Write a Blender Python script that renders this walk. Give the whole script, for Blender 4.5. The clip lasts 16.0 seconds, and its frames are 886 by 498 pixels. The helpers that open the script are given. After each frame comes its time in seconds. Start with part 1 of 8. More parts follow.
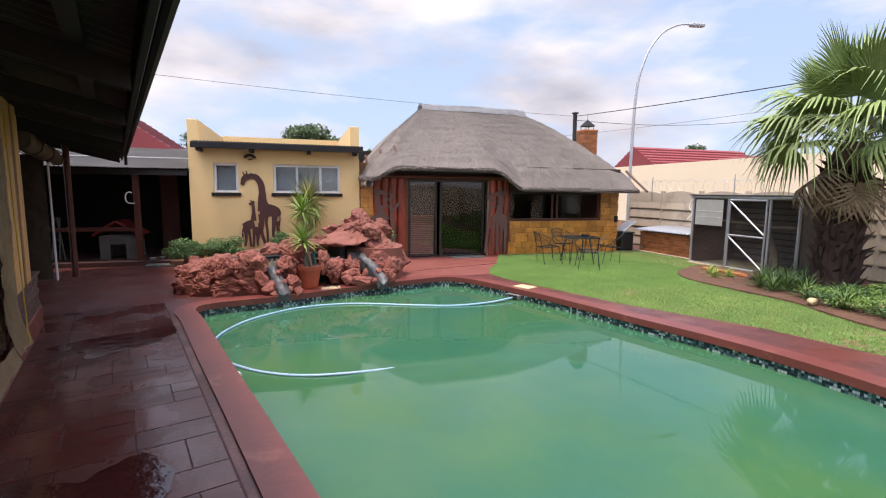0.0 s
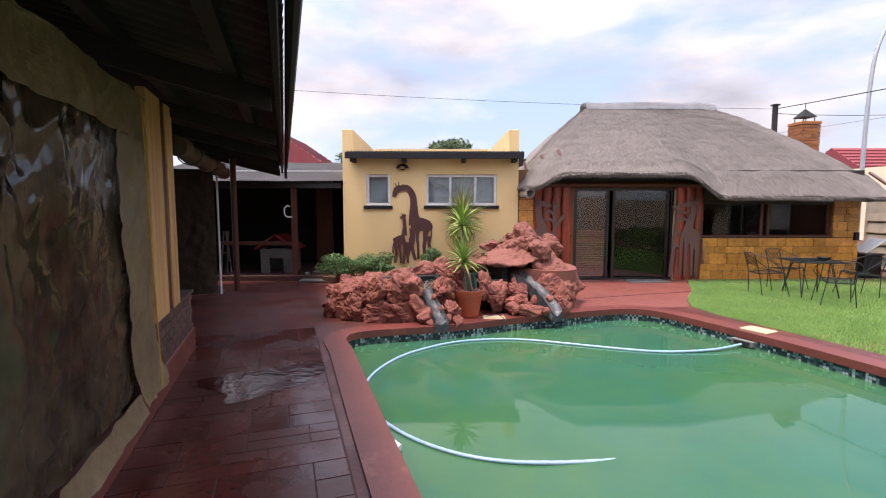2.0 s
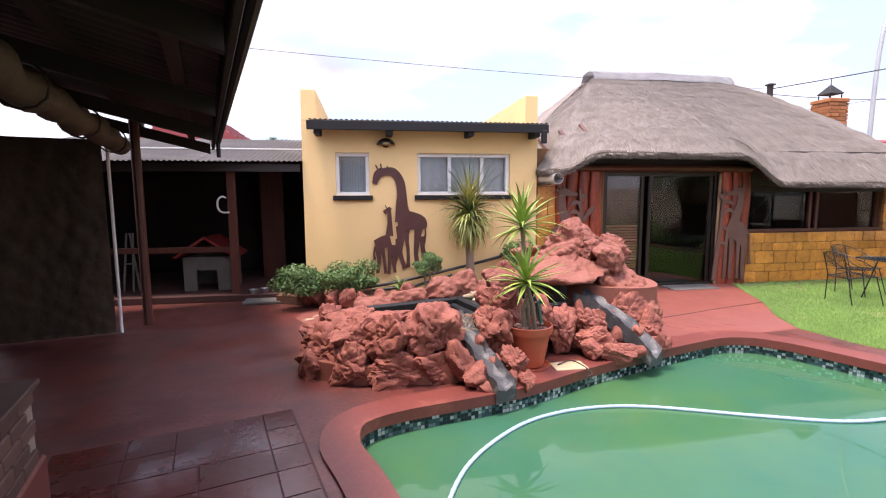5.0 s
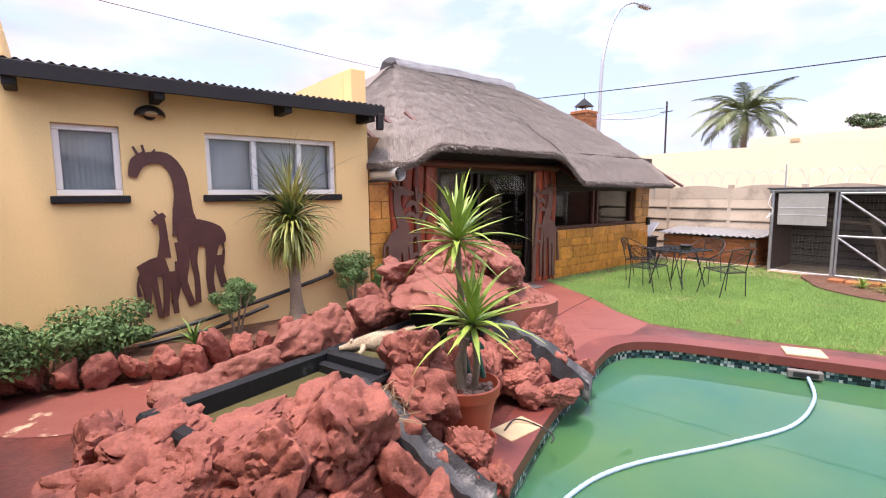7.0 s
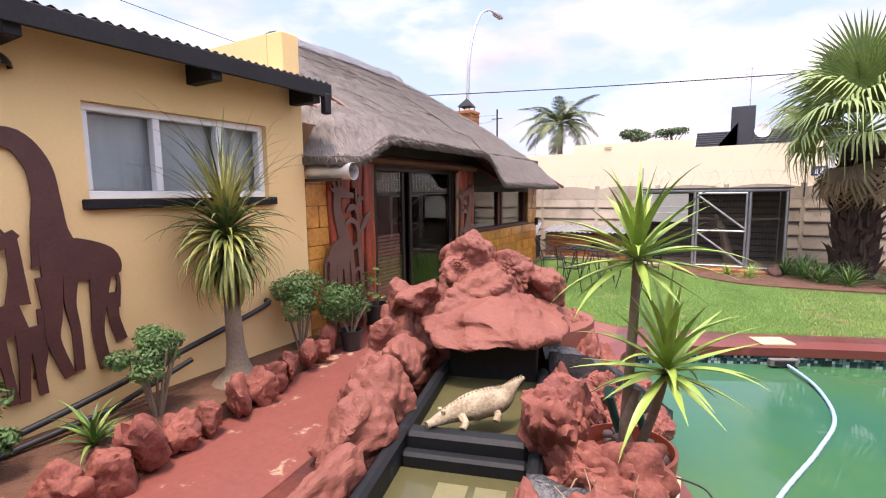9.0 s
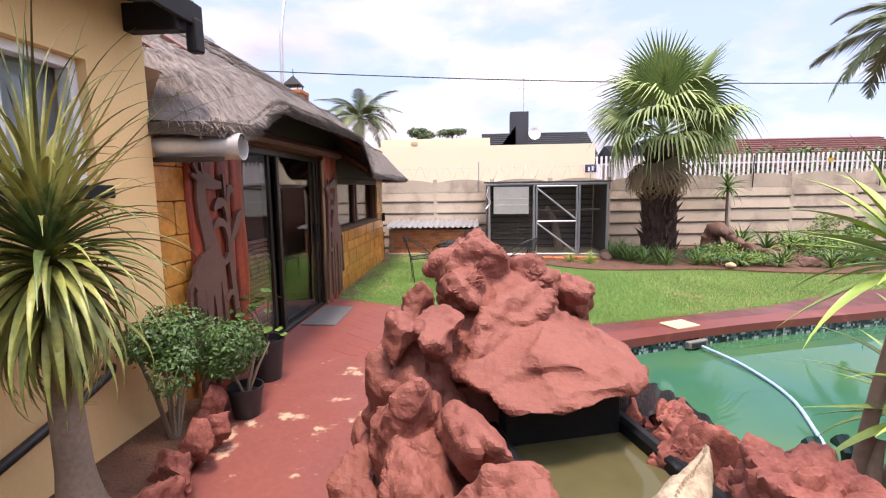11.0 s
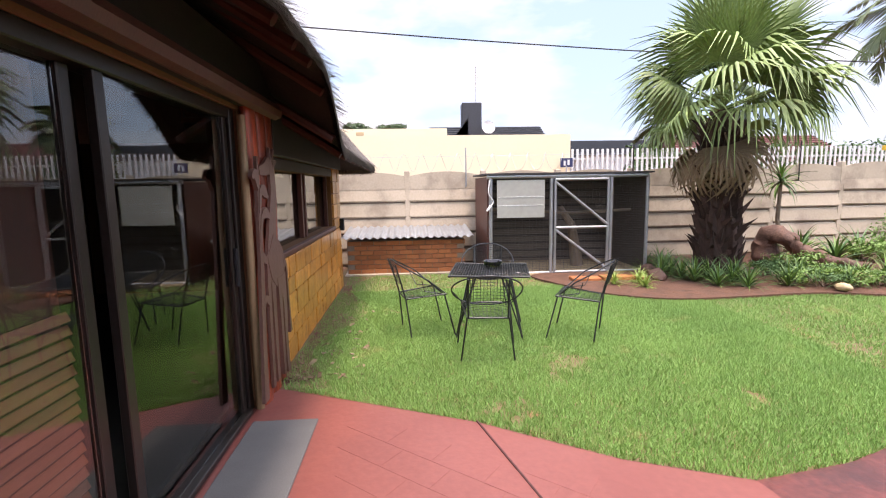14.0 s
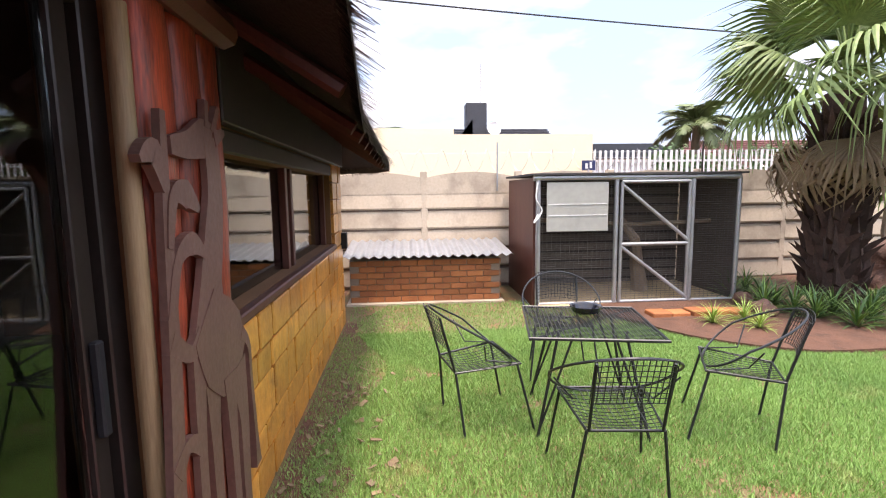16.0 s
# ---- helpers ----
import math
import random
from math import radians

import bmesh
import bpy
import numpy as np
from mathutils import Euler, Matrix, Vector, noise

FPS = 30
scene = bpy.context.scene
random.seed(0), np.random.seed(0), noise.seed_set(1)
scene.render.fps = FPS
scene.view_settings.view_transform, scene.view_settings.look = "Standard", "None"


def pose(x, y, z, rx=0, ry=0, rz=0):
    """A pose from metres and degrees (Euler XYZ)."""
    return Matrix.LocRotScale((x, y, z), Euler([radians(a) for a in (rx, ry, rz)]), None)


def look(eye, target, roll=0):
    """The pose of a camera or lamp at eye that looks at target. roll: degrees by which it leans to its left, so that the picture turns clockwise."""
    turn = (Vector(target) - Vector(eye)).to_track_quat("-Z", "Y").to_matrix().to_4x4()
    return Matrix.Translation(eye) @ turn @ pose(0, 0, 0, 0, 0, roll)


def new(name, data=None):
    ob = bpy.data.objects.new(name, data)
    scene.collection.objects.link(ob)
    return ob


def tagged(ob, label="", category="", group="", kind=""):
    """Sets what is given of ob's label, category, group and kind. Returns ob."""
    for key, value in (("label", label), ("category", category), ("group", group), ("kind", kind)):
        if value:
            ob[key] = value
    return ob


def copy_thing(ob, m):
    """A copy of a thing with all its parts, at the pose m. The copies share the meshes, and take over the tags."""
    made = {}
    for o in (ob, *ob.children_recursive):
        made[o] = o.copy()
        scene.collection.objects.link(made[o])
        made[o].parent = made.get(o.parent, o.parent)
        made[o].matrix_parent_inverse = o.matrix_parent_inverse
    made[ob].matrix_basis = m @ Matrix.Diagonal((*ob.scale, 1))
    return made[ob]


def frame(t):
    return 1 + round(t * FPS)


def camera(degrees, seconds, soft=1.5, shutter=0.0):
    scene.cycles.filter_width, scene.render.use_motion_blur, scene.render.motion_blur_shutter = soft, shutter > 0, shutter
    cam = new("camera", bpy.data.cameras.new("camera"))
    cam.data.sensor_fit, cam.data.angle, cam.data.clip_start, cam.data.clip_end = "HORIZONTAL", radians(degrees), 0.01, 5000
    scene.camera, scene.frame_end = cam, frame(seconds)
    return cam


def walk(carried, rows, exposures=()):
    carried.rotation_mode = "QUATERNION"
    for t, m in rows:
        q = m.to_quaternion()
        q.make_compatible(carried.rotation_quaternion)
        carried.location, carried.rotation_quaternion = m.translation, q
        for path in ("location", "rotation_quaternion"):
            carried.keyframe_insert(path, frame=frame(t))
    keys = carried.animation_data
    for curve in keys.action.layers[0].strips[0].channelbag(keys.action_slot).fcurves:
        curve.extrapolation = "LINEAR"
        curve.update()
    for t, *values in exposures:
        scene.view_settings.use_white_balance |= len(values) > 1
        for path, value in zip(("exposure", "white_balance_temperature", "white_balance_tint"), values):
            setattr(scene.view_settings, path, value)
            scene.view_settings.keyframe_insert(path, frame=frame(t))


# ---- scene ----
cam = camera(86.0, 16.0, soft=1.15)
METRES, EYE, TILT, LEAN, TURN = 15.75, 1.72, 0.0, 0.0, -17.0
ROWS = [
    (0.0, 0.0, 0.0, 0.0, 0.07, -6.88, -0.59),
    (0.5, -0.0127, 0.0201, -0.001, 4.92, -6.95, -0.48),
    (1.0, -0.0266, 0.041, -0.0027, 10.06, -6.69, -0.4),
    (1.5, -0.0389, 0.065, -0.0035, 11.19, -5.14, -0.1),
    (2.0, -0.0507, 0.0923, -0.0046, 16.0, -5.23, -0.01),
    (2.5, -0.0648, 0.1195, -0.0058, 21.91, -6.2, -0.09),
    (3.0, -0.0804, 0.1468, -0.006, 22.56, -6.71, -0.12),
    (3.2, -0.0881, 0.1573, -0.0064, 22.73, -6.57, -0.14),
    (5.3, -0.1733, 0.2497, -0.0042, 2.19, -6.45, 0.29),
    (5.5, -0.1808, 0.2606, -0.004, -1.95, -6.53, 0.29),
    (6.0, -0.196, 0.2907, -0.0031, -9.12, -6.64, 0.32),
    (6.5, -0.2136, 0.3188, -0.0024, -16.52, -6.63, 0.36),
    (7.0, -0.2285, 0.349, -0.0052, -22.07, -6.59, 0.42),
    (7.5, -0.2458, 0.3781, -0.0068, -25.7, -6.58, 0.49),
    (8.0, -0.2589, 0.4038, -0.004, -31.09, -6.61, 0.59),
    (8.5, -0.273, 0.4311, -0.0041, -36.78, -6.55, 0.54),
    (9.0, -0.2865, 0.4589, -0.0041, -43.4, -6.61, 0.68),
    (9.5, -0.2918, 0.4886, -0.0056, -49.94, -6.81, 0.83),
    (10.0, -0.2963, 0.5176, -0.0065, -56.3, -6.95, 0.75),
    (10.2, -0.2969, 0.5291, -0.0062, -59.58, -7.01, 0.74),
    (12.3, -0.2001, 0.6350, -0.0097, -73.71, -7.9, 0.87),
    (12.5, -0.1886, 0.6433, -0.0101, -74.0, -7.89, 0.85),
    (13.0, -0.1603, 0.6619, -0.0119, -76.1, -7.81, 0.91),
    (13.5, -0.1282, 0.6795, -0.0124, -76.39, -7.77, 0.88),
    (14.0, -0.0995, 0.6954, -0.0125, -76.86, -7.55, 0.97),
    (14.5, -0.0693, 0.7097, -0.0125, -77.08, -7.48, 0.96),
    (15.0, -0.0402, 0.7257, -0.0125, -73.64, -7.2, 0.82),
    (15.5, -0.0134, 0.741, -0.0121, -73.73, -7.01, 0.79),
    (16.0, 0.0093, 0.7525, -0.0134, -77.51, -6.93, 0.76),
]
# the clip's camera brightens as it leaves the dark verandah
EXPOSURES = [(0.0, 1.83, 7100, 21), (1.5, 1.9, 7100, 22), (3.0, 2.12, 7250, 25), (5.5, 2.36, 7300, 28), (8.0, 2.16, 7250, 28), (10.0, 2.14, 7250, 28), (12.5, 2.1, 7250, 27), (14.0, 2.25, 7200, 24), (16.0, 2.4, 7200, 23)]
walk(cam, [(t, pose(0, 0, EYE, TILT, LEAN, TURN) @ pose(METRES * x, METRES * y, METRES * z, 90 + pitch, roll, yaw)) for t, x, y, z, yaw, pitch, roll in ROWS], EXPOSURES)

# ---- light ----
world = bpy.data.worlds.new("sky")
scene.world = world
world.use_nodes = True
wn, wl = world.node_tree.nodes, world.node_tree.links
wn.clear()
SUN_ELEV, SUN_AZ = 77.0, 245.0          # degrees; azimuth measured from +y towards +x
sky = wn.new("ShaderNodeTexSky")
sky.sky_type, sky.sun_disc = "NISHITA", False
sky.sun_elevation, sky.sun_rotation = radians(SUN_ELEV), radians(SUN_AZ)
sky.air_density, sky.dust_density = 1.0, 1.5
tc = wn.new("ShaderNodeTexCoord")
mp = wn.new("ShaderNodeMapping")
mp.inputs["Scale"].default_value = (1.0, 1.0, 2.6)
mp.inputs["Location"].default_value = (0.35, 0.1, 0.2)
cloud = wn.new("ShaderNodeTexNoise")
cloud.inputs["Scale"].default_value, cloud.inputs["Detail"].default_value, cloud.inputs["Roughness"].default_value = 2.3, 7.0, 0.52
ramp = wn.new("ShaderNodeValToRGB")
ramp.color_ramp.elements[0].position, ramp.color_ramp.elements[1].position = 0.43, 0.585
shade = wn.new("ShaderNodeTexNoise")
shade.inputs["Scale"].default_value, shade.inputs["Detail"].default_value = 3.1, 5.0
shramp = wn.new("ShaderNodeValToRGB")
shramp.color_ramp.elements[0].position, shramp.color_ramp.elements[1].position = 0.30, 0.76
shramp.color_ramp.elements[0].color, shramp.color_ramp.elements[1].color = (1.5, 1.66, 1.98, 1), (3.7, 3.8, 3.95, 1)
lift = wn.new("ShaderNodeMixRGB")
lift.blend_type = "MIX"
lift.inputs[0].default_value = 0.85
lift.inputs[2].default_value = (1.35, 1.95, 2.8, 1)
mix = wn.new("ShaderNodeMixRGB")
bg = wn.new("ShaderNodeBackground")
bg.inputs["Strength"].default_value = 0.1
wo = wn.new("ShaderNodeOutputWorld")
wl.new(tc.outputs["Generated"], mp.inputs["Vector"])
wl.new(mp.outputs["Vector"], cloud.inputs["Vector"])
wl.new(mp.outputs["Vector"], shade.inputs["Vector"])
wl.new(cloud.outputs["Fac"], ramp.inputs["Fac"])
wl.new(shade.outputs["Fac"], shramp.inputs["Fac"])
wl.new(sky.outputs["Color"], lift.inputs[1])
wl.new(ramp.outputs["Color"], mix.inputs[0])
wl.new(lift.outputs["Color"], mix.inputs[1])
wl.new(shramp.outputs["Color"], mix.inputs[2])
# thin cloud glows more strongly round the high sun
aim = wn.new("ShaderNodeVectorMath")
aim.operation = "DOT_PRODUCT"
aim.inputs[1].default_value = (math.sin(radians(SUN_AZ)) * math.cos(radians(SUN_ELEV)), math.cos(radians(SUN_AZ)) * math.cos(radians(SUN_ELEV)), math.sin(radians(SUN_ELEV)))
glow = wn.new("ShaderNodeMapRange")
glow.interpolation_type = "SMOOTHSTEP"
glow.inputs["From Min"].default_value, glow.inputs["From Max"].default_value = 0.2, 1.0
glow.inputs["To Min"].default_value, glow.inputs["To Max"].default_value = 1.0, 2.9
gain = wn.new("ShaderNodeVectorMath")
gain.operation = "SCALE"
wl.new(tc.outputs["Generated"], aim.inputs[0])
wl.new(aim.outputs["Value"], glow.inputs["Value"])
wl.new(mix.outputs["Color"], gain.inputs[0])
wl.new(glow.outputs["Result"], gain.inputs["Scale"])
wl.new(gain.outputs["Vector"], bg.inputs["Color"])
wl.new(bg.outputs["Background"], wo.inputs["Surface"])

sun = new("sun", bpy.data.lights.new("sun", "SUN"))
sun.data.energy, sun.data.angle, sun.data.color = 1.15, radians(9.0), (1.0, 0.94, 0.84)
_e, _a = radians(SUN_ELEV), radians(SUN_AZ)
sun.matrix_world = look((0, 0, 30), Vector((0, 0, 30)) - Vector((math.sin(_a) * math.cos(_e), math.cos(_a) * math.cos(_e), math.sin(_e))))


# ---- materials ----
def rgb(c):
    return (*c, 1.0) if len(c) == 3 else c


def material(name, a, b=None, rough=0.7, metal=0.0, scale=3.0, fine=60.0, bump=0.25, dist=0.004, stretch=(1, 1, 1), spots=None,
             spot_scale=1.2, spot_at=(0.58, 0.66), vary=0.0, rough2=None, spec=0.5, coat=0.0, contrast=(0.3, 0.7), local=False):
    """A two-colour surface: large patches, fine grain, relief, optional stains of a third colour and a shade that varies per piece."""
    m = bpy.data.materials.new(name)
    m.use_nodes = True
    n, l = m.node_tree.nodes, m.node_tree.links
    p = n["Principled BSDF"]
    b = b or tuple(0.75 * c for c in a)
    if local:
        src = n.new("ShaderNodeTexCoord").outputs["Object"]
    else:
        src = n.new("ShaderNodeNewGeometry").outputs["Position"]
    mapping = n.new("ShaderNodeMapping")
    mapping.inputs["Scale"].default_value = stretch
    l.new(src, mapping.inputs["Vector"])
    big, small = n.new("ShaderNodeTexNoise"), n.new("ShaderNodeTexNoise")
    big.inputs["Scale"].default_value, big.inputs["Detail"].default_value = scale, 6.0
    small.inputs["Scale"].default_value, small.inputs["Detail"].default_value = fine, 4.0
    for t in (big, small):
        l.new(mapping.outputs["Vector"], t.inputs["Vector"])
    add = n.new("ShaderNodeMath")
    add.operation = "MULTIPLY_ADD"
    add.inputs[1].default_value = 0.45
    l.new(small.outputs["Fac"], add.inputs[0])
    half = n.new("ShaderNodeMath")
    half.operation = "MULTIPLY"
    half.inputs[1].default_value = 0.55
    l.new(big.outputs["Fac"], half.inputs[0])
    l.new(half.outputs[0], add.inputs[2])
    r = n.new("ShaderNodeValToRGB")
    r.color_ramp.elements[0].position, r.color_ramp.elements[1].position = contrast
    r.color_ramp.elements[0].color, r.color_ramp.elements[1].color = rgb(b), rgb(a)
    l.new(add.outputs[0], r.inputs["Fac"])
    col = r.outputs["Color"]
    if spots:
        sp = n.new("ShaderNodeTexNoise")
        sp.inputs["Scale"].default_value, sp.inputs["Detail"].default_value = spot_scale, 8.0
        sp.inputs["Roughness"].default_value = 0.65
        l.new(src, sp.inputs["Vector"])
        sr = n.new("ShaderNodeValToRGB")
        sr.color_ramp.elements[0].position, sr.color_ramp.elements[1].position = spot_at
        l.new(sp.outputs["Fac"], sr.inputs["Fac"])
        mx = n.new("ShaderNodeMixRGB")
        mx.inputs[2].default_value = rgb(spots)
        l.new(sr.outputs["Color"], mx.inputs[0])
        l.new(col, mx.inputs[1])
        col = mx.outputs["Color"]
    if vary:
        info = n.new("ShaderNodeObjectInfo")
        hsv = n.new("ShaderNodeHueSaturation")
        mr = n.new("ShaderNodeMapRange")
        mr.inputs["To Min"].default_value, mr.inputs["To Max"].default_value = 1 - vary, 1 + vary
        l.new(info.outputs["Random"], mr.inputs["Value"])
        l.new(mr.outputs["Result"], hsv.inputs["Value"])
        l.new(col, hsv.inputs["Color"])
        col = hsv.outputs["Color"]
    l.new(col, p.inputs["Base Color"])
    p.inputs["Metallic"].default_value = metal
    p.inputs["Roughness"].default_value = rough
    p.inputs["Specular IOR Level"].default_value = spec
    p.inputs["Coat Weight"].default_value = coat
    if rough2 is not None:
        rr = n.new("ShaderNodeMapRange")
        rr.inputs["From Min"].default_value, rr.inputs["From Max"].default_value = 0.4, 0.6
        rr.inputs["To Min"].default_value, rr.inputs["To Max"].default_value = rough, rough2
        l.new(big.outputs["Fac"], rr.inputs["Value"])
        l.new(rr.outputs["Result"], p.inputs["Roughness"])
    if bump:
        bp = n.new("ShaderNodeBump")
        bp.inputs["Strength"].default_value, bp.inputs["Distance"].default_value = bump, dist
        l.new(add.outputs[0], bp.inputs["Height"])
        l.new(bp.outputs["Normal"], p.inputs["Normal"])
    return m


def glass_material(name, tint=(0.92, 0.95, 0.95), rough=0.0):
    m = bpy.data.materials.new(name)
    m.use_nodes = True
    p = m.node_tree.nodes["Principled BSDF"]
    p.inputs["Base Color"].default_value = rgb(tint)
    p.inputs["Transmission Weight"].default_value = 1.0
    p.inputs["Roughness"].default_value = rough
    p.inputs["IOR"].default_value = 1.5
    return m


YELLOW = material("ochre_plaster", (0.86, 0.605, 0.29), (0.80, 0.54, 0.25), 0.85, scale=0.9, fine=45, bump=0.5, dist=0.006, spots=(0.78, 0.52, 0.235), spot_scale=0.8, spot_at=(0.55, 0.75))
CREAM = material("cream_plaster", (0.84, 0.73, 0.52), (0.79, 0.67, 0.47), 0.9, scale=0.4, fine=12, bump=0.2)
PALE = material("pale_plaster", (0.74, 0.66, 0.52), (0.68, 0.59, 0.45), 0.9, scale=0.4, fine=12, bump=0.2)
ROCK = material("red_painted_rock", (0.27, 0.09, 0.064), (0.155, 0.046, 0.036), 0.78, scale=5, fine=60, bump=0.8, dist=0.012, spots=(0.10, 0.032, 0.027), spot_scale=4.0, spot_at=(0.56, 0.74), contrast=(0.36, 0.6), spec=0.35)
ROCK_SOFT = material("red_painted_concrete", (0.235, 0.083, 0.058), (0.172, 0.056, 0.041), 0.72, scale=3, fine=45, bump=0.9, dist=0.010, spots=(0.36, 0.17, 0.125), spot_scale=6.0, spot_at=(0.66, 0.74), spec=0.35)
# wetness and some of the verandah roof's shade are both in this colour
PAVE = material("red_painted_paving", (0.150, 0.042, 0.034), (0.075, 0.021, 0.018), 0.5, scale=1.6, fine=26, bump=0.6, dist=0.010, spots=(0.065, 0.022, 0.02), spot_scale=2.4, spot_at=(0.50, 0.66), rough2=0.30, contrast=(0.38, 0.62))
# deck slabs: dark from wetness, with eave shade added to the colour
PAVE_TILE = material("stamped_red_slab", (0.105, 0.026, 0.021), (0.056, 0.0148, 0.0125), 0.36, scale=1.7, fine=18, bump=0.5, dist=0.008, spots=(0.053, 0.016, 0.014), spot_scale=1.3, spot_at=(0.5, 0.66), vary=0.16, rough2=0.16, spec=0.5)
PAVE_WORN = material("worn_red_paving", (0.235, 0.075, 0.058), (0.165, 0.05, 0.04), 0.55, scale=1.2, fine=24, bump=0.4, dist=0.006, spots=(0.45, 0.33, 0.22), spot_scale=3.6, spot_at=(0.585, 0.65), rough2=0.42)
PAVE_PATIO = material("stamped_patio_slab", (0.235, 0.073, 0.057), (0.175, 0.052, 0.042), 0.52, scale=1.2, fine=24, bump=0.5, dist=0.006, spots=(0.185, 0.052, 0.042), spot_scale=1.6, spot_at=(0.5, 0.7), vary=0.03, rough2=0.4)
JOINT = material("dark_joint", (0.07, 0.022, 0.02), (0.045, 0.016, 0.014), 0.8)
COPING = material("red_coping", (0.185, 0.047, 0.037), (0.12, 0.029, 0.024), 0.42, scale=1.5, fine=30, bump=0.3, dist=0.004, spots=(0.27, 0.085, 0.06), spot_scale=2.2, spot_at=(0.58, 0.7))
GRASS = material("lawn_soil", (0.16, 0.125, 0.055), (0.12, 0.085, 0.035), 0.9, scale=2.5, fine=90, bump=0.8, dist=0.02, spots=(0.26, 0.12, 0.06), spot_scale=3.6, spot_at=(0.52, 0.7))
BLADE = material("grass_blade", (0.26, 0.44, 0.115), (0.15, 0.29, 0.07), 0.6, scale=1.1, fine=30, bump=0, spots=(0.46, 0.43, 0.18), spot_scale=1.7, spot_at=(0.60, 0.78), contrast=(0.32, 0.66))
SOIL = material("red_soil", (0.15, 0.07, 0.04), (0.075, 0.036, 0.022), 0.95, scale=5, fine=60, bump=1.0, dist=0.03, spots=(0.06, 0.03, 0.018), spot_scale=7.0, spot_at=(0.55, 0.68))
THATCH = material("weathered_thatch", (0.25, 0.218, 0.195), (0.15, 0.128, 0.112), 0.95, scale=2.2, fine=70, bump=0.7, dist=0.02, spots=(0.17, 0.147, 0.13), spot_scale=1.6, spot_at=(0.45, 0.65))
THATCH_STRAW = bpy.data.materials.new("straw_strands")
THATCH_STRAW.use_nodes = True
_n, _l = THATCH_STRAW.node_tree.nodes, THATCH_STRAW.node_tree.links
_r = _n.new("ShaderNodeValToRGB")
_r.color_ramp.elements[0].color, _r.color_ramp.elements[1].color = (0.07, 0.058, 0.05, 1), (0.30, 0.267, 0.245, 1)
_l.new(_n.new("ShaderNodeNewGeometry").outputs["Random Per Island"], _r.inputs["Fac"])
_l.new(_r.outputs["Color"], _n["Principled BSDF"].inputs["Base Color"])
_n["Principled BSDF"].inputs["Roughness"].default_value = 0.9
THATCH_EDGE = material("cut_thatch_edge", (0.15, 0.122, 0.10), (0.05, 0.037, 0.03), 0.95, scale=9, fine=90, bump=0.9, dist=0.02)
# darker copy of the thatch colour, holding the shade below the eaves
THATCH_SHADE = material("thatch_underside", (0.036, 0.02, 0.014), (0.015, 0.009, 0.006), 0.9, scale=6, fine=80, bump=0.9, dist=0.02)
MESHCAP = material("silver_ridge_sheet", (0.42, 0.42, 0.43), (0.24, 0.24, 0.25), 0.5, 0.2, scale=3, fine=40, bump=0.4)
REDWOOD = material("red_varnished_wood", (0.42, 0.066, 0.024), (0.10, 0.017, 0.009), 0.45, scale=2.2, fine=25, bump=0.5, dist=0.006, stretch=(6, 6, 0.6), vary=0.2, coat=0.12, contrast=(0.38, 0.62))
BROWNWOOD = material("red_brown_wood", (0.115, 0.035, 0.022), (0.06, 0.018, 0.013), 0.5, scale=2, fine=20, bump=0.4, stretch=(5, 5, 0.6), vary=0.15)
SLATWOOD = material("varnished_slat", (0.36, 0.115, 0.06), (0.23, 0.066, 0.035), 0.4, scale=2, fine=20, bump=0.3, stretch=(0.6, 5, 5), vary=0.15)
WETPAVE = material("wet_red_paving", (0.06, 0.015, 0.013), (0.035, 0.01, 0.009), 0.04, scale=7, fine=16, bump=0.6, dist=0.010)
DARKWOOD = material("dark_stained_timber", (0.032, 0.022, 0.018), (0.015, 0.01, 0.009), 0.6, scale=2, fine=30, bump=0.4)
BLACKPAINT = material("black_painted_timber", (0.017, 0.017, 0.019), (0.009, 0.009, 0.011), 0.65, scale=4, fine=40, bump=0.3, spec=0.3, spots=(0.4, 0.4, 0.38), spot_scale=9.0, spot_at=(0.74, 0.76))
RUST = material("rust_brown_steel", (0.115, 0.040, 0.031), (0.068, 0.023, 0.02), 0.55, 0.1, scale=6, fine=50, bump=0.5, dist=0.003)
AMBER = material("amber_varnished_stone", (0.66, 0.29, 0.055), (0.42, 0.165, 0.029), 0.36, scale=3.5, fine=26, bump=0.7, dist=0.012, spots=(0.24, 0.08, 0.02), spot_scale=4.5, spot_at=(0.54, 0.72), vary=0.25, coat=0.25, contrast=(0.36, 0.62))
GROUT = material("brown_grout", (0.20, 0.095, 0.038), (0.13, 0.06, 0.025), 0.85)
BRICK = material("orange_brick", (0.40, 0.15, 0.05), (0.27, 0.085, 0.03), 0.75, scale=8, fine=60, bump=0.5, dist=0.004, vary=0.25)
DARKBRICK = material("dark_brick", (0.12, 0.058, 0.045), (0.07, 0.035, 0.028), 0.7, scale=8, fine=60, bump=0.5, vary=0.25)
MORTAR = material("grey_mortar", (0.30, 0.24, 0.19), (0.20, 0.15, 0.12), 0.9)
CONCRETE = material("precast_concrete", (0.54, 0.455, 0.35), (0.42, 0.345, 0.26), 0.9, scale=1.5, fine=28, bump=0.5, dist=0.006, spots=(0.24, 0.19, 0.145), spot_scale=1.1, spot_at=(0.50, 0.70), vary=0.1)
GALV = material("galvanised_steel", (0.50, 0.52, 0.54), (0.36, 0.375, 0.39), 0.42, 0.75, scale=6, fine=40, bump=0.2)
ROOFGREY = material("grey_corrugated_sheet", (0.066, 0.063, 0.063), (0.036, 0.034, 0.034), 0.75, 0.0, scale=1.0, fine=18, bump=0.2, spots=(0.10, 0.097, 0.097), spot_scale=0.8, spot_at=(0.5, 0.7), spec=0.2)
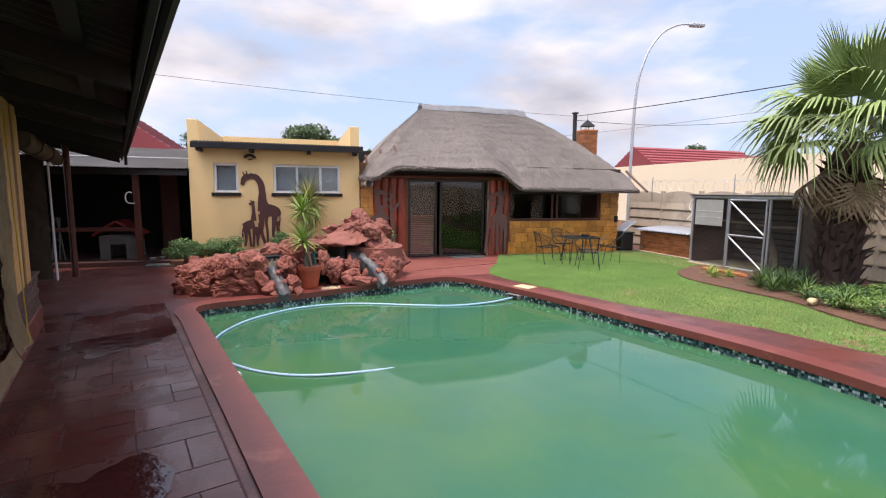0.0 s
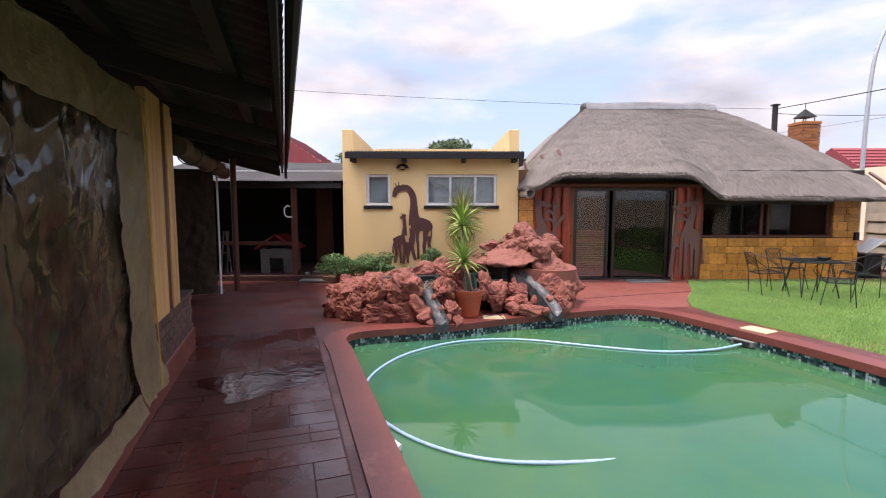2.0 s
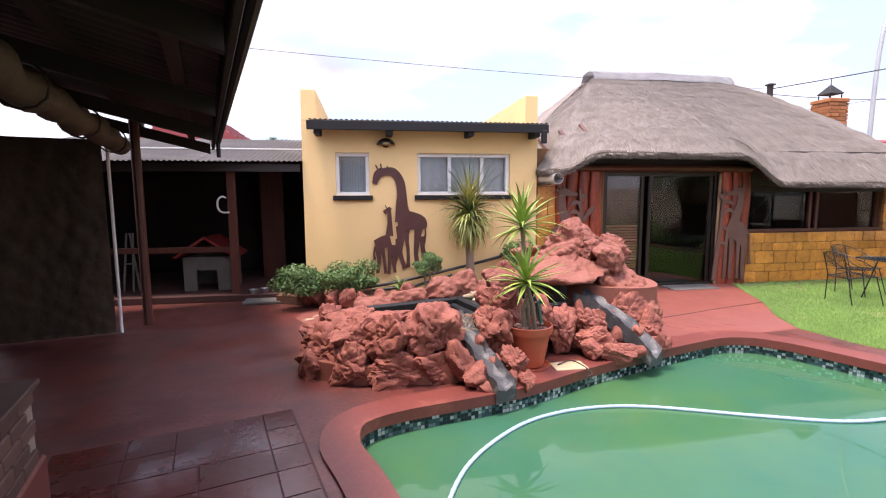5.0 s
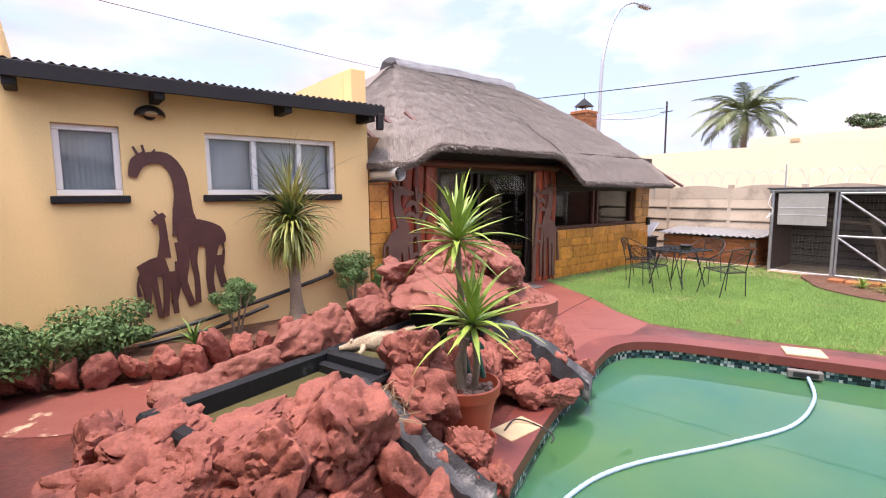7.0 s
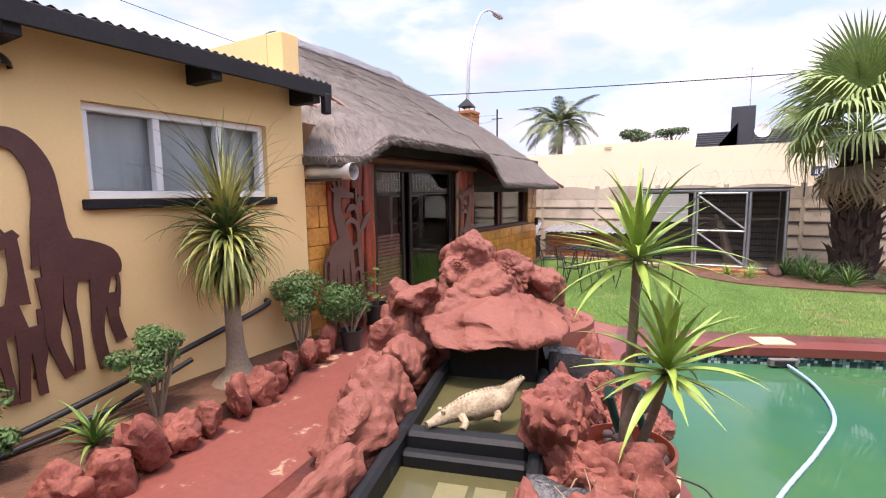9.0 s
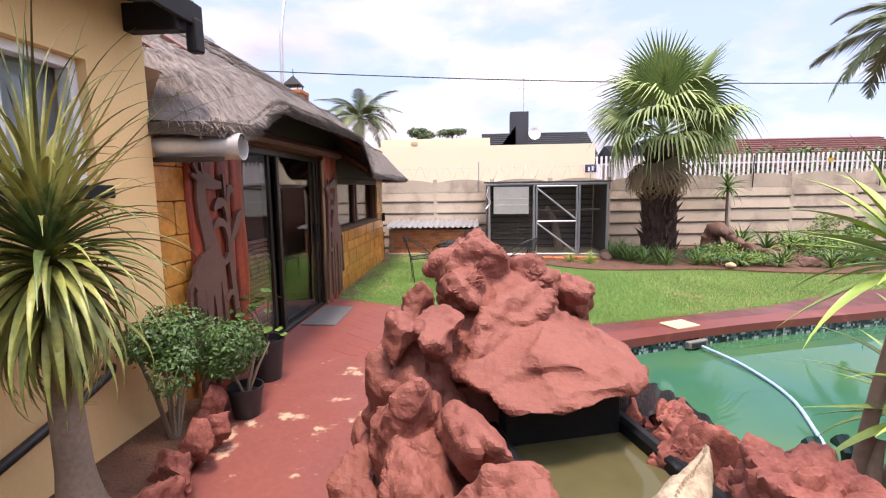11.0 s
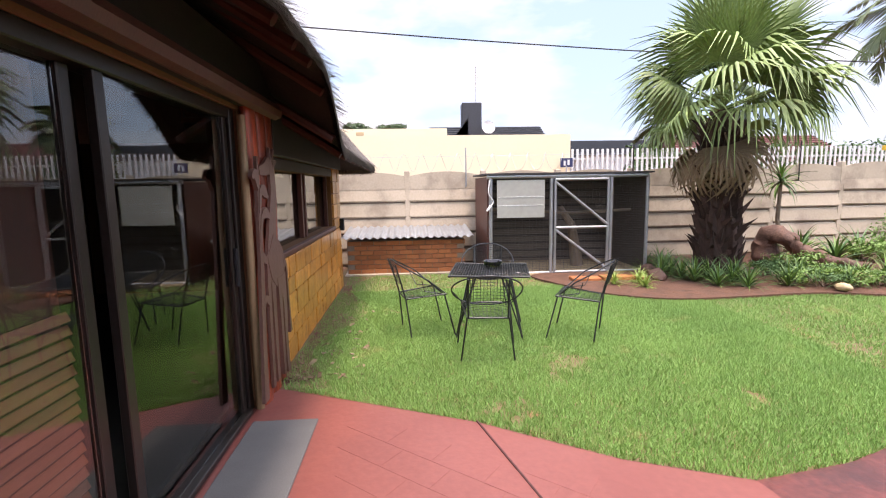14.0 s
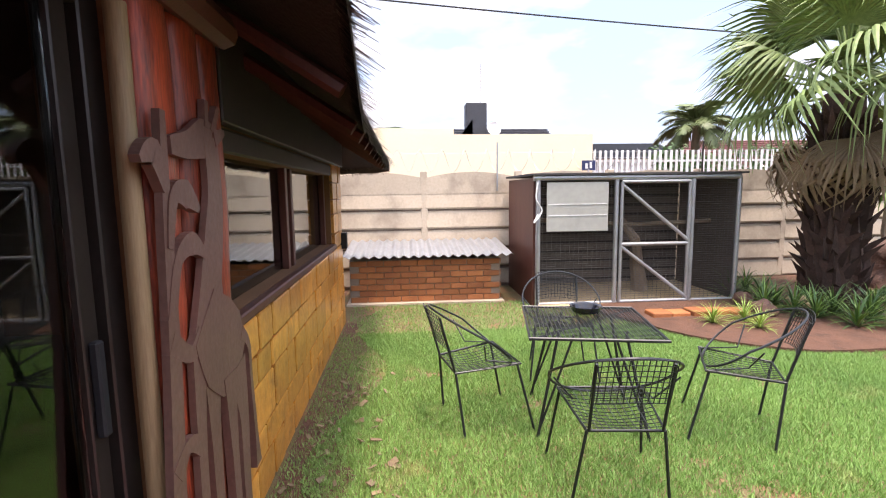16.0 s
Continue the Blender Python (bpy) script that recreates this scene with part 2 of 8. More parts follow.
ROOFDARK = material("dark_corrugated_sheet", (0.075, 0.065, 0.06), (0.04, 0.034, 0.032), 0.5, 0.2, scale=1.5, fine=30, bump=0.2)
WIRE = material("black_powder_coat", (0.03, 0.034, 0.036), (0.016, 0.018, 0.02), 0.42, 0.3, bump=0)
ALU = material("white_aluminium", (0.82, 0.82, 0.82), (0.74, 0.74, 0.74), 0.4, bump=0)
BRONZE = material("dark_bronze_aluminium", (0.045, 0.036, 0.032), (0.03, 0.024, 0.02), 0.35, 0.5, bump=0)
GLASS = glass_material("window_glass", (0.85, 0.9, 0.9))
DARKGLASS = glass_material("tinted_glass", (0.55, 0.6, 0.58))
CURTAIN = material("grey_net_curtain", (0.60, 0.61, 0.63), (0.47, 0.48, 0.50), 0.9, scale=2, fine=20, bump=0.5, stretch=(8, 8, 0.4))
# near-black colour that carries the shade of rooms and covered spaces
ROOM_SHADE = material("painted_interior_shade", (0.022, 0.017, 0.014), (0.012, 0.01, 0.008), 0.9)
PLASTIC_BLACK = material("black_pond_lining", (0.014, 0.016, 0.018), (0.007, 0.008, 0.009), 0.5, spec=0.25, scale=3, fine=30, bump=0.5, dist=0.006, spots=(0.06, 0.065, 0.07), spot_scale=5.0, spot_at=(0.62, 0.72))
SLATE = material("grey_wet_channel", (0.06, 0.063, 0.068), (0.025, 0.027, 0.03), 0.4, scale=9, fine=60, bump=1.0, dist=0.015, spots=(0.20, 0.20, 0.20), spot_scale=8, spot_at=(0.58, 0.72))
TERRACOTTA = material("terracotta_plastic", (0.42, 0.085, 0.04), (0.33, 0.065, 0.03), 0.5, scale=4, fine=30, bump=0.15)
PEBBLE = material("brown_pebble", (0.21, 0.12, 0.09), (0.12, 0.07, 0.055), 0.6, scale=9, fine=60, bump=0.2, vary=0.3)
POTBLACK = material("black_plastic_pot", (0.022, 0.022, 0.023), (0.014, 0.014, 0.015), 0.45, bump=0.1)
LEAF_YUCCA = material("yucca_leaf", (0.31, 0.43, 0.085), (0.17, 0.28, 0.05), 0.42, scale=5, fine=20, bump=0.1, vary=0.2)
LEAF_DRAC = material("ponytail_leaf", (0.10, 0.15, 0.045), (0.05, 0.085, 0.025), 0.45, scale=5, fine=20, bump=0.1, vary=0.3, spots=(0.33, 0.33, 0.10), spot_scale=2.0, spot_at=(0.52, 0.6))
LEAF_PONY = material("ponytail_old_leaf", (0.36, 0.37, 0.10), (0.12, 0.17, 0.04), 0.45, scale=9, fine=40, bump=0.1, vary=0.35)
LEAF_PALM = material("fan_palm_leaf", (0.25, 0.33, 0.11), (0.10, 0.16, 0.045), 0.55, scale=2.5, fine=20, bump=0.1, vary=0.3)
OLIVE = material("dark_olive_canvas", (0.11, 0.078, 0.052), (0.06, 0.043, 0.03), 0.7, scale=2, fine=14, bump=0.8, dist=0.02)
CARVED = material("carved_brown_board", (0.165, 0.083, 0.064), (0.10, 0.048, 0.037), 0.5, scale=6, fine=50, bump=0.7, dist=0.006)
LEAF_FEATHER = material("feather_palm_leaf", (0.16, 0.205, 0.075), (0.075, 0.105, 0.04), 0.5, scale=2.5, fine=20, bump=0.1, vary=0.25)
# white dimmed in colour for the shelter's shade; also on the skimmer
DIMMED_WHITE = material("dimmed_white_plastic", (0.17, 0.165, 0.15), (0.11, 0.105, 0.095), 0.7, scale=5, fine=30, bump=0.1)
LEAF_DEAD = material("dry_palm_leaf", (0.26, 0.19, 0.11), (0.15, 0.10, 0.06), 0.9, bump=0.2, vary=0.2)
LEAF_BUSH = material("shrub_leaf", (0.075, 0.165, 0.04), (0.035, 0.085, 0.02), 0.5, scale=12, fine=40, bump=0)
LEAF_LIGHT = material("light_green_leaf", (0.18, 0.31, 0.06), (0.09, 0.18, 0.03), 0.5, scale=12, fine=40, bump=0)
LEAF_LOW = material("spreading_shrub_leaf", (0.10, 0.20, 0.06), (0.045, 0.105, 0.03), 0.65, scale=12, fine=40, bump=0)
LEAF_TREE = material("far_tree_leaf", (0.07, 0.12, 0.04), (0.03, 0.06, 0.02), 0.7, scale=3, fine=20, bump=0)
BARK = material("pale_bark", (0.27, 0.21, 0.15), (0.16, 0.12, 0.085), 0.85, scale=5, fine=40, bump=0.8, dist=0.01)
PALMBARK = material("palm_bark", (0.062, 0.031, 0.021), (0.022, 0.012, 0.009), 0.9, scale=5, fine=40, bump=0.8, dist=0.02, vary=0.3)
CANVAS = material("tan_canvas", (0.46, 0.33, 0.195), (0.31, 0.22, 0.125), 0.42, scale=1.6, fine=14, bump=0.9, dist=0.03)
# opaque browns stand for the dark verandah and the vinyl's reflection
PVC = material("vinyl_with_painted_dark", (0.21, 0.14, 0.088), (0.055, 0.038, 0.026), 0.12, scale=1.4, fine=9, bump=0.25, dist=0.012, stretch=(1, 1, 0.6), contrast=(0.4, 0.65), coat=0.15)
PINE = material("raw_pine_plank", (0.70, 0.40, 0.17), (0.46, 0.22, 0.08), 0.6, scale=2, fine=22, bump=0.4, stretch=(9, 9, 0.4), contrast=(0.38, 0.62))
REDTILE = material("red_roof_tile", (0.30, 0.055, 0.06), (0.22, 0.035, 0.04), 0.6, scale=1.0, fine=8, bump=0.3)
DARKTILE = material("charcoal_roof_tile", (0.045, 0.05, 0.06), (0.03, 0.033, 0.04), 0.6, scale=1, fine=10, bump=0.3)
WHITE = material("white_paint", (0.78, 0.78, 0.76), (0.68, 0.68, 0.66), 0.55, scale=4, fine=30, bump=0.1)
REDPAINT = material("red_paint", (0.28, 0.03, 0.03), (0.18, 0.02, 0.02), 0.5)
GREYPOLE = material("grey_painted_steel", (0.45, 0.47, 0.49), (0.38, 0.40, 0.42), 0.5, 0.3, bump=0)
CABLE = material("dark_cable", (0.03, 0.03, 0.032), (0.02, 0.02, 0.022), 0.6, bump=0)
TILE_BLUE = material("blue_mosaic", (0.03, 0.07, 0.085), (0.012, 0.028, 0.035), 0.18, vary=0.5, bump=0)
TILE_GREY = material("grey_green_mosaic", (0.30, 0.36, 0.35), (0.16, 0.21, 0.21), 0.18, vary=0.4, bump=0)
HOSE_BLUE = material("pale_blue_hose", (0.20, 0.38, 0.58), (0.36, 0.47, 0.56), 0.35, bump=0, scale=0.8)
SAND = material("sandstone_tile", (0.55, 0.42, 0.25), (0.45, 0.33, 0.19), 0.8, scale=6, fine=40, bump=0.3)
CROC = material("cream_cast_stone", (0.42, 0.345, 0.235), (0.22, 0.17, 0.11), 0.85, scale=14, fine=60, bump=1.0, dist=0.012, contrast=(0.38, 0.6))
SUNKEN = material("algae_covered_brick", (0.19, 0.17, 0.075), (0.13, 0.12, 0.05), 0.3, scale=8, fine=40, bump=0.3)
BRASS = material("brass_lamp_glass", (0.50, 0.36, 0.20), (0.36, 0.24, 0.12), 0.3, 0.4, bump=0)
MAT = material("grey_rubber_mat", (0.13, 0.125, 0.12), (0.09, 0.087, 0.083), 0.9, scale=4, fine=120, bump=0.6, dist=0.003)
NET = material("dark_cage_interior", (0.15, 0.125, 0.105), (0.08, 0.068, 0.058), 0.9, scale=2, fine=20, bump=0.3)
PANELGREY = material("grey_translucent_panel", (0.40, 0.40, 0.36), (0.31, 0.31, 0.28), 0.5, scale=2, fine=15, bump=0.15)
LOG = material("driftwood", (0.17, 0.085, 0.055), (0.06, 0.03, 0.022), 0.7, scale=5, fine=40, bump=0.9, dist=0.02)
CAGEWIRE = material("dull_cage_wire", (0.17, 0.165, 0.16), (0.10, 0.097, 0.094), 0.6, 0.3, bump=0)
NAVY = material("navy_sign", (0.02, 0.03, 0.10), (0.015, 0.022, 0.08), 0.5, bump=0)
YELLOWBOX = material("yellow_box", (0.60, 0.38, 0.02), (0.5, 0.3, 0.02), 0.5, bump=0)
GREENPLASTIC = material("green_plastic", (0.015, 0.09, 0.07), (0.01, 0.06, 0.045), 0.35, bump=0)


def water_material(name, a, b, scale, ripple, c=None):
    """Murky water: a coloured body under a smooth reflecting surface."""
    m = material(name, a, b, 0.02, scale=scale, fine=scale * 5, bump=0, spots=c, spot_scale=0.35, spot_at=(0.42, 0.62))
    n, l = m.node_tree.nodes, m.node_tree.links
    p = n["Principled BSDF"]
    p.inputs["IOR"].default_value = 1.33
    w = n.new("ShaderNodeTexNoise")
    w.inputs["Scale"].default_value = 5.0
    w.inputs["Detail"].default_value = 2.0
    l.new(n.new("ShaderNodeNewGeometry").outputs["Position"], w.inputs["Vector"])
    bp = n.new("ShaderNodeBump")
    bp.inputs["Strength"].default_value, bp.inputs["Distance"].default_value = ripple, 0.004
    l.new(w.outputs["Fac"], bp.inputs["Height"])
    l.new(bp.outputs["Normal"], p.inputs["Normal"])
    return m


WATER = water_material("green_pool_water", (0.030, 0.120, 0.073), (0.023, 0.100, 0.060), 0.5, 0.10, (0.042, 0.122, 0.048))
PONDWATER = water_material("murky_pond_water", (0.10, 0.092, 0.042), (0.07, 0.066, 0.03), 1.5, 0.12)


# ---- building blocks ----
def thing(name, at, label, category, group="", kind="", rz=0.0):
    ob = new(name)
    ob.empty_display_size = 0.1
    ob.matrix_basis = pose(*at, 0, 0, rz)
    return tagged(ob, label, category, group, kind)


def chain(ob):
    m = ob.matrix_basis.copy()
    while ob.parent:
        ob = ob.parent
        m = ob.matrix_basis @ m
    return m


def mesh_of(name, bm, mat, smooth=None):
    bmesh.ops.recalc_face_normals(bm, faces=bm.faces)
    me = bpy.data.meshes.new(name)
    if smooth is not None:
        for f in bm.faces:
            f.smooth = True
        for e in bm.edges:
            e.smooth = not e.is_manifold or e.calc_face_angle(0) < radians(smooth)
    bm.to_mesh(me)
    bm.free()
    me.materials.append(mat)
    return me


def part(name, bm, mat, parent=None, label="", smooth=None, world=True):
    """Links a bmesh, given in world (or, with world=False, in its parent's) coordinates, as one mesh under a thing or a part."""
    if parent and world:
        bm.transform(chain(parent).inverted())
    ob = new(name, mesh_of(name, bm, mat, smooth))
    ob.parent = parent
    if label:
        tagged(ob, label)
    return ob


def solo(name, bm, mat, label, category, kind="", group="", smooth=None, at=None):
    """A thing that is one mesh, with its origin at its base."""
    if at is None:
        at = (0, 0, 0)
    bm.transform(Matrix.Translation(-Vector(at)))
    ob = new(name, mesh_of(name, bm, mat, smooth))
    ob.location = at
    return tagged(ob, label, category, group, kind)


def box(bm, x0, x1, y0, y1, z0, z1, bevel=0.0, m=None):
    vs = [bm.verts.new((x, y, z)) for x in (x0, x1) for y in (y0, y1) for z in (z0, z1)]
    fs = [bm.faces.new([vs[i] for i in q]) for q in ((0, 1, 3, 2), (4, 6, 7, 5), (0, 4, 5, 1), (2, 3, 7, 6), (0, 2, 6, 4), (1, 5, 7, 3))]
    if m is not None:
        bmesh.ops.transform(bm, matrix=m, verts=vs)
    if bevel:
        es = {e for f in fs for e in f.edges}
        bmesh.ops.bevel(bm, geom=list(es), offset=bevel, segments=1, affect="EDGES", profile=0.5)
    return bm


def boxed(*a, **k):
    return box(bmesh.new(), *a, **k)


def tube(bm, pts, r, n=6, closed=False):
    """A round bar through points; r is one radius or one per point."""
    pts = [Vector(p) for p in pts]
    k = len(pts)
    rs = r if isinstance(r, (list, tuple)) else [r] * k
    rings, last = [], None
    for i, p in enumerate(pts):
        if closed:
            d = pts[(i + 1) % k] - pts[i - 1]
        else:
            d = pts[min(i + 1, k - 1)] - pts[max(i - 1, 0)]
        d.normalize()
        side = last - d * last.dot(d) if last else d.orthogonal()
        if side.length < 1e-5:
            side = d.orthogonal()
        side.normalize()
        last = side
        up = d.cross(side)
        rings.append([bm.verts.new(p + (side * math.cos(2 * math.pi * j / n) + up * math.sin(2 * math.pi * j / n)) * rs[i]) for j in range(n)])
    for i in range(k if closed else k - 1):
        a, b = rings[i], rings[(i + 1) % k]
        for j in range(n):
            bm.faces.new((a[j], a[(j + 1) % n], b[(j + 1) % n], b[j]))
    if not closed:
        bm.faces.new(list(reversed(rings[0])))
        bm.faces.new(rings[-1])
    return bm


def lathe(bm, profile, n=24, at=(0, 0, 0)):
    rings = []
    for r, z in profile:
        rings.append([bm.verts.new((at[0] + r * math.cos(2 * math.pi * j / n), at[1] + r * math.sin(2 * math.pi * j / n), at[2] + z)) for j in range(n)])
    for a, b in zip(rings, rings[1:]):
        for j in range(n):
            bm.faces.new((a[j], a[(j + 1) % n], b[(j + 1) % n], b[j]))
    bm.faces.new(list(reversed(rings[0])))
    bm.faces.new(rings[-1])
    return bm


def prism(bm, outline, z0, z1):
    """An upright prism over a closed outline of (x, y)."""
    lo = [bm.verts.new((x, y, z0)) for x, y in outline]
    hi = [bm.verts.new((x, y, z1)) for x, y in outline]
    k = len(outline)
    for i in range(k):
        bm.faces.new((lo[i], lo[(i + 1) % k], hi[(i + 1) % k], hi[i]))
    bm.faces.new(list(reversed(lo)))
    bm.faces.new(hi)
    return bm


def smooth_loop(pts, per=6):
    """Catmull-Rom through a closed ring of (x, y)."""
    out, k = [], len(pts)
    for i in range(k):
        p0, p1, p2, p3 = (Vector(pts[(i + j) % k]) for j in (-1, 0, 1, 2))
        for s in range(per):
            t = s / per
            out.append(tuple(0.5 * (2 * p1 + (p2 - p0) * t + (2 * p0 - 5 * p1 + 4 * p2 - p3) * t * t + (3 * p1 - p0 - 3 * p2 + p3) * t ** 3)))
    return out


def spline(pts, per=8):
    pts = [Vector(p) for p in pts]
    out = []
    for i in range(len(pts) - 1):
        p0, p1, p2, p3 = pts[max(i - 1, 0)], pts[i], pts[i + 1], pts[min(i + 2, len(pts) - 1)]
        for s in range(per):
            t = s / per
            out.append(0.5 * (2 * p1 + (p2 - p0) * t + (2 * p0 - 5 * p1 + 4 * p2 - p3) * t * t + (3 * p1 - p0 - 3 * p2 + p3) * t ** 3))
    return out + [pts[-1]]


def corrugated(bm, corner, along, down, pitch=0.076, depth=0.018, steps=6, thick=0.004):
    """A corrugated sheet: waves repeat along the first vector, ridges run along the second."""
    c, a, d = Vector(corner), Vector(along), Vector(down)
    nrm = a.cross(d).normalized()
    if nrm.z < 0:
        nrm = -nrm
    k = max(2, int(a.length / pitch * steps))
    rows = []
    for lift in (0, -thick):
        for s in (0, 1):
            rows.append([bm.verts.new(c + a * (i / k) + d * s + nrm * (lift + depth * 0.5 * math.sin(2 * math.pi * i / steps))) for i in range(k + 1)])
    for i in range(k):
        bm.faces.new((rows[0][i], rows[0][i + 1], rows[1][i + 1], rows[1][i]))
        bm.faces.new((rows[2][i], rows[3][i], rows[3][i + 1], rows[2][i + 1]))
        bm.faces.new((rows[1][i], rows[1][i + 1], rows[3][i + 1], rows[3][i]))
        bm.faces.new((rows[0][i], rows[2][i], rows[2][i + 1], rows[0][i + 1]))
    return bm


def rock_bm(size, seed, detail=4, rough=0.09, cuts=13, flat=0.0, low=0.62):
    """A boulder: a rounded polyhedron of random planes, roughened at two scales."""
    rnd = random.Random(seed)
    planes = []
    for _ in range(cuts):
        v = Vector((rnd.gauss(0, 1), rnd.gauss(0, 1), rnd.gauss(0, 0.8))).normalized()
        planes.append((v, rnd.uniform(low, 1.0)))
    bm = bmesh.new()
    bmesh.ops.create_icosphere(bm, subdivisions=detail, radius=1)
    off = Vector((seed * 3.7 % 50, seed * 1.3 % 50, seed * 7.1 % 50))
    for v in bm.verts:
        d = v.co.normalized()
        r = min([1.12] + [h / d.dot(n) for n, h in planes if d.dot(n) > 0.15])
        f = noise.fractal(d * 1.7 + off, 0.8, 2.1, 6)
        g = 1 - abs(noise.noise(d * 2.6 + off * 1.7)) * 2
        h = 1 - abs(noise.noise(Vector((d.x * 3.2, d.y * 3.2, d.z * 8.5)) + off)) * 2
        v.co = d * r * (1 + rough * 2.0 * f - rough * 1.7 * max(0, g) ** 4 - rough * 0.6 * max(0, h) ** 3)
        if flat and v.co.z < -flat:
            v.co.z = -flat
        v.co = Vector((v.co.x * size[0], v.co.y * size[1], v.co.z * size[2]))
    return bm


def boulder(at, size, seed, rz=0, tilt=(0, 0), label="rough boulder painted brick red", group="rockery boulders", mat=None, detail=4, rough=0.09, cuts=13, low=0.62):
    bm = rock_bm(size, seed, detail, rough, cuts, 0.0, low)
    bm.transform(pose(0, 0, 0, tilt[0], tilt[1], rz))
    ob = new("boulder", mesh_of("boulder", bm, mat or ROCK, 55))
    ob.location = at
    return tagged(ob, label, "boulder", group)


def wall_with_holes(bm, u0, u1, z0, z1, t0, t1, holes, axis="x"):
    """A wall slab along x (or y) between t0 and t1 in depth, with rectangular holes (u0, u1, z0, z1), cut from a grid of cells."""
    us = sorted({u0, u1, *[h[0] for h in holes], *[h[1] for h in holes]})
    zs = sorted({z0, z1, *[h[2] for h in holes], *[h[3] for h in holes]})
    solid = lambda a, b, c, d: not any(h[0] <= a and b <= h[1] and h[2] <= c and d <= h[3] for h in holes)
    grid = {(i, j): solid(us[i], us[i + 1], zs[j], zs[j + 1]) for i in range(len(us) - 1) for j in range(len(zs) - 1)}
    P = (lambda u, t, z: (u, t, z)) if axis == "x" else (lambda u, t, z: (t, u, z))
    cache = {}

    def V(u, t, z):
        key = (u, t, z)
        if key not in cache:
            cache[key] = bm.verts.new(P(u, t, z))
        return cache[key]
    for (i, j), s in grid.items():
        if not s:
            continue
        a, b, c, d = us[i], us[i + 1], zs[j], zs[j + 1]
        bm.faces.new((V(a, t0, c), V(b, t0, c), V(b, t0, d), V(a, t0, d)))
        bm.faces.new((V(a, t1, c), V(a, t1, d), V(b, t1, d), V(b, t1, c)))
        for (di, dj), (p, q) in {(-1, 0): ((a, c), (a, d)), (1, 0): ((b, c), (b, d)), (0, -1): ((a, c), (b, c)), (0, 1): ((a, d), (b, d))}.items():
            if not grid.get((i + di, j + dj), False):
                bm.faces.new((V(p[0], t0, p[1]), V(q[0], t0, q[1]), V(q[0], t1, q[1]), V(p[0], t1, p[1])))
    return bm


# ---- ground, pool and lawn ----
HOUSE = pose(-2.72, 5.84, 0, 0, 0, 17.4)      # the long house: x towards the pool, y along its wall

POOL = smooth_loop([(0.95, -0.35), (0.55, 1.0), (0.07, 2.58), (-0.32, 3.85), (-0.75, 5.22), (-1.25, 6.85), (-1.43, 7.4), (-1.22, 7.7), (-0.13, 7.98), (0.93, 8.43),
                    (2.1, 8.83), (2.72, 8.97), (3.12, 8.75), (3.45, 8.12), (3.95, 6.85), (4.4, 5.4), (4.8, 4.1), (4.98, 2.8), (4.9, 1.2), (4.3, -0.2), (3.0, -0.9), (1.7, -0.9)], 5)


def offset_loop(loop, d):
    out, k = [], len(loop)
    for i in range(k):
        a, b = Vector(loop[i - 1]), Vector(loop[(i + 1) % k])
        t = (b - a).normalized()
        out.append(tuple(Vector(loop[i]) + Vector((-t.y, t.x)) * d))
    return out


def ring(bm, inner, outer, z0, z1):
    k = len(inner)
    v = [[bm.verts.new((x, y, z)) for x, y in loop] for loop, z in ((inner, z0), (inner, z1), (outer, z1), (outer, z0))]
    for i in range(k):
        j = (i + 1) % k
        for a, b in ((0, 1), (1, 2), (2, 3), (3, 0)):
            bm.faces.new((v[a][i], v[a][j], v[b][j], v[b][i]))
    return bm


def sheet_with_hole(bm, outer, hole, z):
    ov = [bm.verts.new((x, y, z)) for x, y in outer]
    hv = [bm.verts.new((x, y, z)) for x, y in hole]
    es = [bm.edges.new((vs[i], vs[(i + 1) % len(vs)])) for vs in (ov, hv) for i in range(len(vs))]
    bmesh.ops.triangle_fill(bm, use_beauty=True, use_dissolve=False, edges=es)
    return bm


def grow(d):
    a, b = offset_loop(POOL, d), offset_loop(POOL, -d)
    area = lambda p: abs(sum(p[i - 1][0] * p[i][1] - p[i][0] * p[i - 1][1] for i in range(len(p))))
    return a if (area(a) > area(b)) == (d > 0) else b


bm = sheet_with_hole(bmesh.new(), [(-400, -400), (400, -400), (400, 400), (-400, 400)], grow(0.05), -0.03)
solo("ground", bm, SOIL, "bare red soil ground under and around the plot", "ground", "structure")

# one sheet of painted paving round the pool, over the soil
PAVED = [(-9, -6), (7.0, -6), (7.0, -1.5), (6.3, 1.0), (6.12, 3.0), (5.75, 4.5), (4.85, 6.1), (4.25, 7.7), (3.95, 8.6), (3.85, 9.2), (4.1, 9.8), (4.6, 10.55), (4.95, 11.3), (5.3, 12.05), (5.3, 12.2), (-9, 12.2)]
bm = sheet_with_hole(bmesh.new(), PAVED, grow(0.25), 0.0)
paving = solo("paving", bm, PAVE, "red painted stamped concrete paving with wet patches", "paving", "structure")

LAWN = [(5.305, 12.2), (5.305, 12.05), (4.955, 11.3), (4.605, 10.55), (4.105, 9.8), (3.855, 9.2), (3.955, 8.6), (4.255, 7.7), (4.855, 6.1), (5.755, 4.5), (6.125, 3.0), (6.305, 1.0), (7.005, -1.5), (7.005, -8), (11.0, -8), (11.0, 12.2)]
bm = bmesh.new()
bm.faces.new([bm.verts.new((x, y, -0.004)) for x, y in LAWN])
bmesh.ops.triangulate(bm, faces=bm.faces[:])
solo("lawn", bm, GRASS, "mown green lawn with a few bare patches", "lawn", "structure")

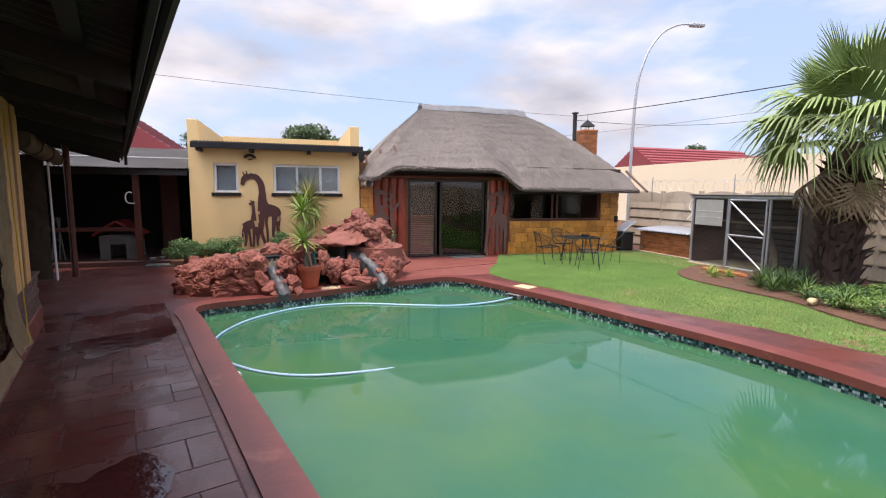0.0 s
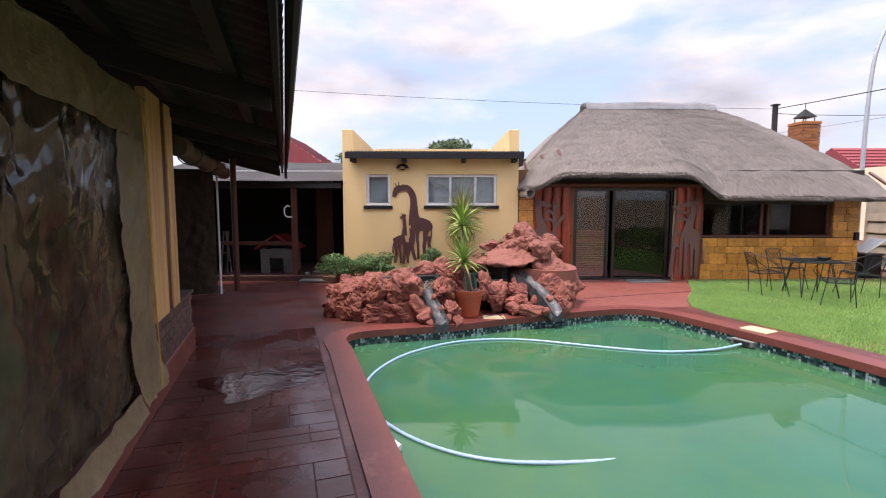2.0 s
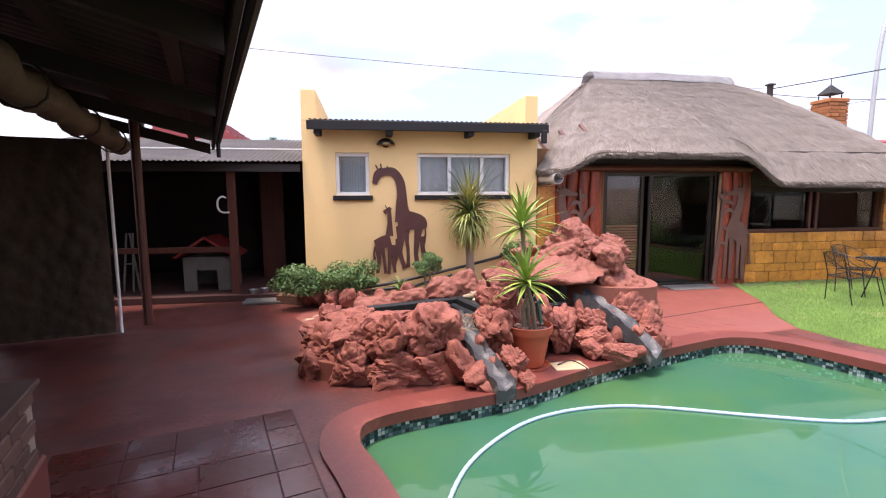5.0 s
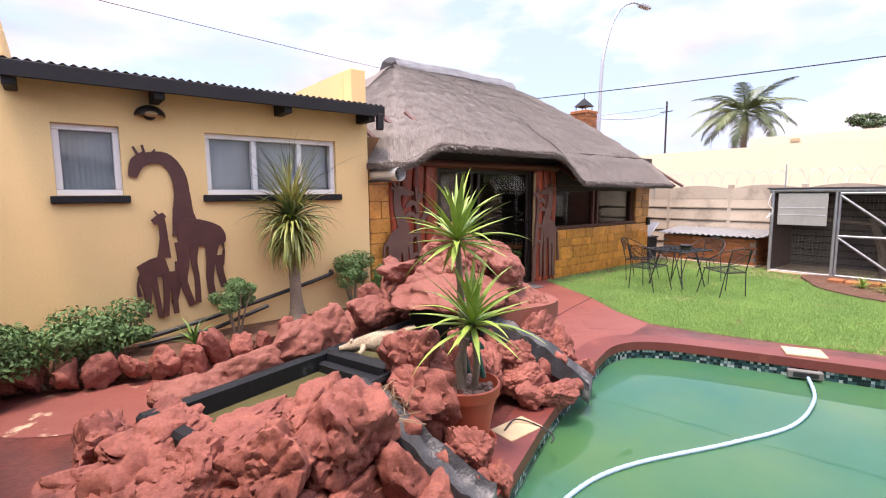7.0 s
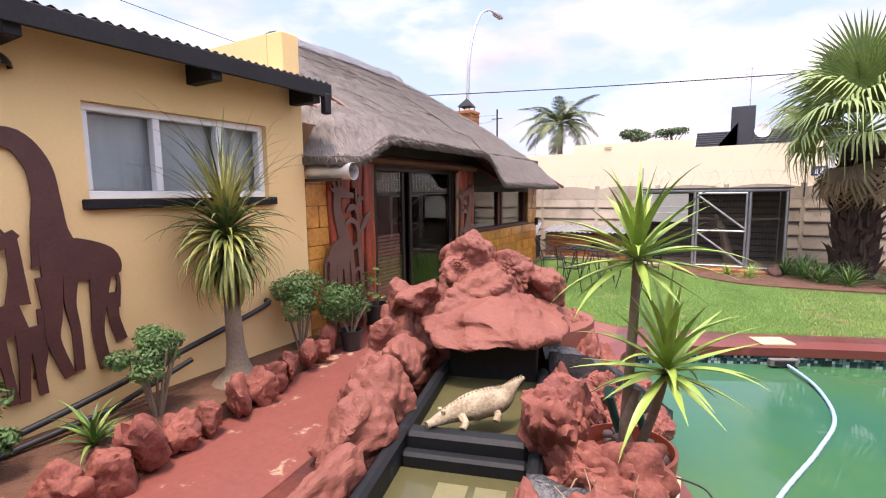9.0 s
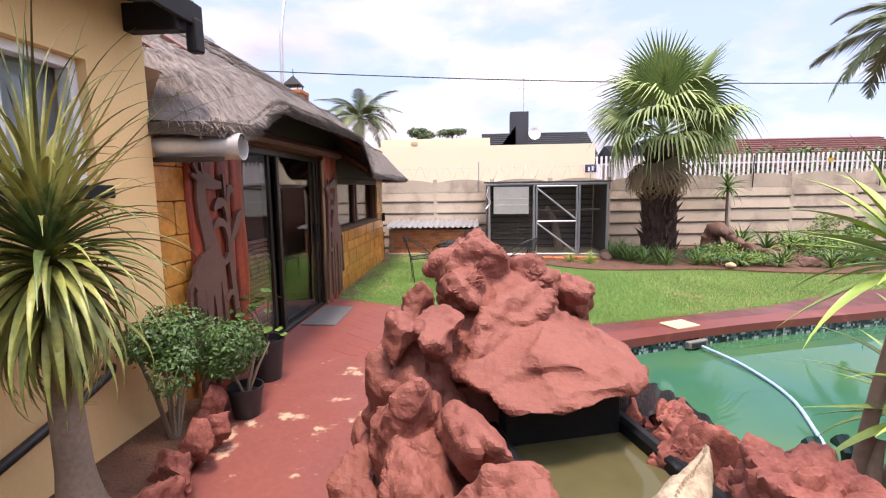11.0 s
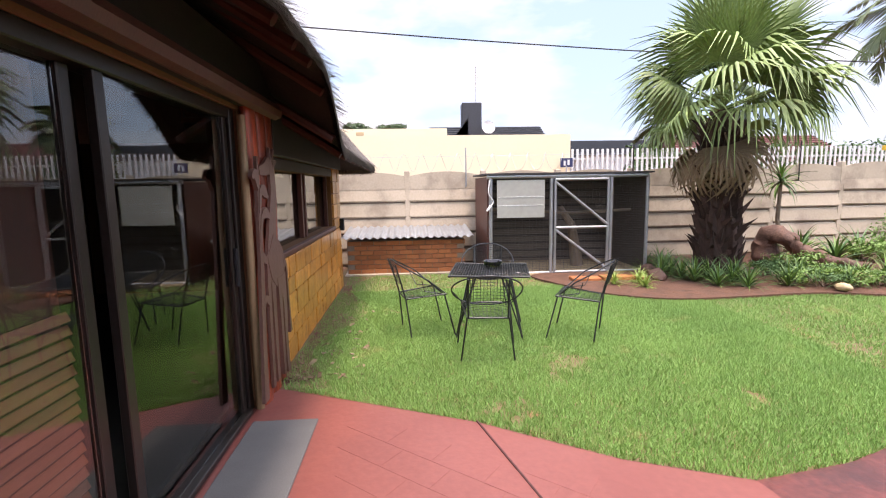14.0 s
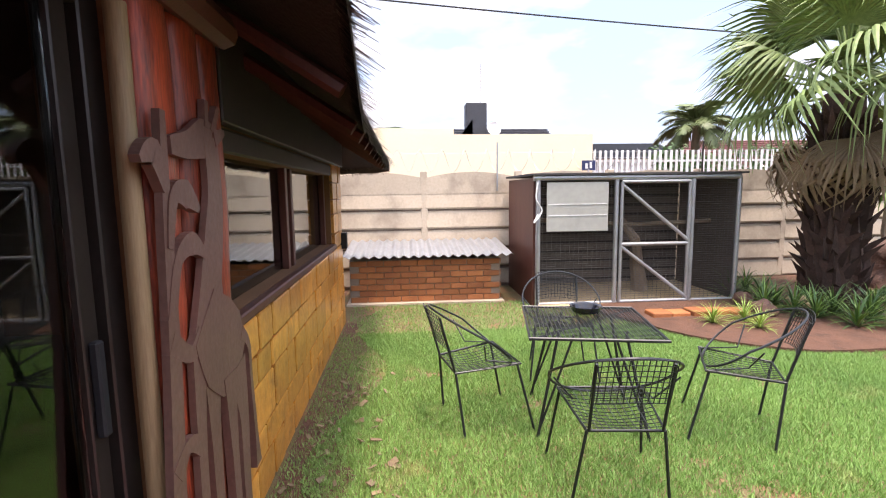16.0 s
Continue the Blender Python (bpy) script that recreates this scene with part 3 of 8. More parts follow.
BED = smooth_loop([(9.45, 8.9), (8.55, 8.7), (7.95, 8.35), (7.5, 7.6), (7.5, 6.6), (7.55, 5.5), (7.25, 4.6), (7.1, 3.5), (7.3, 2.0), (7.6, 0.0), (8.0, -3), (8.6, -7.6), (10.9, -7.6), (10.9, 0), (10.9, 6.0), (9.6, 7.0)], 4)
bm = prism(bmesh.new(), BED, -0.02, 0.035)
solo("flower_bed", bm, SOIL, "bare red soil flower bed along the boundary wall", "flower bed", "structure")

coping = solo("pool_coping", ring(bmesh.new(), POOL, grow(0.265), -0.07, 0.022), COPING, "smooth red painted concrete pool coping", "coping", "structure", smooth=40)
bm = ring(bmesh.new(), grow(0.02), grow(0.16), -1.4, -0.05)
pool = solo("pool_wall", bm, TILE_BLUE, "tiled pool wall under the coping", "pool wall", "structure")
apron = [(1.8, 9.2), (3.2, 9.12), (3.84, 9.2), (4.09, 9.8), (4.59, 10.55), (4.94, 11.3), (5.28, 12.04), (2.0, 12.04), (1.8, 11.7)]
bm = bmesh.new()
bm.faces.new([bm.verts.new((x, y, 0.002)) for x, y in apron])
bmesh.ops.triangulate(bm, faces=bm.faces[:])
solo("patio", bm, PAVE_PATIO, "worn red painted patio before the sliding door", "patio", "structure")
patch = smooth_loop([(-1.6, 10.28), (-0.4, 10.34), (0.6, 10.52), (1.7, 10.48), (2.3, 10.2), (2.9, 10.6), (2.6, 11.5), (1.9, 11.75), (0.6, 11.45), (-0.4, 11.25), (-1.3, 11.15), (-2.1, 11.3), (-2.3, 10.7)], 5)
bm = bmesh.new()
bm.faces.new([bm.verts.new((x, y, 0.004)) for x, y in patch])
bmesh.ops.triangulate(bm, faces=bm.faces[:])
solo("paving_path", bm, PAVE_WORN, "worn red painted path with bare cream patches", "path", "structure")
bm = bmesh.new()
bm.faces.new([bm.verts.new((x, y, -0.165)) for x, y in grow(0.06)])
bmesh.ops.triangulate(bm, faces=bm.faces[:])
solo("pool_water", bm, WATER, "cloudy green swimming pool water, calm and reflecting the sky", "water", "structure")

# ---- the long house with its canvas-closed verandah ----
house = thing("house_left", (-2.72, 5.84, 0), "long house with a low dark corrugated verandah roof", "house", rz=17.4)


def hpart(name, bm, mat, label="", smooth=None, parent=None):
    return part(name, bm, mat, parent or house, label, smooth, world=False)


# verandah back and end wall: the shade under the roof is in their colour
hpart("wall", boxed(-2.9, -2.6, -9, 6.2, 0, 3.32), ROOM_SHADE, "verandah back wall with its shade painted near-black")
hpart("end_wall", boxed(-6, -2.9, 5.9, 6.2, 0, 3.32), ROOM_SHADE)
hpart("plinth", boxed(-0.40, 0.0, -9, 1.25, 0, 0.27, 0.015), COPING, "red painted plinth")
# the roof: sheet, purlins, rafters, fascia
SL = (2.50 - 3.35) / 3.6


def roof_z(x):
    return 2.5 + (x - 1.0) * SL


bm = corrugated(bmesh.new(), (1.03, -9, roof_z(1.03)), (0, 15.1, 0), (-5.0, 0, -5.0 * SL), 0.15, 0.03, 6)
hpart("roof_sheet", bm, ROOFDARK, "dark corrugated roof sheet seen from below", 60)
for x in (0.72, 0.1, -0.55, -1.2, -1.85, -2.5):
    z = roof_z(x) - 0.03
    hpart("purlin", boxed(x - 0.04, x + 0.04, -9, 6.05, z - 0.09, z), DARKWOOD)
for i in range(9):
    y = -8.6 + i * 1.8
    bm = bmesh.new()
    a = [bm.verts.new((x, yy, roof_z(x) - dz)) for x in (0.95, -2.6) for yy in (y - 0.03, y + 0.03) for dz in (0.12, 0.26)]
    for q in ((0, 1, 3, 2), (4, 6, 7, 5), (0, 4, 5, 1), (2, 3, 7, 6), (0, 2, 6, 4), (1, 5, 7, 3)):
        bm.faces.new([a[k] for k in q])
    hpart("rafter", bm, DARKWOOD)
hpart("fascia", boxed(0.97, 1.01, -9, 6.08, 2.33, 2.52, 0.006), BLACKPAINT, "black fascia board")
bm = tube(bmesh.new(), [(1.07, -9, 2.47), (1.07, 6.1, 2.45)], 0.035, 8)
hpart("gutter", bm, BLACKPAINT)
hpart("gutter_outlet", tube(bmesh.new(), [(1.06, 6.02, 2.46), (1.06, 6.02, 2.22)], 0.03, 8), BLACKPAINT)
for y in (5.2, -6.9):
    hpart("post", tube(bmesh.new(), [(0.1, y, 0), (0.1, y, 2.62)], 0.055, 10), BROWNWOOD, "red-brown round timber post")
hpart("pole", tube(bmesh.new(), [(-0.15, 4.9, 0), (-0.15, 4.9, 2.5)], 0.018, 8), WHITE, "thin white steel pole")

# brick plinth under the planks
brickwall = thing("low_brick_wall", tuple(HOUSE @ Vector((-0.10, 0.15, 0.27))), "low dark facebrick wall on the red plinth", "brick wall", rz=17.4)
part("core", boxed(-0.16, 0.075, -1.0, 1.03, 0.0, 0.40), MORTAR, brickwall, world=False)
part("cap", boxed(-0.19, 0.11, -1.05, 1.07, 0.40, 0.43, 0.006), DARKBRICK, brickwall, world=False)
bme = mesh_of("brick", boxed(-0.012, 0.012, -0.108, 0.108, -0.035, 0.035, 0.006), DARKBRICK)
for r in range(5):
    for c in range(9):
        b = new("brick", bme)
        b.parent = brickwall
        y = -0.93 + c * 0.228 + (0.114 if r % 2 else 0)
        if y < 0.98:
            b.location = (0.082, y, 0.04 + r * 0.08)
    e = new("brick", bme)
    e.parent = brickwall
    e.matrix_basis = pose(-0.04, -1.006, 0.04 + r * 0.08, 0, 0, 90)

# planks
planks = thing("plank_pillar", tuple(HOUSE @ Vector((-0.03, 0.1, 0.70))), "pillar of raw pine planks with one dark red strip", "pillar", rz=17.4)
for y0, y1, m, d in ((-0.56, -0.12, PINE, 0.05), (-0.11, 0.07, BROWNWOOD, 0.035), (0.08, 0.33, PINE, 0.05)):
    part("plank", boxed(-0.02, d, y0, y1, 0, 1.86, 0.006), m, planks, world=False)
part("side_board", boxed(-0.06, -0.025, 0.335, 0.42, 0, 1.86, 0.004), CANVAS, planks, world=False)


def cloth(x, y0, y1, z0, z1, amp, seed, ny=240, nz=70, flare=0.0):
    """A hanging sheet with folds, two-sided and a few millimetres thick."""
    bm = bmesh.new()
    rows = []
    for j in range(nz + 1):
        z = z0 + (z1 - z0) * j / nz
        row = []
        for i in range(ny + 1):
            y = y0 + (y1 - y0) * i / ny
            d = amp * (noise.noise(Vector((y * 2.1, z * 0.7, seed))) + 0.5 * noise.noise(Vector((y * 5.3 + z * 2.0, z * 2.2, seed + 9))) + 0.3 * (1 - abs(noise.noise(Vector((y * 4.0 - z * 3.0, z * 3.5, seed + 4)))) * 2) ** 3)
            for k, (ang, fq) in enumerate(((0.5, 3.2), (-0.8, 4.1), (0.15, 6.5))):
                u, w = y * math.cos(ang) + z * math.sin(ang), z * math.cos(ang) - y * math.sin(ang)
                c = 1 - abs(noise.noise(Vector((u * fq, w * fq * 0.3, seed + 20 + k)))) * 2.4
                d += amp * 0.3 * max(0, c) ** 2 * (0.4 + max(0, noise.noise(Vector((y * 1.3, z * 1.3, seed + 31 + k)))))
            row.append(bm.verts.new((x + d + flare * max(0, (0.35 - (z - z0)) / 0.35) ** 2, y, z)))
        rows.append(row)
    for j in range(nz):
        for i in range(ny):
            bm.faces.new((rows[j][i], rows[j][i + 1], rows[j + 1][i + 1], rows[j + 1][i]))
    bmesh.ops.solidify(bm, geom=bm.faces[:], thickness=0.004)
    return bm


canvas = thing("canvas_blind", tuple(HOUSE @ Vector((0.02, -1.0, 0.27))), "tan canvas verandah blind with a clear vinyl window", "blind", rz=17.4)
Y_IN = -0.17
part("window_panel", cloth(-0.03, -7.0, Y_IN + 0.09, 0.08, 1.92, 0.05, 3.0), PVC, canvas, "vinyl window with the dark behind painted in", 60, world=False)
part("top_band", cloth(0.0, -7.0, Y_IN + 0.62, 1.86, 2.18, 0.05, 3.0), CANVAS, canvas, "", 60, world=False)
part("side_band", cloth(0.0, Y_IN, Y_IN + 0.62, 0.02, 1.86, 0.05, 3.0, 40, 60, 0.07), CANVAS, canvas, "", 60, world=False)
part("bottom_band", cloth(0.01, -7.0, Y_IN, -0.02, 0.12, 0.05, 3.0, 60, 8, 0.06), CANVAS, canvas, "", 60, world=False)
part("cord", tube(bmesh.new(), [(0.09, Y_IN + 0.22, 2.1), (0.09, Y_IN + 0.26, 1.2), (0.10, Y_IN + 0.32, 0.05)], 0.005, 6), YELLOWBOX, canvas, "yellow cord", world=False)
roll = thing("rolled_blind", tuple(HOUSE @ Vector((0.0, 3.0, 2.14))), "rolled-up tan canvas blind under the verandah roof", "blind", rz=17.4)
part("roll", tube(bmesh.new(), [(0.02 * math.sin(i * 2.3), -2.3 + 0.28 * i, 0.10 + 0.02 * math.sin(i * 1.7)) for i in range(16)], [0.10 + 0.02 * math.sin(i * 2.9) for i in range(16)], 14), OLIVE, roll, "", 60, world=False)
for y in (-1.6, -0.2, 1.2):
    part("strap", tube(bmesh.new(), [(0.13 * math.cos(a * 0.5236), y, 0.10 + 0.13 * math.sin(a * 0.5236)) for a in range(12)], 0.008, 5, True), DARKWOOD, roll, world=False)
panel = thing("canvas_screen", tuple(HOUSE @ Vector((-0.2, 4.86, 0))), "closed dark olive canvas panel at the verandah end", "blind", rz=17.4 + 90)
part("sheet", cloth(0, 0.0, 1.15, 0.02, 2.3, 0.05, 7.0, 40, 40), OLIVE, panel, "", 60, world=False)
slider = thing("verandah_door", tuple(HOUSE @ Vector((-2.58, 3.2, 0))), "aluminium glass sliding door in the verandah wall", "sliding door", rz=17.4)
part("frame", boxed(0, 0.05, -1.25, 1.25, 0, 2.1), ALU, slider, world=False)
for y in (-0.6, 0.6):
    part("pane", boxed(0.052, 0.062, y - 0.54, y + 0.54, 0.08, 2.02), material("pane_silver", (0.35, 0.38, 0.40), (0.28, 0.3, 0.32), 0.05, 0.9, bump=0), slider, world=False)

# ---- lean-to shelter between the house and the cottage ----
shelter = thing("shelter", (-4.4, 13.2, 0), "open lean-to with a grey corrugated roof and red-brown posts", "shelter")
SX0, SX1 = -7.0, -2.36
for i in range(6):
    x0 = SX0 + (SX1 - SX0) * i / 6
    x1 = SX0 + (SX1 - SX0) * (i + 1) / 6 + 0.05
    part("roof_sheet", corrugated(bmesh.new(), (x0, 11.93, 2.17 + 0.006 * (i % 2)), (x1 - x0, 0, 0), (0, 2.75, 0.62), 0.076, 0.02, 6), ROOFGREY, shelter, "", 60)
part("beam", boxed(SX0, SX1, 12.0, 12.08, 2.02, 2.14), DARKWOOD, shelter)
# back and side wall take their near-black from the shelter's shade
part("back_wall", boxed(SX0, SX1, 14.6, 14.75, 0, 2.75), ROOM_SHADE, shelter)
part("side_wall", boxed(SX0 - 0.15, SX0, 11.9, 14.75, 0, 2.6), ROOM_SHADE, shelter)
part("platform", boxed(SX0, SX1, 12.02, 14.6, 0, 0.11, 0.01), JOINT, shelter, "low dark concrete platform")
part("threshold", boxed(-3.25, -2.4, 11.72, 12.015, 0, 0.05, 0.01), MAT, shelter, "dark grey rubber step mat")
for x, y in ((-3.42, 12.14), (-5.6, 12.14)):
    part("post", boxed(x - 0.06, x + 0.06, y - 0.05, y + 0.05, 0.1, 2.1, 0.01), BROWNWOOD, shelter)
part("rail", boxed(-5.55, -3.48, 12.11, 12.16, 0.78, 0.86), BROWNWOOD, shelter)
part("roof_batten", boxed(SX0, SX1, 13.1, 13.13, 2.455, 2.475), WHITE, shelter, "white strip across the roof")
part("partition", boxed(-3.3, -2.9, 13.6, 13.7, 0.11, 2.3), BROWNWOOD, shelter)


# ---- the ochre cottage ----
cottage = thing("cottage", (-0.42, 13.5, 0), "ochre plastered flat-roofed cottage with white windows", "cottage")
CX0, CX1, CY = -2.32, 1.48, 12.0
W1, W2 = (-1.82, -1.30, 1.65, 2.32), (-0.53, 1.01, 1.65, 2.32)
part("front_wall", wall_with_holes(bmesh.new(), CX0, CX1, 0, 2.8, CY, CY + 0.22, [W1, W2]), YELLOW, cottage)
for x0, x1 in ((CX0, CX0 + 0.22), (CX1 - 0.22, CX1)):
    bm = bmesh.new()
    prof = [(CY + 0.222, 0), (16.0, 0), (16.0, 3.25), (CY + 0.222, 3.27)]
    a = [bm.verts.new((x0, y, z)) for y, z in prof]
    b = [bm.verts.new((x1, y, z)) for y, z in prof]
    k = len(prof)
    for i in range(k):
        bm.faces.new((a[i], a[(i + 1) % k], b[(i + 1) % k], b[i]))
    bm.faces.new(a)
    bm.faces.new(b)
    part("side_wall", bm, YELLOW, cottage)
    part("parapet", boxed(x0, x1, CY + 0.001, CY + 0.221, 2.801, 3.27, 0.008), YELLOW, cottage)
part("back_wall", boxed(CX0 + 0.22, CX1 - 0.22, 15.78, 16.0, 0, 3.3), YELLOW, cottage)
part("roof_sheet", corrugated(bmesh.new(), (CX0 + 0.15, 11.66, 2.775), (CX1 - CX0 - 0.1, 0, 0), (0, 4.1, -0.1), 0.076, 0.02, 6), ROOFDARK, cottage, "", 60)
part("fascia", boxed(CX0 + 0.12, CX1 + 0.05, 11.62, 11.65, 2.62, 2.755, 0.005), BLACKPAINT, cottage, "black roof fascia with white paint flecks")
for x in (-2.06, -0.98, 0.28, 1.36):
    part("rafter_end", boxed(x - 0.045, x + 0.045, 11.66, 12.0, 2.56, 2.72, 0.006), BLACKPAINT, cottage)
part("gutter_stub", boxed(1.42, 1.5, 11.6, 11.68, 2.46, 2.66, 0.01), BLACKPAINT, cottage)
# backdrop behind the windows, with the unlit room's shade as its colour
part("interior", boxed(CX0 + 0.25, CX1 - 0.25, 13.0, 13.05, 0, 2.7), ROOM_SHADE, cottage)


def window(parent, hole, y, bars, sill=True):
    x0, x1, z0, z1 = hole
    w = part("window", boxed(x0 + 0.005, x1 - 0.005, y + 0.14, y + 0.146, z0 + 0.005, z1 - 0.005), GLASS, parent, "white framed window with a net curtain")
    w.visible_shadow = False
    for a in ((x0, x1, z0, z0 + 0.055), (x0, x1, z1 - 0.055, z1), (x0, x0 + 0.055, z0 + 0.056, z1 - 0.056), (x1 - 0.055, x1, z0 + 0.056, z1 - 0.056)):
        part("frame", boxed(a[0], a[1], y + 0.055, y + 0.138, a[2], a[3], 0.004), ALU, w)
    for b in bars:
        xb = x0 + (x1 - x0) * b
        part("mullion", boxed(xb - 0.028, xb + 0.028, y + 0.06, y + 0.137, z0 + 0.056, z1 - 0.056, 0.004), ALU, w)
    n = 40
    bm = bmesh.new()
    lo = [bm.verts.new((x0 + (x1 - x0) * i / n, y + 0.20 + 0.005 * math.sin(i * 1.9), z0)) for i in range(n + 1)]
    hi = [bm.verts.new((x0 + (x1 - x0) * i / n, y + 0.20 + 0.004 * math.sin(i * 1.9 + 0.3), z1)) for i in range(n + 1)]
    for i in range(n):
        bm.faces.new((lo[i], lo[i + 1], hi[i + 1], hi[i]))
    part("curtain", bm, CURTAIN, w, "grey net curtain", 80)
    if sill:
        part("sill", boxed(x0 - 0.05, x1 + 0.05, y - 0.06, y + 0.098, z0 - 0.075, z0 - 0.002, 0.008), BLACKPAINT, w, "black painted sill")
    return w


window(cottage, W1, CY, ())
window(cottage, W2, CY, (0.345, 0.70))
bm = bmesh.new()
lathe(bm, [(0.06, 0), (0.06, 0.02), (0.05, 0.03), (0.02, 0.032)], 20)
bm.transform(pose(-1.03, CY - 0.002, 2.46, 90, 0, 0))
lamp = thing("wall_lamp", (-1.03, CY, 2.40), "half-round bulkhead wall lamp with a dark hood", "wall lamp")
part("base", bm, BRONZE, lamp)
bm = bmesh.new()
bmesh.ops.create_uvsphere(bm, u_segments=20, v_segments=12, radius=0.14)
bmesh.ops.delete(bm, geom=[v for v in bm.verts if v.co.z < -0.02], context="VERTS")
bmesh.ops.solidify(bm, geom=bm.faces[:], thickness=0.006)
bm.transform(Matrix.Translation((-1.03, CY - 0.035, 2.44)) @ Matrix.Diagonal((1, 0.75, 0.75, 1)))
part("hood", bm, BRONZE, lamp, "", 60)
bm = bmesh.new()
bmesh.ops.create_uvsphere(bm, u_segments=16, v_segments=10, radius=0.055)
bm.transform(Matrix.Translation((-1.03, CY - 0.105, 2.452)) @ Matrix.Diagonal((1.25, 0.8, 0.55, 1)))
part("lens", bm, BRASS, lamp, "amber glass", 60)

# ---- the thatched lapa ----
lapa = thing("thatched_lapa", (5.3, 15.0, 0), "thatched entertainment house with amber stone walls", "house")
LX0, LX1, LY = 1.50, 9.10, 12.05
DOOR, WIN = (2.72, 4.96, 0.0, 2.04), (5.58, 8.48, 0.99, 1.68)
part("front_wall", wall_with_holes(bmesh.new(), LX0, LX1, 0, 2.42, LY, LY + 0.2, [DOOR, WIN]), GROUT, lapa)
part("side_wall", boxed(LX1 - 0.2, LX1, LY + 0.2, 17.8, 0, 2.2), GROUT, lapa)
part("side_wall", boxed(LX0, LX0 + 0.2, LY + 0.2, 17.8, 0, 2.2), GROUT, lapa)
part("back_wall", boxed(LX0, LX1, 17.8, 18.0, 0, 2.2), GROUT, lapa)
# floor and inner wall are coloured near-black for the dim room's shade
part("inner_floor", boxed(LX0 + 0.2, LX1 - 0.2, LY + 0.2, 17.8, 0, 0.03), ROOM_SHADE, lapa)
part("inner_wall", boxed(LX0 + 0.2, LX1 - 0.2, 15.6, 15.65, 0.03, 3.0), ROOM_SHADE, lapa)


def smoothstep(a, b, x):
    t = min(1, max(0, (x - a) / (b - a)))
    return t * t * (3 - 2 * t)


def eave_z(x):
    return 1.80 + 0.20 * (1 - smoothstep(5.0, 5.75, x)) + 0.27 * smoothstep(1.7, 2.4, x) * (1 - smoothstep(4.75, 5.75, x)) - 0.02 * smoothstep(6, 9.5, x)


def eave_loop(n=220):
    """Points round the thatch's lower edge: a rounded rectangle, raised over the door."""
    x0, x1, y0, y1, r = 1.46, 9.95, 11.46, 18.6, 1.1
    pts = []
    seg = [((x0 + 0.3, y0), (x1 - r, y0)), None, ((x1, y0 + r), (x1, y1 - r)), None, ((x1 - r, y1), (x0 + r, y1)), None, ((x0, y1 - r), (x0, y0 + 0.3)), None]
    cs = [None, (x1 - r, y0 + r, -90, r), None, (x1 - r, y1 - r, 0, r), None, (x0 + r, y1 - r, 90, r), None, (x0 + 0.3, y0 + 0.3, 180, 0.3)]
    per = [110, 14, 34, 14, 40, 14, 34, 5]
    for s, c, k in zip(seg, cs, per):
        for i in range(k):
            t = i / k
            if s:
                pts.append((s[0][0] + (s[1][0] - s[0][0]) * t, s[0][1] + (s[1][1] - s[0][1]) * t))
            else:
                a = radians(c[2] + 90 * t)
                pts.append((c[0] + c[3] * math.cos(a), c[1] + c[3] * math.sin(a)))
    return pts


def thatch_shell(lift, inset, rough, nz=44):
    bm = bmesh.new()
    loop = eave_loop()
    rows = []
    for j in range(nz + 1):
        t = j / nz
        row = []
        for i, (x, y) in enumerate(loop):
            rx = min(7.1, max(3.95, 3.95 + 3.15 * (x - 1.46) / 8.49))
            front = y < 13.2
            rise = (eave_z(x) - 1.8) * (1 if front else max(0, 1 - (y - 13.2)))
            ez = 1.8 + rise * (1 - t) ** 2.4
            e = Vector((x + (5.5 - x) * inset * 0.15, y + (15 - y) * inset * 0.15, ez))
            top = Vector((rx, 15.0, 4.27))
            p = e.lerp(top, t)
            p.z += 0.16 * math.sin(math.pi * t) + lift * (0.3 + 0.7 * smoothstep(0.0, 0.11, t))
            if rough:
                f = noise.fractal(Vector((p.x * 1.6, p.y * 1.6, p.z * 2.2)), 0.8, 2.2, 4)
                g = noise.noise(Vector((p.x * 14, p.y * 3, p.z * 4)))
                step = 0.018 * ((t * 11 + 0.25 * noise.noise(Vector((i * 0.13, 3, j * 0.01)))) % 1.0)
                p.z += rough * (0.026 * f + 0.009 * g) - rough * step
            row.append(bm.verts.new(p))
        rows.append(row)
    k = len(loop)
    for j in range(nz):
        for i in range(k):
            bm.faces.new((rows[j][i], rows[j][(i + 1) % k], rows[j + 1][(i + 1) % k], rows[j + 1][i]))
    bm.faces.new(rows[-1])
    return bm, rows


bm, rows = thatch_shell(0.17, 0.0, 1.0)
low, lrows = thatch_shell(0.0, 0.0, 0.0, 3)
roof = part("thatch_roof", bm, THATCH, lapa, "weathered grey thatch", 50)
# the same thatch from below, its shade put into the colour
part("thatch_underside", low, THATCH_SHADE, lapa, "thatch underside with the eave shade painted in", 50)
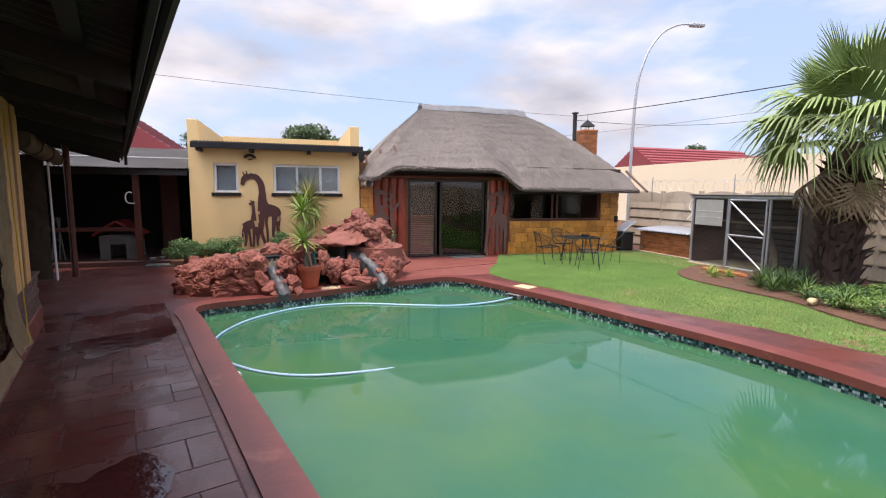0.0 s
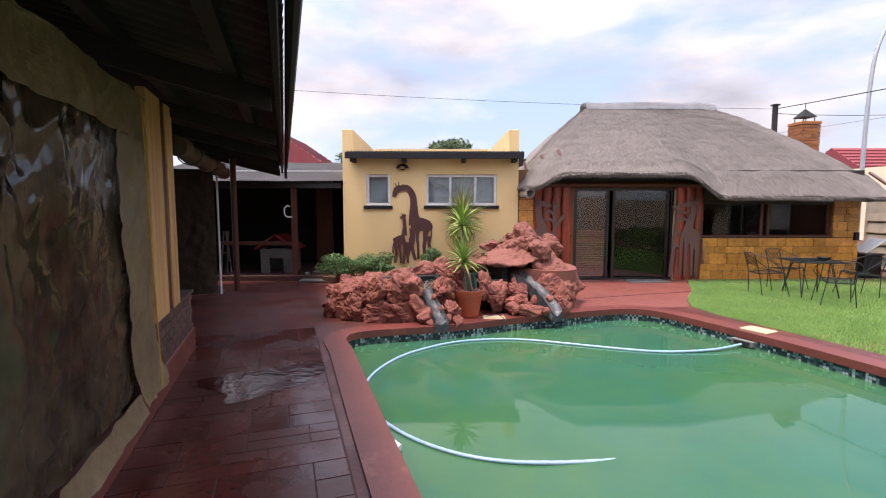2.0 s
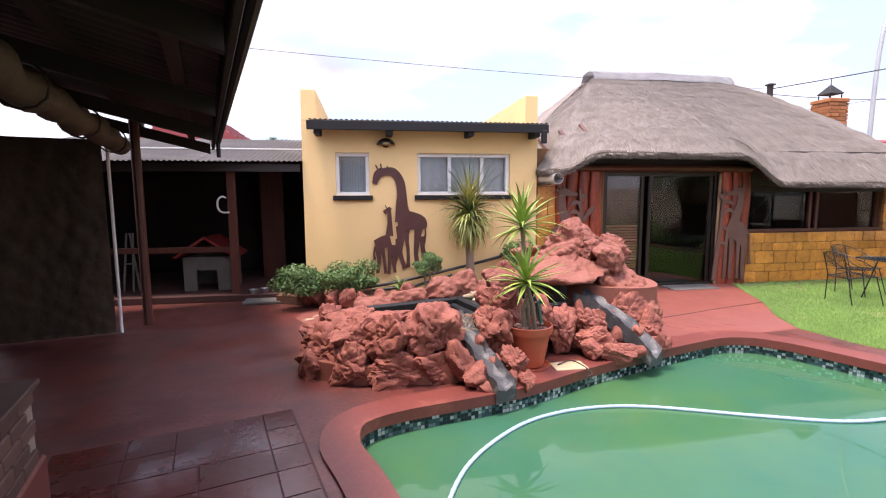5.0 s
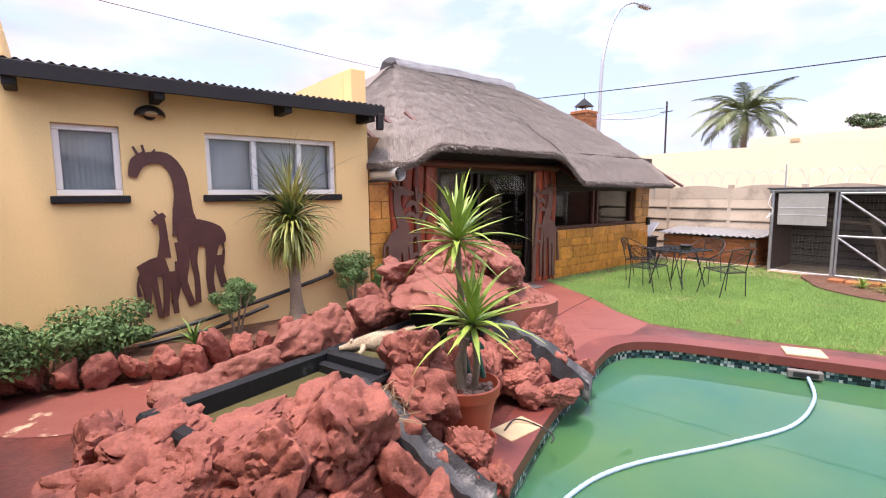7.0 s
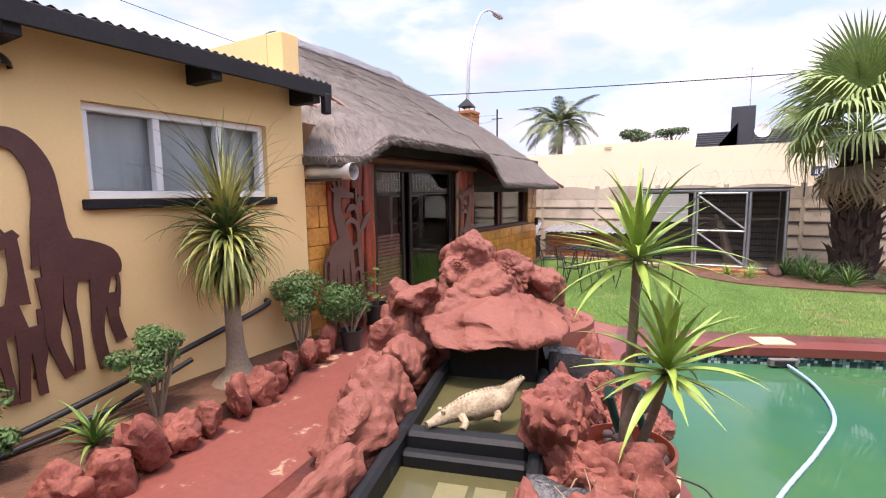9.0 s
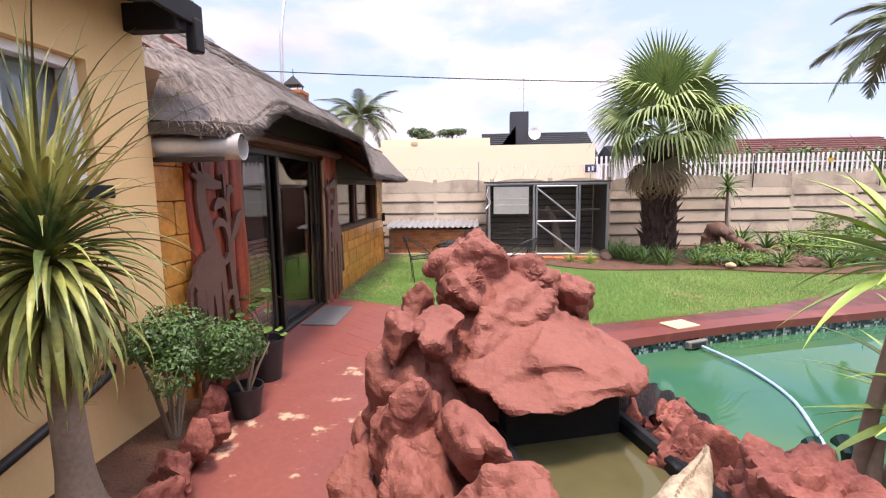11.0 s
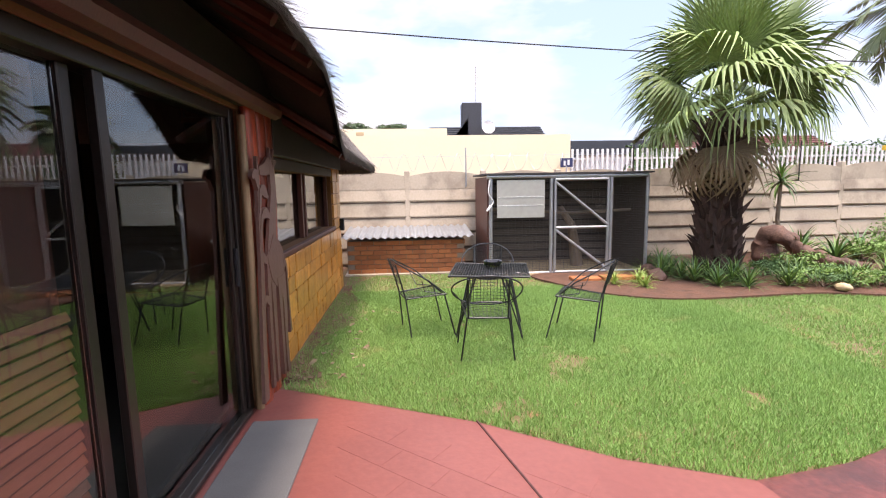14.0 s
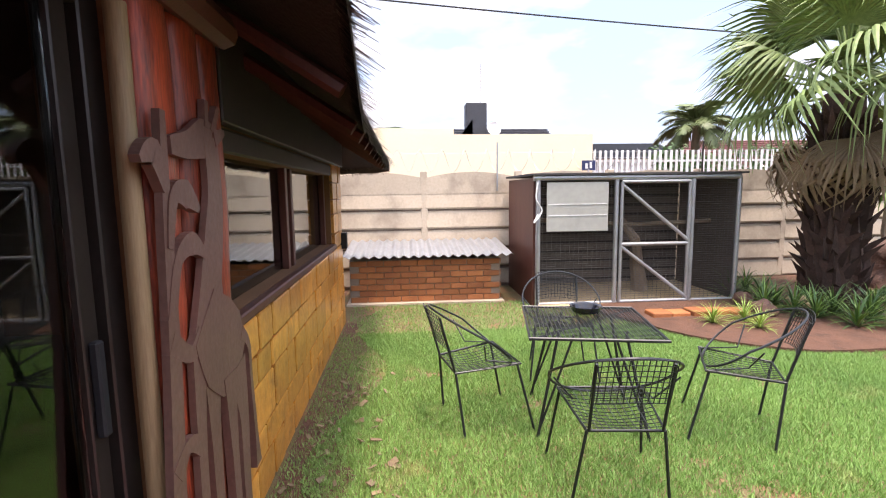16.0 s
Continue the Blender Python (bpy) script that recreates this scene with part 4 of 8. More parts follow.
# the cut edge of the thatch: a band of straw ends, uneven
rnd = random.Random(5)
loop = eave_loop()
bm = bmesh.new()
k = len(loop)
for i in range(k):
    a, b = loop[i], loop[(i + 1) % k]
    front = max(a[1], b[1]) < 13.2
    za, zb = (eave_z(a[0]), eave_z(b[0])) if front else (1.8, 1.8)
    if not front and a[1] < 14.2:
        za = 1.8 + (eave_z(a[0]) - 1.8) * max(0, 1 - (a[1] - 13.2))
        zb = 1.8 + (eave_z(b[0]) - 1.8) * max(0, 1 - (b[1] - 13.2))
    hang = [0.03 + 0.01 * smoothstep(4.9, 5.6, q[0]) + 0.03 * noise.noise(Vector((q[0] * 4, q[1] * 4, 3))) for q in (a, b)]
    vs = [bm.verts.new((*a, za - hang[0])), bm.verts.new((*b, zb - hang[1])), bm.verts.new((b[0], b[1], zb + 0.052)), bm.verts.new((a[0], a[1], za + 0.052))]
    bm.faces.new(vs)
    out = Vector((b[1] - a[1], a[0] - b[0])).normalized()
    if out.y < -0.2 or out.x > 0.5:
        dens = 60 if out.y < -0.5 else 20
        for _ in range(dens):
            t = rnd.random()
            x, y, z = a[0] + (b[0] - a[0]) * t, a[1] + (b[1] - a[1]) * t, za + (zb - za) * t
            h = rnd.uniform(-0.02, 0.06)
            lng = rnd.uniform(0.03, 0.07)
            o = Vector((out.x, out.y, 0)) * rnd.uniform(0.005, 0.02)
            w = Vector((b[0] - a[0], b[1] - a[1], 0)).normalized() * rnd.uniform(0.002, 0.006)
            p = Vector((x, y, z + h)) - Vector((out.x, out.y, -0.6)) * 0.04
            q = Vector((x, y, z + h - lng * 0.75)) + o
            bm.faces.new([bm.verts.new(v) for v in (p - w, p + w, q + w * 0.7, q - w * 0.7)])
part("eave_fringe", bm, THATCH_EDGE, lapa, "rough cut straw ends")
# loose straw lying down the slopes
rnd = random.Random(9)
verts, faces = [], []
R, K = len(rows), len(rows[0])
me_roof = roof.data
co = [v.co.copy() for v in me_roof.vertices]
for _ in range(150000):
    i, j = rnd.randrange(K), rnd.randrange(1, R - 1)
    if 14.5 < loop[i][1] and loop[i][0] < 9.3:
        continue
    p, q, s_ = co[j * K + i], co[(j - 1) * K + i], co[j * K + (i + 1) % K]
    down, side = (q - p).normalized(), (s_ - p)
    base = p + side * rnd.random() + (q - p) * rnd.random()
    nrm = side.cross(down)
    nrm = nrm if nrm.z > 0 else -nrm
    nrm.normalize()
    sd = side.normalized()
    d = (down + sd * rnd.gauss(0, 0.14)).normalized()
    ln, w = rnd.uniform(0.06, 0.14), rnd.uniform(0.0014, 0.0036)
    a, b = base + nrm * 0.002, base + d * ln + nrm * rnd.uniform(0.004, 0.017)
    n0 = len(verts)
    verts += [tuple(a - sd * w), tuple(a + sd * w), tuple(b + sd * w * 0.6), tuple(b - sd * w * 0.6)]
    faces.append((n0, n0 + 1, n0 + 2, n0 + 3))
me = bpy.data.meshes.new("loose_straw")
me.from_pydata(verts, [], faces)
me.materials.append(THATCH_STRAW)
straw = new("loose_straw", me)
straw.parent = lapa
tagged(straw, "loose grey straw of the thatch", kind="stuff")
# ridge capping
bm = bmesh.new()
vs = []
for i in range(25):
    x = 3.75 + 3.55 * i / 24
    s = 0.03 * noise.noise(Vector((x * 3, 0, 1)))
    for y, z in ((14.62, 4.25 + s), (14.72, 4.40 + s * 2), (14.85, 4.47 + s), (15.0, 4.49), (15.2, 4.46), (15.38, 4.2)):
        vs.append(bm.verts.new((x + s, y, z - 0.03 * abs(i - 12) / 12)))
for i in range(24):
    for j in range(5):
        bm.faces.new((vs[i * 6 + j], vs[i * 6 + j + 1], vs[i * 6 + 7 + j], vs[i * 6 + 6 + j]))
bmesh.ops.solidify(bm, geom=bm.faces[:], thickness=0.01)
part("ridge_cap", bm, MESHCAP, lapa, "crumpled silver ridge capping", 40)
# rafters under the overhang
for i in range(22):
    x = 1.7 + i * 0.38
    z = eave_z(x)
    part("rafter", tube(bmesh.new(), [(x, 11.52, z + 0.0), (x, 12.5, z + 0.62)], 0.035, 7), BROWNWOOD, lapa)
# boards added to darken the upper wall where the eave shades it
part("eave_board", boxed(1.87, 5.55, 11.985, 12.045, 2.06, 2.42, 0.006), DARKWOOD, lapa, "added dark board standing in for shade over the door")
part("eave_board", boxed(5.56, 9.1, 11.99, 12.045, 1.79, 2.42, 0.006), DARKWOOD, lapa, "added dark board standing in for shade over the window")
part("lintel", tube(bmesh.new(), [(1.9, 11.95, 2.10), (5.5, 11.95, 2.10)], 0.06, 8), BROWNWOOD, lapa, "dark pole lintel")

# varnished slabs either side of the door
for x, w, lean in ((1.92, 0.10, 0.5), (2.12, 0.10, -0.4), (2.33, 0.10, 0.3), (2.55, 0.11, -0.2), (5.07, 0.10, 0.4), (5.28, 0.10, -0.5), (5.47, 0.085, 0.2)):
    bm = bmesh.new()
    tube(bm, [(x + 0.012 * math.sin(i * 1.3 + x), LY - 0.03 + 0.006 * math.sin(i * 2.1), 0.0 + i * 0.24) for i in range(10)], [w * (1 + 0.08 * math.sin(i * 1.9 + x * 5)) for i in range(10)], 12)
    for v in bm.verts:
        v.co.y = LY - 0.035 + (v.co.y - LY + 0.03) * 0.42
    part("pole_slab", bm, REDWOOD, lapa, "red varnished half-round pole", 60)

# the sliding door: a fixed leaf with slatted lower panel, and a glass leaf
door = part("door_frame", boxed(2.72, 2.80, LY + 0.02, LY + 0.14, 0, 2.04, 0.005), BRONZE, lapa, "dark bronze sliding door frame")
part("jamb", boxed(4.88, 4.96, LY + 0.02, LY + 0.14, 0, 2.04, 0.005), BRONZE, door)
part("head", boxed(2.801, 4.879, LY + 0.02, LY + 0.14, 1.97, 2.04, 0.005), BRONZE, door)
part("track", boxed(2.801, 4.879, LY + 0.0, LY + 0.14, 0, 0.035, 0.005), BRONZE, door)
for x in (3.50, 3.62, 4.82):
    part("stile", boxed(x - 0.03, x + 0.03, LY + (0.03 if x > 3.55 else 0.075), LY + (0.07 if x > 3.55 else 0.115), 0.036, 1.969, 0.004), BRONZE, door)
for x0, x1, yy in ((2.801, 3.469, 0.095), (3.651, 4.789, 0.05)):
    p = part("pane", boxed(x0, x1, LY + yy - 0.003, LY + yy + 0.003, 0.036, 1.969), DARKGLASS if x0 > 3.5 else GLASS, door, "glass pane")
    p.visible_shadow = False
for i in range(21):
    bm = boxed(2.81, 3.46, -0.004, 0.004, -0.019, 0.019, 0.002)
    bm.transform(Matrix.Translation((0, LY + 0.132, 0.08 + i * 0.05)) @ pose(0, 0, 0, -22, 0, 0))
    part("slat", bm, SLATWOOD, door)
part("backing_board", boxed(2.81, 3.46, LY + 0.158, LY + 0.175, 0.04, 1.96), BROWNWOOD, door)
part("handle", boxed(4.80, 4.83, LY + 0.005, LY + 0.029, 0.9, 1.15, 0.005), BLACKPAINT, door)
part("peeled_pole", tube(bmesh.new(), [(4.94, LY - 0.03, 0.0), (4.93, LY - 0.035, 1.0), (4.945, LY - 0.03, 2.0)], 0.028, 8), material("peeled_pole_wood", (0.36, 0.25, 0.13), (0.20, 0.13, 0.065), 0.6, scale=3, fine=30, bump=0.5, stretch=(6, 6, 0.5)), lapa, "pale peeled pole", 60)

# window band
win = part("window", boxed(WIN[0], WIN[1], LY + 0.10, LY + 0.106, WIN[2], WIN[3]), DARKGLASS, lapa, "dark framed window over the stone dado")
win.visible_shadow = False
for x in (WIN[0] + 0.03, 6.95, 7.1, WIN[1] - 0.03):
    part("mullion", boxed(x - 0.03, x + 0.03, LY + 0.05, LY + 0.098, WIN[2], WIN[3], 0.004), BROWNWOOD, win)
part("sill", boxed(WIN[0] - 0.02, WIN[1] + 0.02, LY - 0.05, LY + 0.098, WIN[2] - 0.05, WIN[2] - 0.001, 0.008), BROWNWOOD, win)
part("head", boxed(WIN[0], WIN[1], LY - 0.02, LY + 0.15, WIN[3] + 0.001, WIN[3] + 0.10, 0.008), DARKWOOD, win)
mat_ob = thing("door_mat", (4.28, 11.85, 0), "grey rubber doormat on the paving", "doormat")
part("pad", boxed(3.84, 4.72, 11.58, 12.0, 0.002, 0.016, 0.003), MAT, mat_ob)

# chimney
chim = thing("chimney", (9.2, 13.95, 2.2), "square orange brick chimney with a black cowl", "chimney")
part("core", boxed(8.985, 9.425, 13.745, 14.185, 2.0, 3.70), MORTAR, chim)
bme = mesh_of("brick", boxed(-0.108, 0.108, -0.01, 0.01, -0.035, 0.035, 0.004), BRICK)
for r in range(15):
    for side in range(4):
        for c in range(2):
            b = new("brick", bme)
            b.parent = chim
            o = -0.112 + c * 0.224 + (0.03 if r % 2 else -0.03)
            rot = pose(0, 0, 0, 0, 0, 90 * side)
            b.matrix_basis = Matrix.Translation((0.005, 0.015, 0.45 + r * 0.08 - 0.12)) @ rot @ Matrix.Translation((o, -0.228, 0))
part("crown", boxed(8.95, 9.46, 13.71, 14.22, 3.70, 3.78, 0.01), BRICK, chim)
bm = bmesh.new()
for x, y in ((9.06, 13.82), (9.35, 13.82), (9.06, 14.11), (9.35, 14.11)):
    tube(bm, [(x, y, 3.78), (x, y, 3.90)], 0.012, 5)
part("cowl_legs", bm, BLACKPAINT, chim)
bm = bmesh.new()
v = [bm.verts.new(c) for c in ((9.02, 13.78, 3.9), (9.39, 13.78, 3.9), (9.39, 14.15, 3.9), (9.02, 14.15, 3.9), (9.205, 13.965, 4.13))]
for q in ((0, 1, 4), (1, 2, 4), (2, 3, 4), (3, 0, 4), (3, 2, 1, 0)):
    bm.faces.new([v[i] for i in q])
part("cowl", bm, BLACKPAINT, chim)
part("finial", tube(bmesh.new(), [(9.205, 13.965, 4.1), (9.205, 13.965, 4.26)], 0.008, 5), BLACKPAINT, chim)
# flue pipe under the eave
bm = tube(bmesh.new(), [(1.60, 12.045, 1.91), (1.645, 11.47, 1.90)], 0.09, 20)
bmesh.ops.delete(bm, geom=[max((f for f in bm.faces if len(f.verts) > 4), key=lambda f: -f.calc_center_median().y)], context="FACES_ONLY")
bmesh.ops.solidify(bm, geom=bm.faces[:], thickness=0.004)
fl = thing("downpipe", (1.4, 11.6, 1.9), "short galvanised steel pipe sticking out under the thatch", "pipe")
part("pipe", bm, material("bright_aluminium_pipe", (0.80, 0.79, 0.77), (0.66, 0.65, 0.63), 0.38, 0.55, scale=2, fine=20, bump=0.15), fl, "", 50)
part("clamp", boxed(1.50, 1.56, 11.56, 12.05, 1.80, 1.83), DARKWOOD, fl)
part("hanger", boxed(1.60, 1.66, 11.56, 12.06, 2.0, 2.03), DARKWOOD, fl)
ebox = thing("electric_box", (9.05, 12.0, 0.95), "small black electric box on the wall corner", "electric box")
part("case", boxed(8.98, 9.07, 11.96, 12.03, 0.88, 1.06, 0.006), BLACKPAINT, ebox)


# ---- boundary wall, cage and shed ----
FX = 11.1
fence = thing("boundary_wall", (FX, 3, 0), "grey-brown precast concrete panel wall", "boundary wall", kind="structure")
pan = mesh_of("panel", boxed(-0.03, 0.03, -0.74, 0.74, -0.139, 0.139, 0.022), CONCRETE)
bm = boxed(-0.025, 0.025, -0.74, 0.74, -0.145, 0.10, 0.0)
for i in range(14):
    y0, y1 = -0.74 + 1.48 * i / 14, -0.74 + 1.48 * (i + 1) / 14
    h = lambda y: 0.10 + 0.09 * (1 - (y / 0.74) ** 2)
    v = [bm.verts.new((x, y, z)) for x in (-0.025, 0.025) for y, z in ((y0, 0.1), (y1, 0.1), (y1, h(y1)), (y0, h(y0)))]
    bm.faces.new(v[:4])
    bm.faces.new(v[4:])
    bm.faces.new((v[3], v[2], v[6], v[7]))
top_pan = mesh_of("top_panel", bm, CONCRETE)
part("joint_core", boxed(FX + 0.012, FX + 0.022, -11.0, 14.0, -0.03, 1.55), MORTAR, fence)
post = mesh_of("post", boxed(-0.06, 0.06, -0.055, 0.055, 0, 1.82, 0.012), CONCRETE)
FZ = [0.15, 0.455, 0.76, 1.065, 1.37]
for i in range(17):
    y = 14.0 - 1.5 * i
    lift = max(0, (6 - y)) * 0.018
    p = new("post", post)
    p.parent = fence
    p.location = (0.03, y - 3.0, lift)
    for z in FZ:
        q = new("panel", pan)
        q.parent = fence
        q.matrix_basis = pose(0.0, y - 0.75 - 3.0, z + lift, 0, 5.5 + random.uniform(-1, 1), 0)
    q = new("panel", top_pan)
    q.parent = fence
    q.location = (0, y - 0.75 - 3.0, 1.645 - 0.03 + lift)
# razor wire
wire = thing("razor_wire", (FX, 3, 1.75), "coiled razor wire on brackets above the wall", "razor wire")
bm = bmesh.new()
n = 60 * 24
tube(bm, [(FX + 0.02 + 0.17 * math.sin(i / 24 * 2 * math.pi), 13.5 - i * 21 / n, 1.98 + max(0, 6 - (13.5 - i * 21 / n)) * 0.018 + 0.17 * math.cos(i / 24 * 2 * math.pi)) for i in range(0, n, 2)], 0.0035, 3)
part("coil", bm, GALV, wire)
for y in (12.9, 9.85, 6.5, 3.0, 0.0, -3.0):
    part("bracket", tube(bmesh.new(), [(FX - 0.07, y, 1.5), (FX - 0.07, y, 2.25 + max(0, 6 - y) * 0.018)], 0.014, 6), DARKWOOD if y < 9 else GALV, wire)
part("strand", tube(bmesh.new(), [(FX - 0.07, 13.5, 2.08), (FX - 0.07, 6, 2.1), (FX - 0.07, -7, 2.36)], 0.003, 3), GALV, wire)
eb = thing("energizer_box", (FX - 0.08, 1.2, 2.15), "small yellow electric fence warning tag", "warning tag")
part("tag", boxed(FX - 0.1, FX - 0.085, 1.14, 1.26, 2.1, 2.2), YELLOWBOX, eb)

# brick store with a galvanised lid
store = thing("brick_store", (10.4, 11.0, 0), "low orange brick store with a galvanised corrugated lid", "store")
part("core", boxed(9.98, 10.95, 10.02, 12.06, 0, 0.60), MORTAR, store)
part("footing", boxed(9.85, 10.96, 9.98, 12.1, 0.0, 0.025), CONCRETE, store)
bme = mesh_of("brick", boxed(-0.012, 0.012, -0.108, 0.108, -0.036, 0.036, 0.005), BRICK)
for r in range(7):
    for c in range(9):
        y = 10.14 + c * 0.225 + (0.11 if r % 2 else 0)
        if y < 12.02:
            b = new("brick", bme)
            b.parent = store
            b.location = (9.972 - 10.4, y - 11.0, 0.062 + r * 0.082)
    for c in range(4):
        b = new("brick", bme)
        b.parent = store
        b.matrix_basis = pose(10.12 + c * 0.225 + (0.1 if r % 2 else 0) - 10.4, 10.012 - 11.0, 0.062 + r * 0.082, 0, 0, 90)
lid = part("lid", corrugated(bmesh.new(), (9.82, 9.86, 0.66), (0, 2.28, 0), (1.2, 0, 0.10), 0.13, 0.035, 8), GALV, store, "galvanised corrugated lid", 60)

# bin in the corner behind the lapa
dbin = thing("storage_bin", (9.62, 12.34, 0), "black plastic storage bin with its white lid raised", "bin")
part("body", boxed(-0.2, 0.2, -0.2, 0.2, 0.0, 0.52, 0.03), POTBLACK, dbin, world=False)
part("rim", boxed(-0.22, 0.22, -0.22, 0.22, 0.521, 0.56, 0.012), POTBLACK, dbin, world=False)
bm = boxed(0.0, 0.56, -0.21, 0.21, 0.0, 0.035, 0.012)
bm.transform(Matrix.Translation((-0.2, 0, 0.562)) @ pose(0, 0, 0, 0, -34, 0))
part("lid", bm, WHITE, dbin, "white plastic lid", world=False)

# bird cage
cage = thing("cage", (10.2, 8.3, 0), "walk-in cage with a galvanised frame and dark wire mesh", "cage")
KX, KY0, KY1, KZ = 9.52, 6.95, 9.62, 1.66


def bar(a, b, r=0.022, mat=None, name="bar", parent=None):
    return part(name, tube(bmesh.new(), [a, b], r, 8), mat or GALV, parent or cage, "", 60)


for y in (KY1, 8.60, 7.58, KY0):
    bar((KX, y, 0), (KX, y, KZ), 0.031, name="post")
bar((KX, KY0, KZ), (KX, KY1 + 0.06, KZ), 0.042, name="top_rail")
bar((KX, KY0, 0.04), (KX, KY1, 0.04), 0.02, name="bottom_rail")
cdoor = part("door", tube(bmesh.new(), [(KX - 0.03, 8.54, 0.05), (KX - 0.03, 8.54, 1.60)], 0.022, 8), GALV, cage, "galvanised cage door with diagonal braces", 60)
for a, b in (((KX - 0.03, 7.64, 0.05), (KX - 0.03, 7.64, 1.60)), ((KX - 0.03, 7.64, 1.60), (KX - 0.03, 8.54, 1.60)), ((KX - 0.03, 7.64, 0.80), (KX - 0.03, 8.54, 0.80)),
             ((KX - 0.03, 7.64, 0.05), (KX - 0.03, 8.54, 0.05)), ((KX - 0.03, 8.54, 1.56), (KX - 0.03, 7.64, 0.84)), ((KX - 0.03, 8.54, 0.77), (KX - 0.03, 7.64, 0.09))):
    bar(a, b, 0.023, parent=cdoor)
part("roof_sheet", boxed(KX - 0.06, 11.0, KY0 - 0.08, KY1 + 0.1, KZ + 0.03, KZ + 0.055), ROOFGREY, cage)
part("side_panel", boxed(KX + 0.05, 11.0, KY1 + 0.02, KY1 + 0.05, 0, KZ), BROWNWOOD, cage, "brown board side")
part("shade_net", boxed(KX + 0.06, 10.91, KY0 - 0.03, KY0 - 0.015, 0, KZ), NET, cage, "dark shade net on the cage side")
part("back_panel", boxed(10.92, 10.95, KY0, KY1, 0, KZ), NET, cage, "dark rear screen")
for i in range(11):
    part("batten", boxed(10.895, 10.918, KY0, KY1, 0.08 + i * 0.145, 0.12 + i * 0.145), DARKWOOD, cage)
part("floor_slab", boxed(KX - 0.1, 10.9, KY0, KY1, 0, 0.03), SAND, cage)
part("shade_panel", boxed(KX - 0.035, KX - 0.028, 8.72, 9.52, 0.98, 1.60, 0.002), PANELGREY, cage, "grey translucent sheet tied to the mesh")
for z in (1.18, 1.32):
    part("panel_seam", boxed(KX - 0.04, KX - 0.036, 8.74, 9.50, z, z + 0.008), WHITE, cage)
bm = bmesh.new()
for i in range(46):
    y = KY0 + (KY1 - KY0) * i / 45
    tube(bm, [(KX + 0.0, y, 0.04), (KX + 0.0, y, KZ)], 0.0022, 3)
for i in range(54):
    z = 0.05 + (KZ - 0.08) * i / 53
    tube(bm, [(KX + 0.004, KY0, z), (KX + 0.004, KY1, z)], 0.0026, 3)
part("wire_mesh", bm, CAGEWIRE, cage, "fine dark wire mesh")
bm = bmesh.new()
for i in range(24):
    x = KX + 1.4 * i / 23
    tube(bm, [(x, KY0, 0.04), (x, KY0, KZ)], 0.0016, 3)
for i in range(30):
    z = 0.05 + (KZ - 0.08) * i / 29
    tube(bm, [(KX, KY0 + 0.004, z), (10.92, KY0 + 0.004, z)], 0.002, 3)
part("side_mesh", bm, CAGEWIRE, cage, "fine dark wire mesh")
part("perch", tube(bmesh.new(), [(10.0, 7.0, 1.05), (10.2, 8.0, 1.0), (10.1, 9.5, 1.1)], 0.03, 7), BARK, cage)
part("stump", tube(bmesh.new(), [(10.2, 7.9, 0.03), (10.22, 7.95, 0.4), (10.1, 8.05, 0.8), (10.3, 8.2, 1.1)], [0.12, 0.10, 0.07, 0.05], 9), BARK, cage)
part("rope", tube(bmesh.new(), spline([(KX - 0.05, KY1 + 0.02, 1.6), (KX - 0.09, KY1 + 0.05, 1.4), (KX - 0.07, KY1 - 0.03, 1.25), (KX - 0.1, KY1 + 0.08, 1.1), (KX - 0.06, KY1 + 0.02, 1.2)], 6), 0.009, 5), WHITE, cage, "old white rope")
for i in range(5):
    part("brick", boxed(8.72 + 0.02 * (i % 2), 8.94, 7.3 + i * 0.24, 7.52 + i * 0.24, 0.0, 0.075 + 0.01 * (i % 3), 0.01), BRICK, cage)

# ---- far surroundings ----
yw = thing("neighbour_wall", (20.2, 12, 0), "tall cream plastered neighbouring wall", "wall", kind="structure")
part("slab", boxed(20, 20.3, 4.75, 32, 0, 3.42), CREAM, yw)
part("upper_wall", boxed(24, 24.3, 9.2, 15.0, 0, 4.15), CREAM, yw)
part("vent", boxed(23.95, 24.0, 13.0, 13.35, 3.85, 4.0), SAND, yw)
pf = thing("picket_fence", (20.2, -4, 0), "white steel palisade fence on a low wall", "fence")
part("rail", boxed(20.1, 20.14, -16, 4.7, 2.45, 2.52), WHITE, pf)
part("rail", boxed(20.1, 20.14, -16, 4.7, 1.6, 1.67), WHITE, pf)
pm = mesh_of("picket", boxed(-0.02, 0.02, -0.045, 0.045, 1.3, 2.85, 0.01), WHITE)
for i in range(104):
    p = new("picket", pm)
    p.parent = pf
    p.location = (-0.15, 8.65 - i * 0.2, 0)
part("base_wall", boxed(20.0, 20.25, -16, 4.7, 0, 1.35), CREAM, pf)
hedge_at = (22.5, -7, 0)
sgn = thing("street_sign", (19.8, 4.95, 2.1), "navy blue square sign with white marks", "sign")
part("board", boxed(19.78, 19.8, 4.72, 5.2, 2.16, 2.5), NAVY, sgn)
part("mark", boxed(19.765, 19.779, 4.85, 4.93, 2.24, 2.44), WHITE, sgn)
part("mark", boxed(19.765, 19.779, 5.0, 5.08, 2.22, 2.40), WHITE, sgn)
part("pole", tube(bmesh.new(), [(19.79, 4.96, 0), (19.79, 4.96, 2.2)], 0.03, 6), GREYPOLE, sgn)


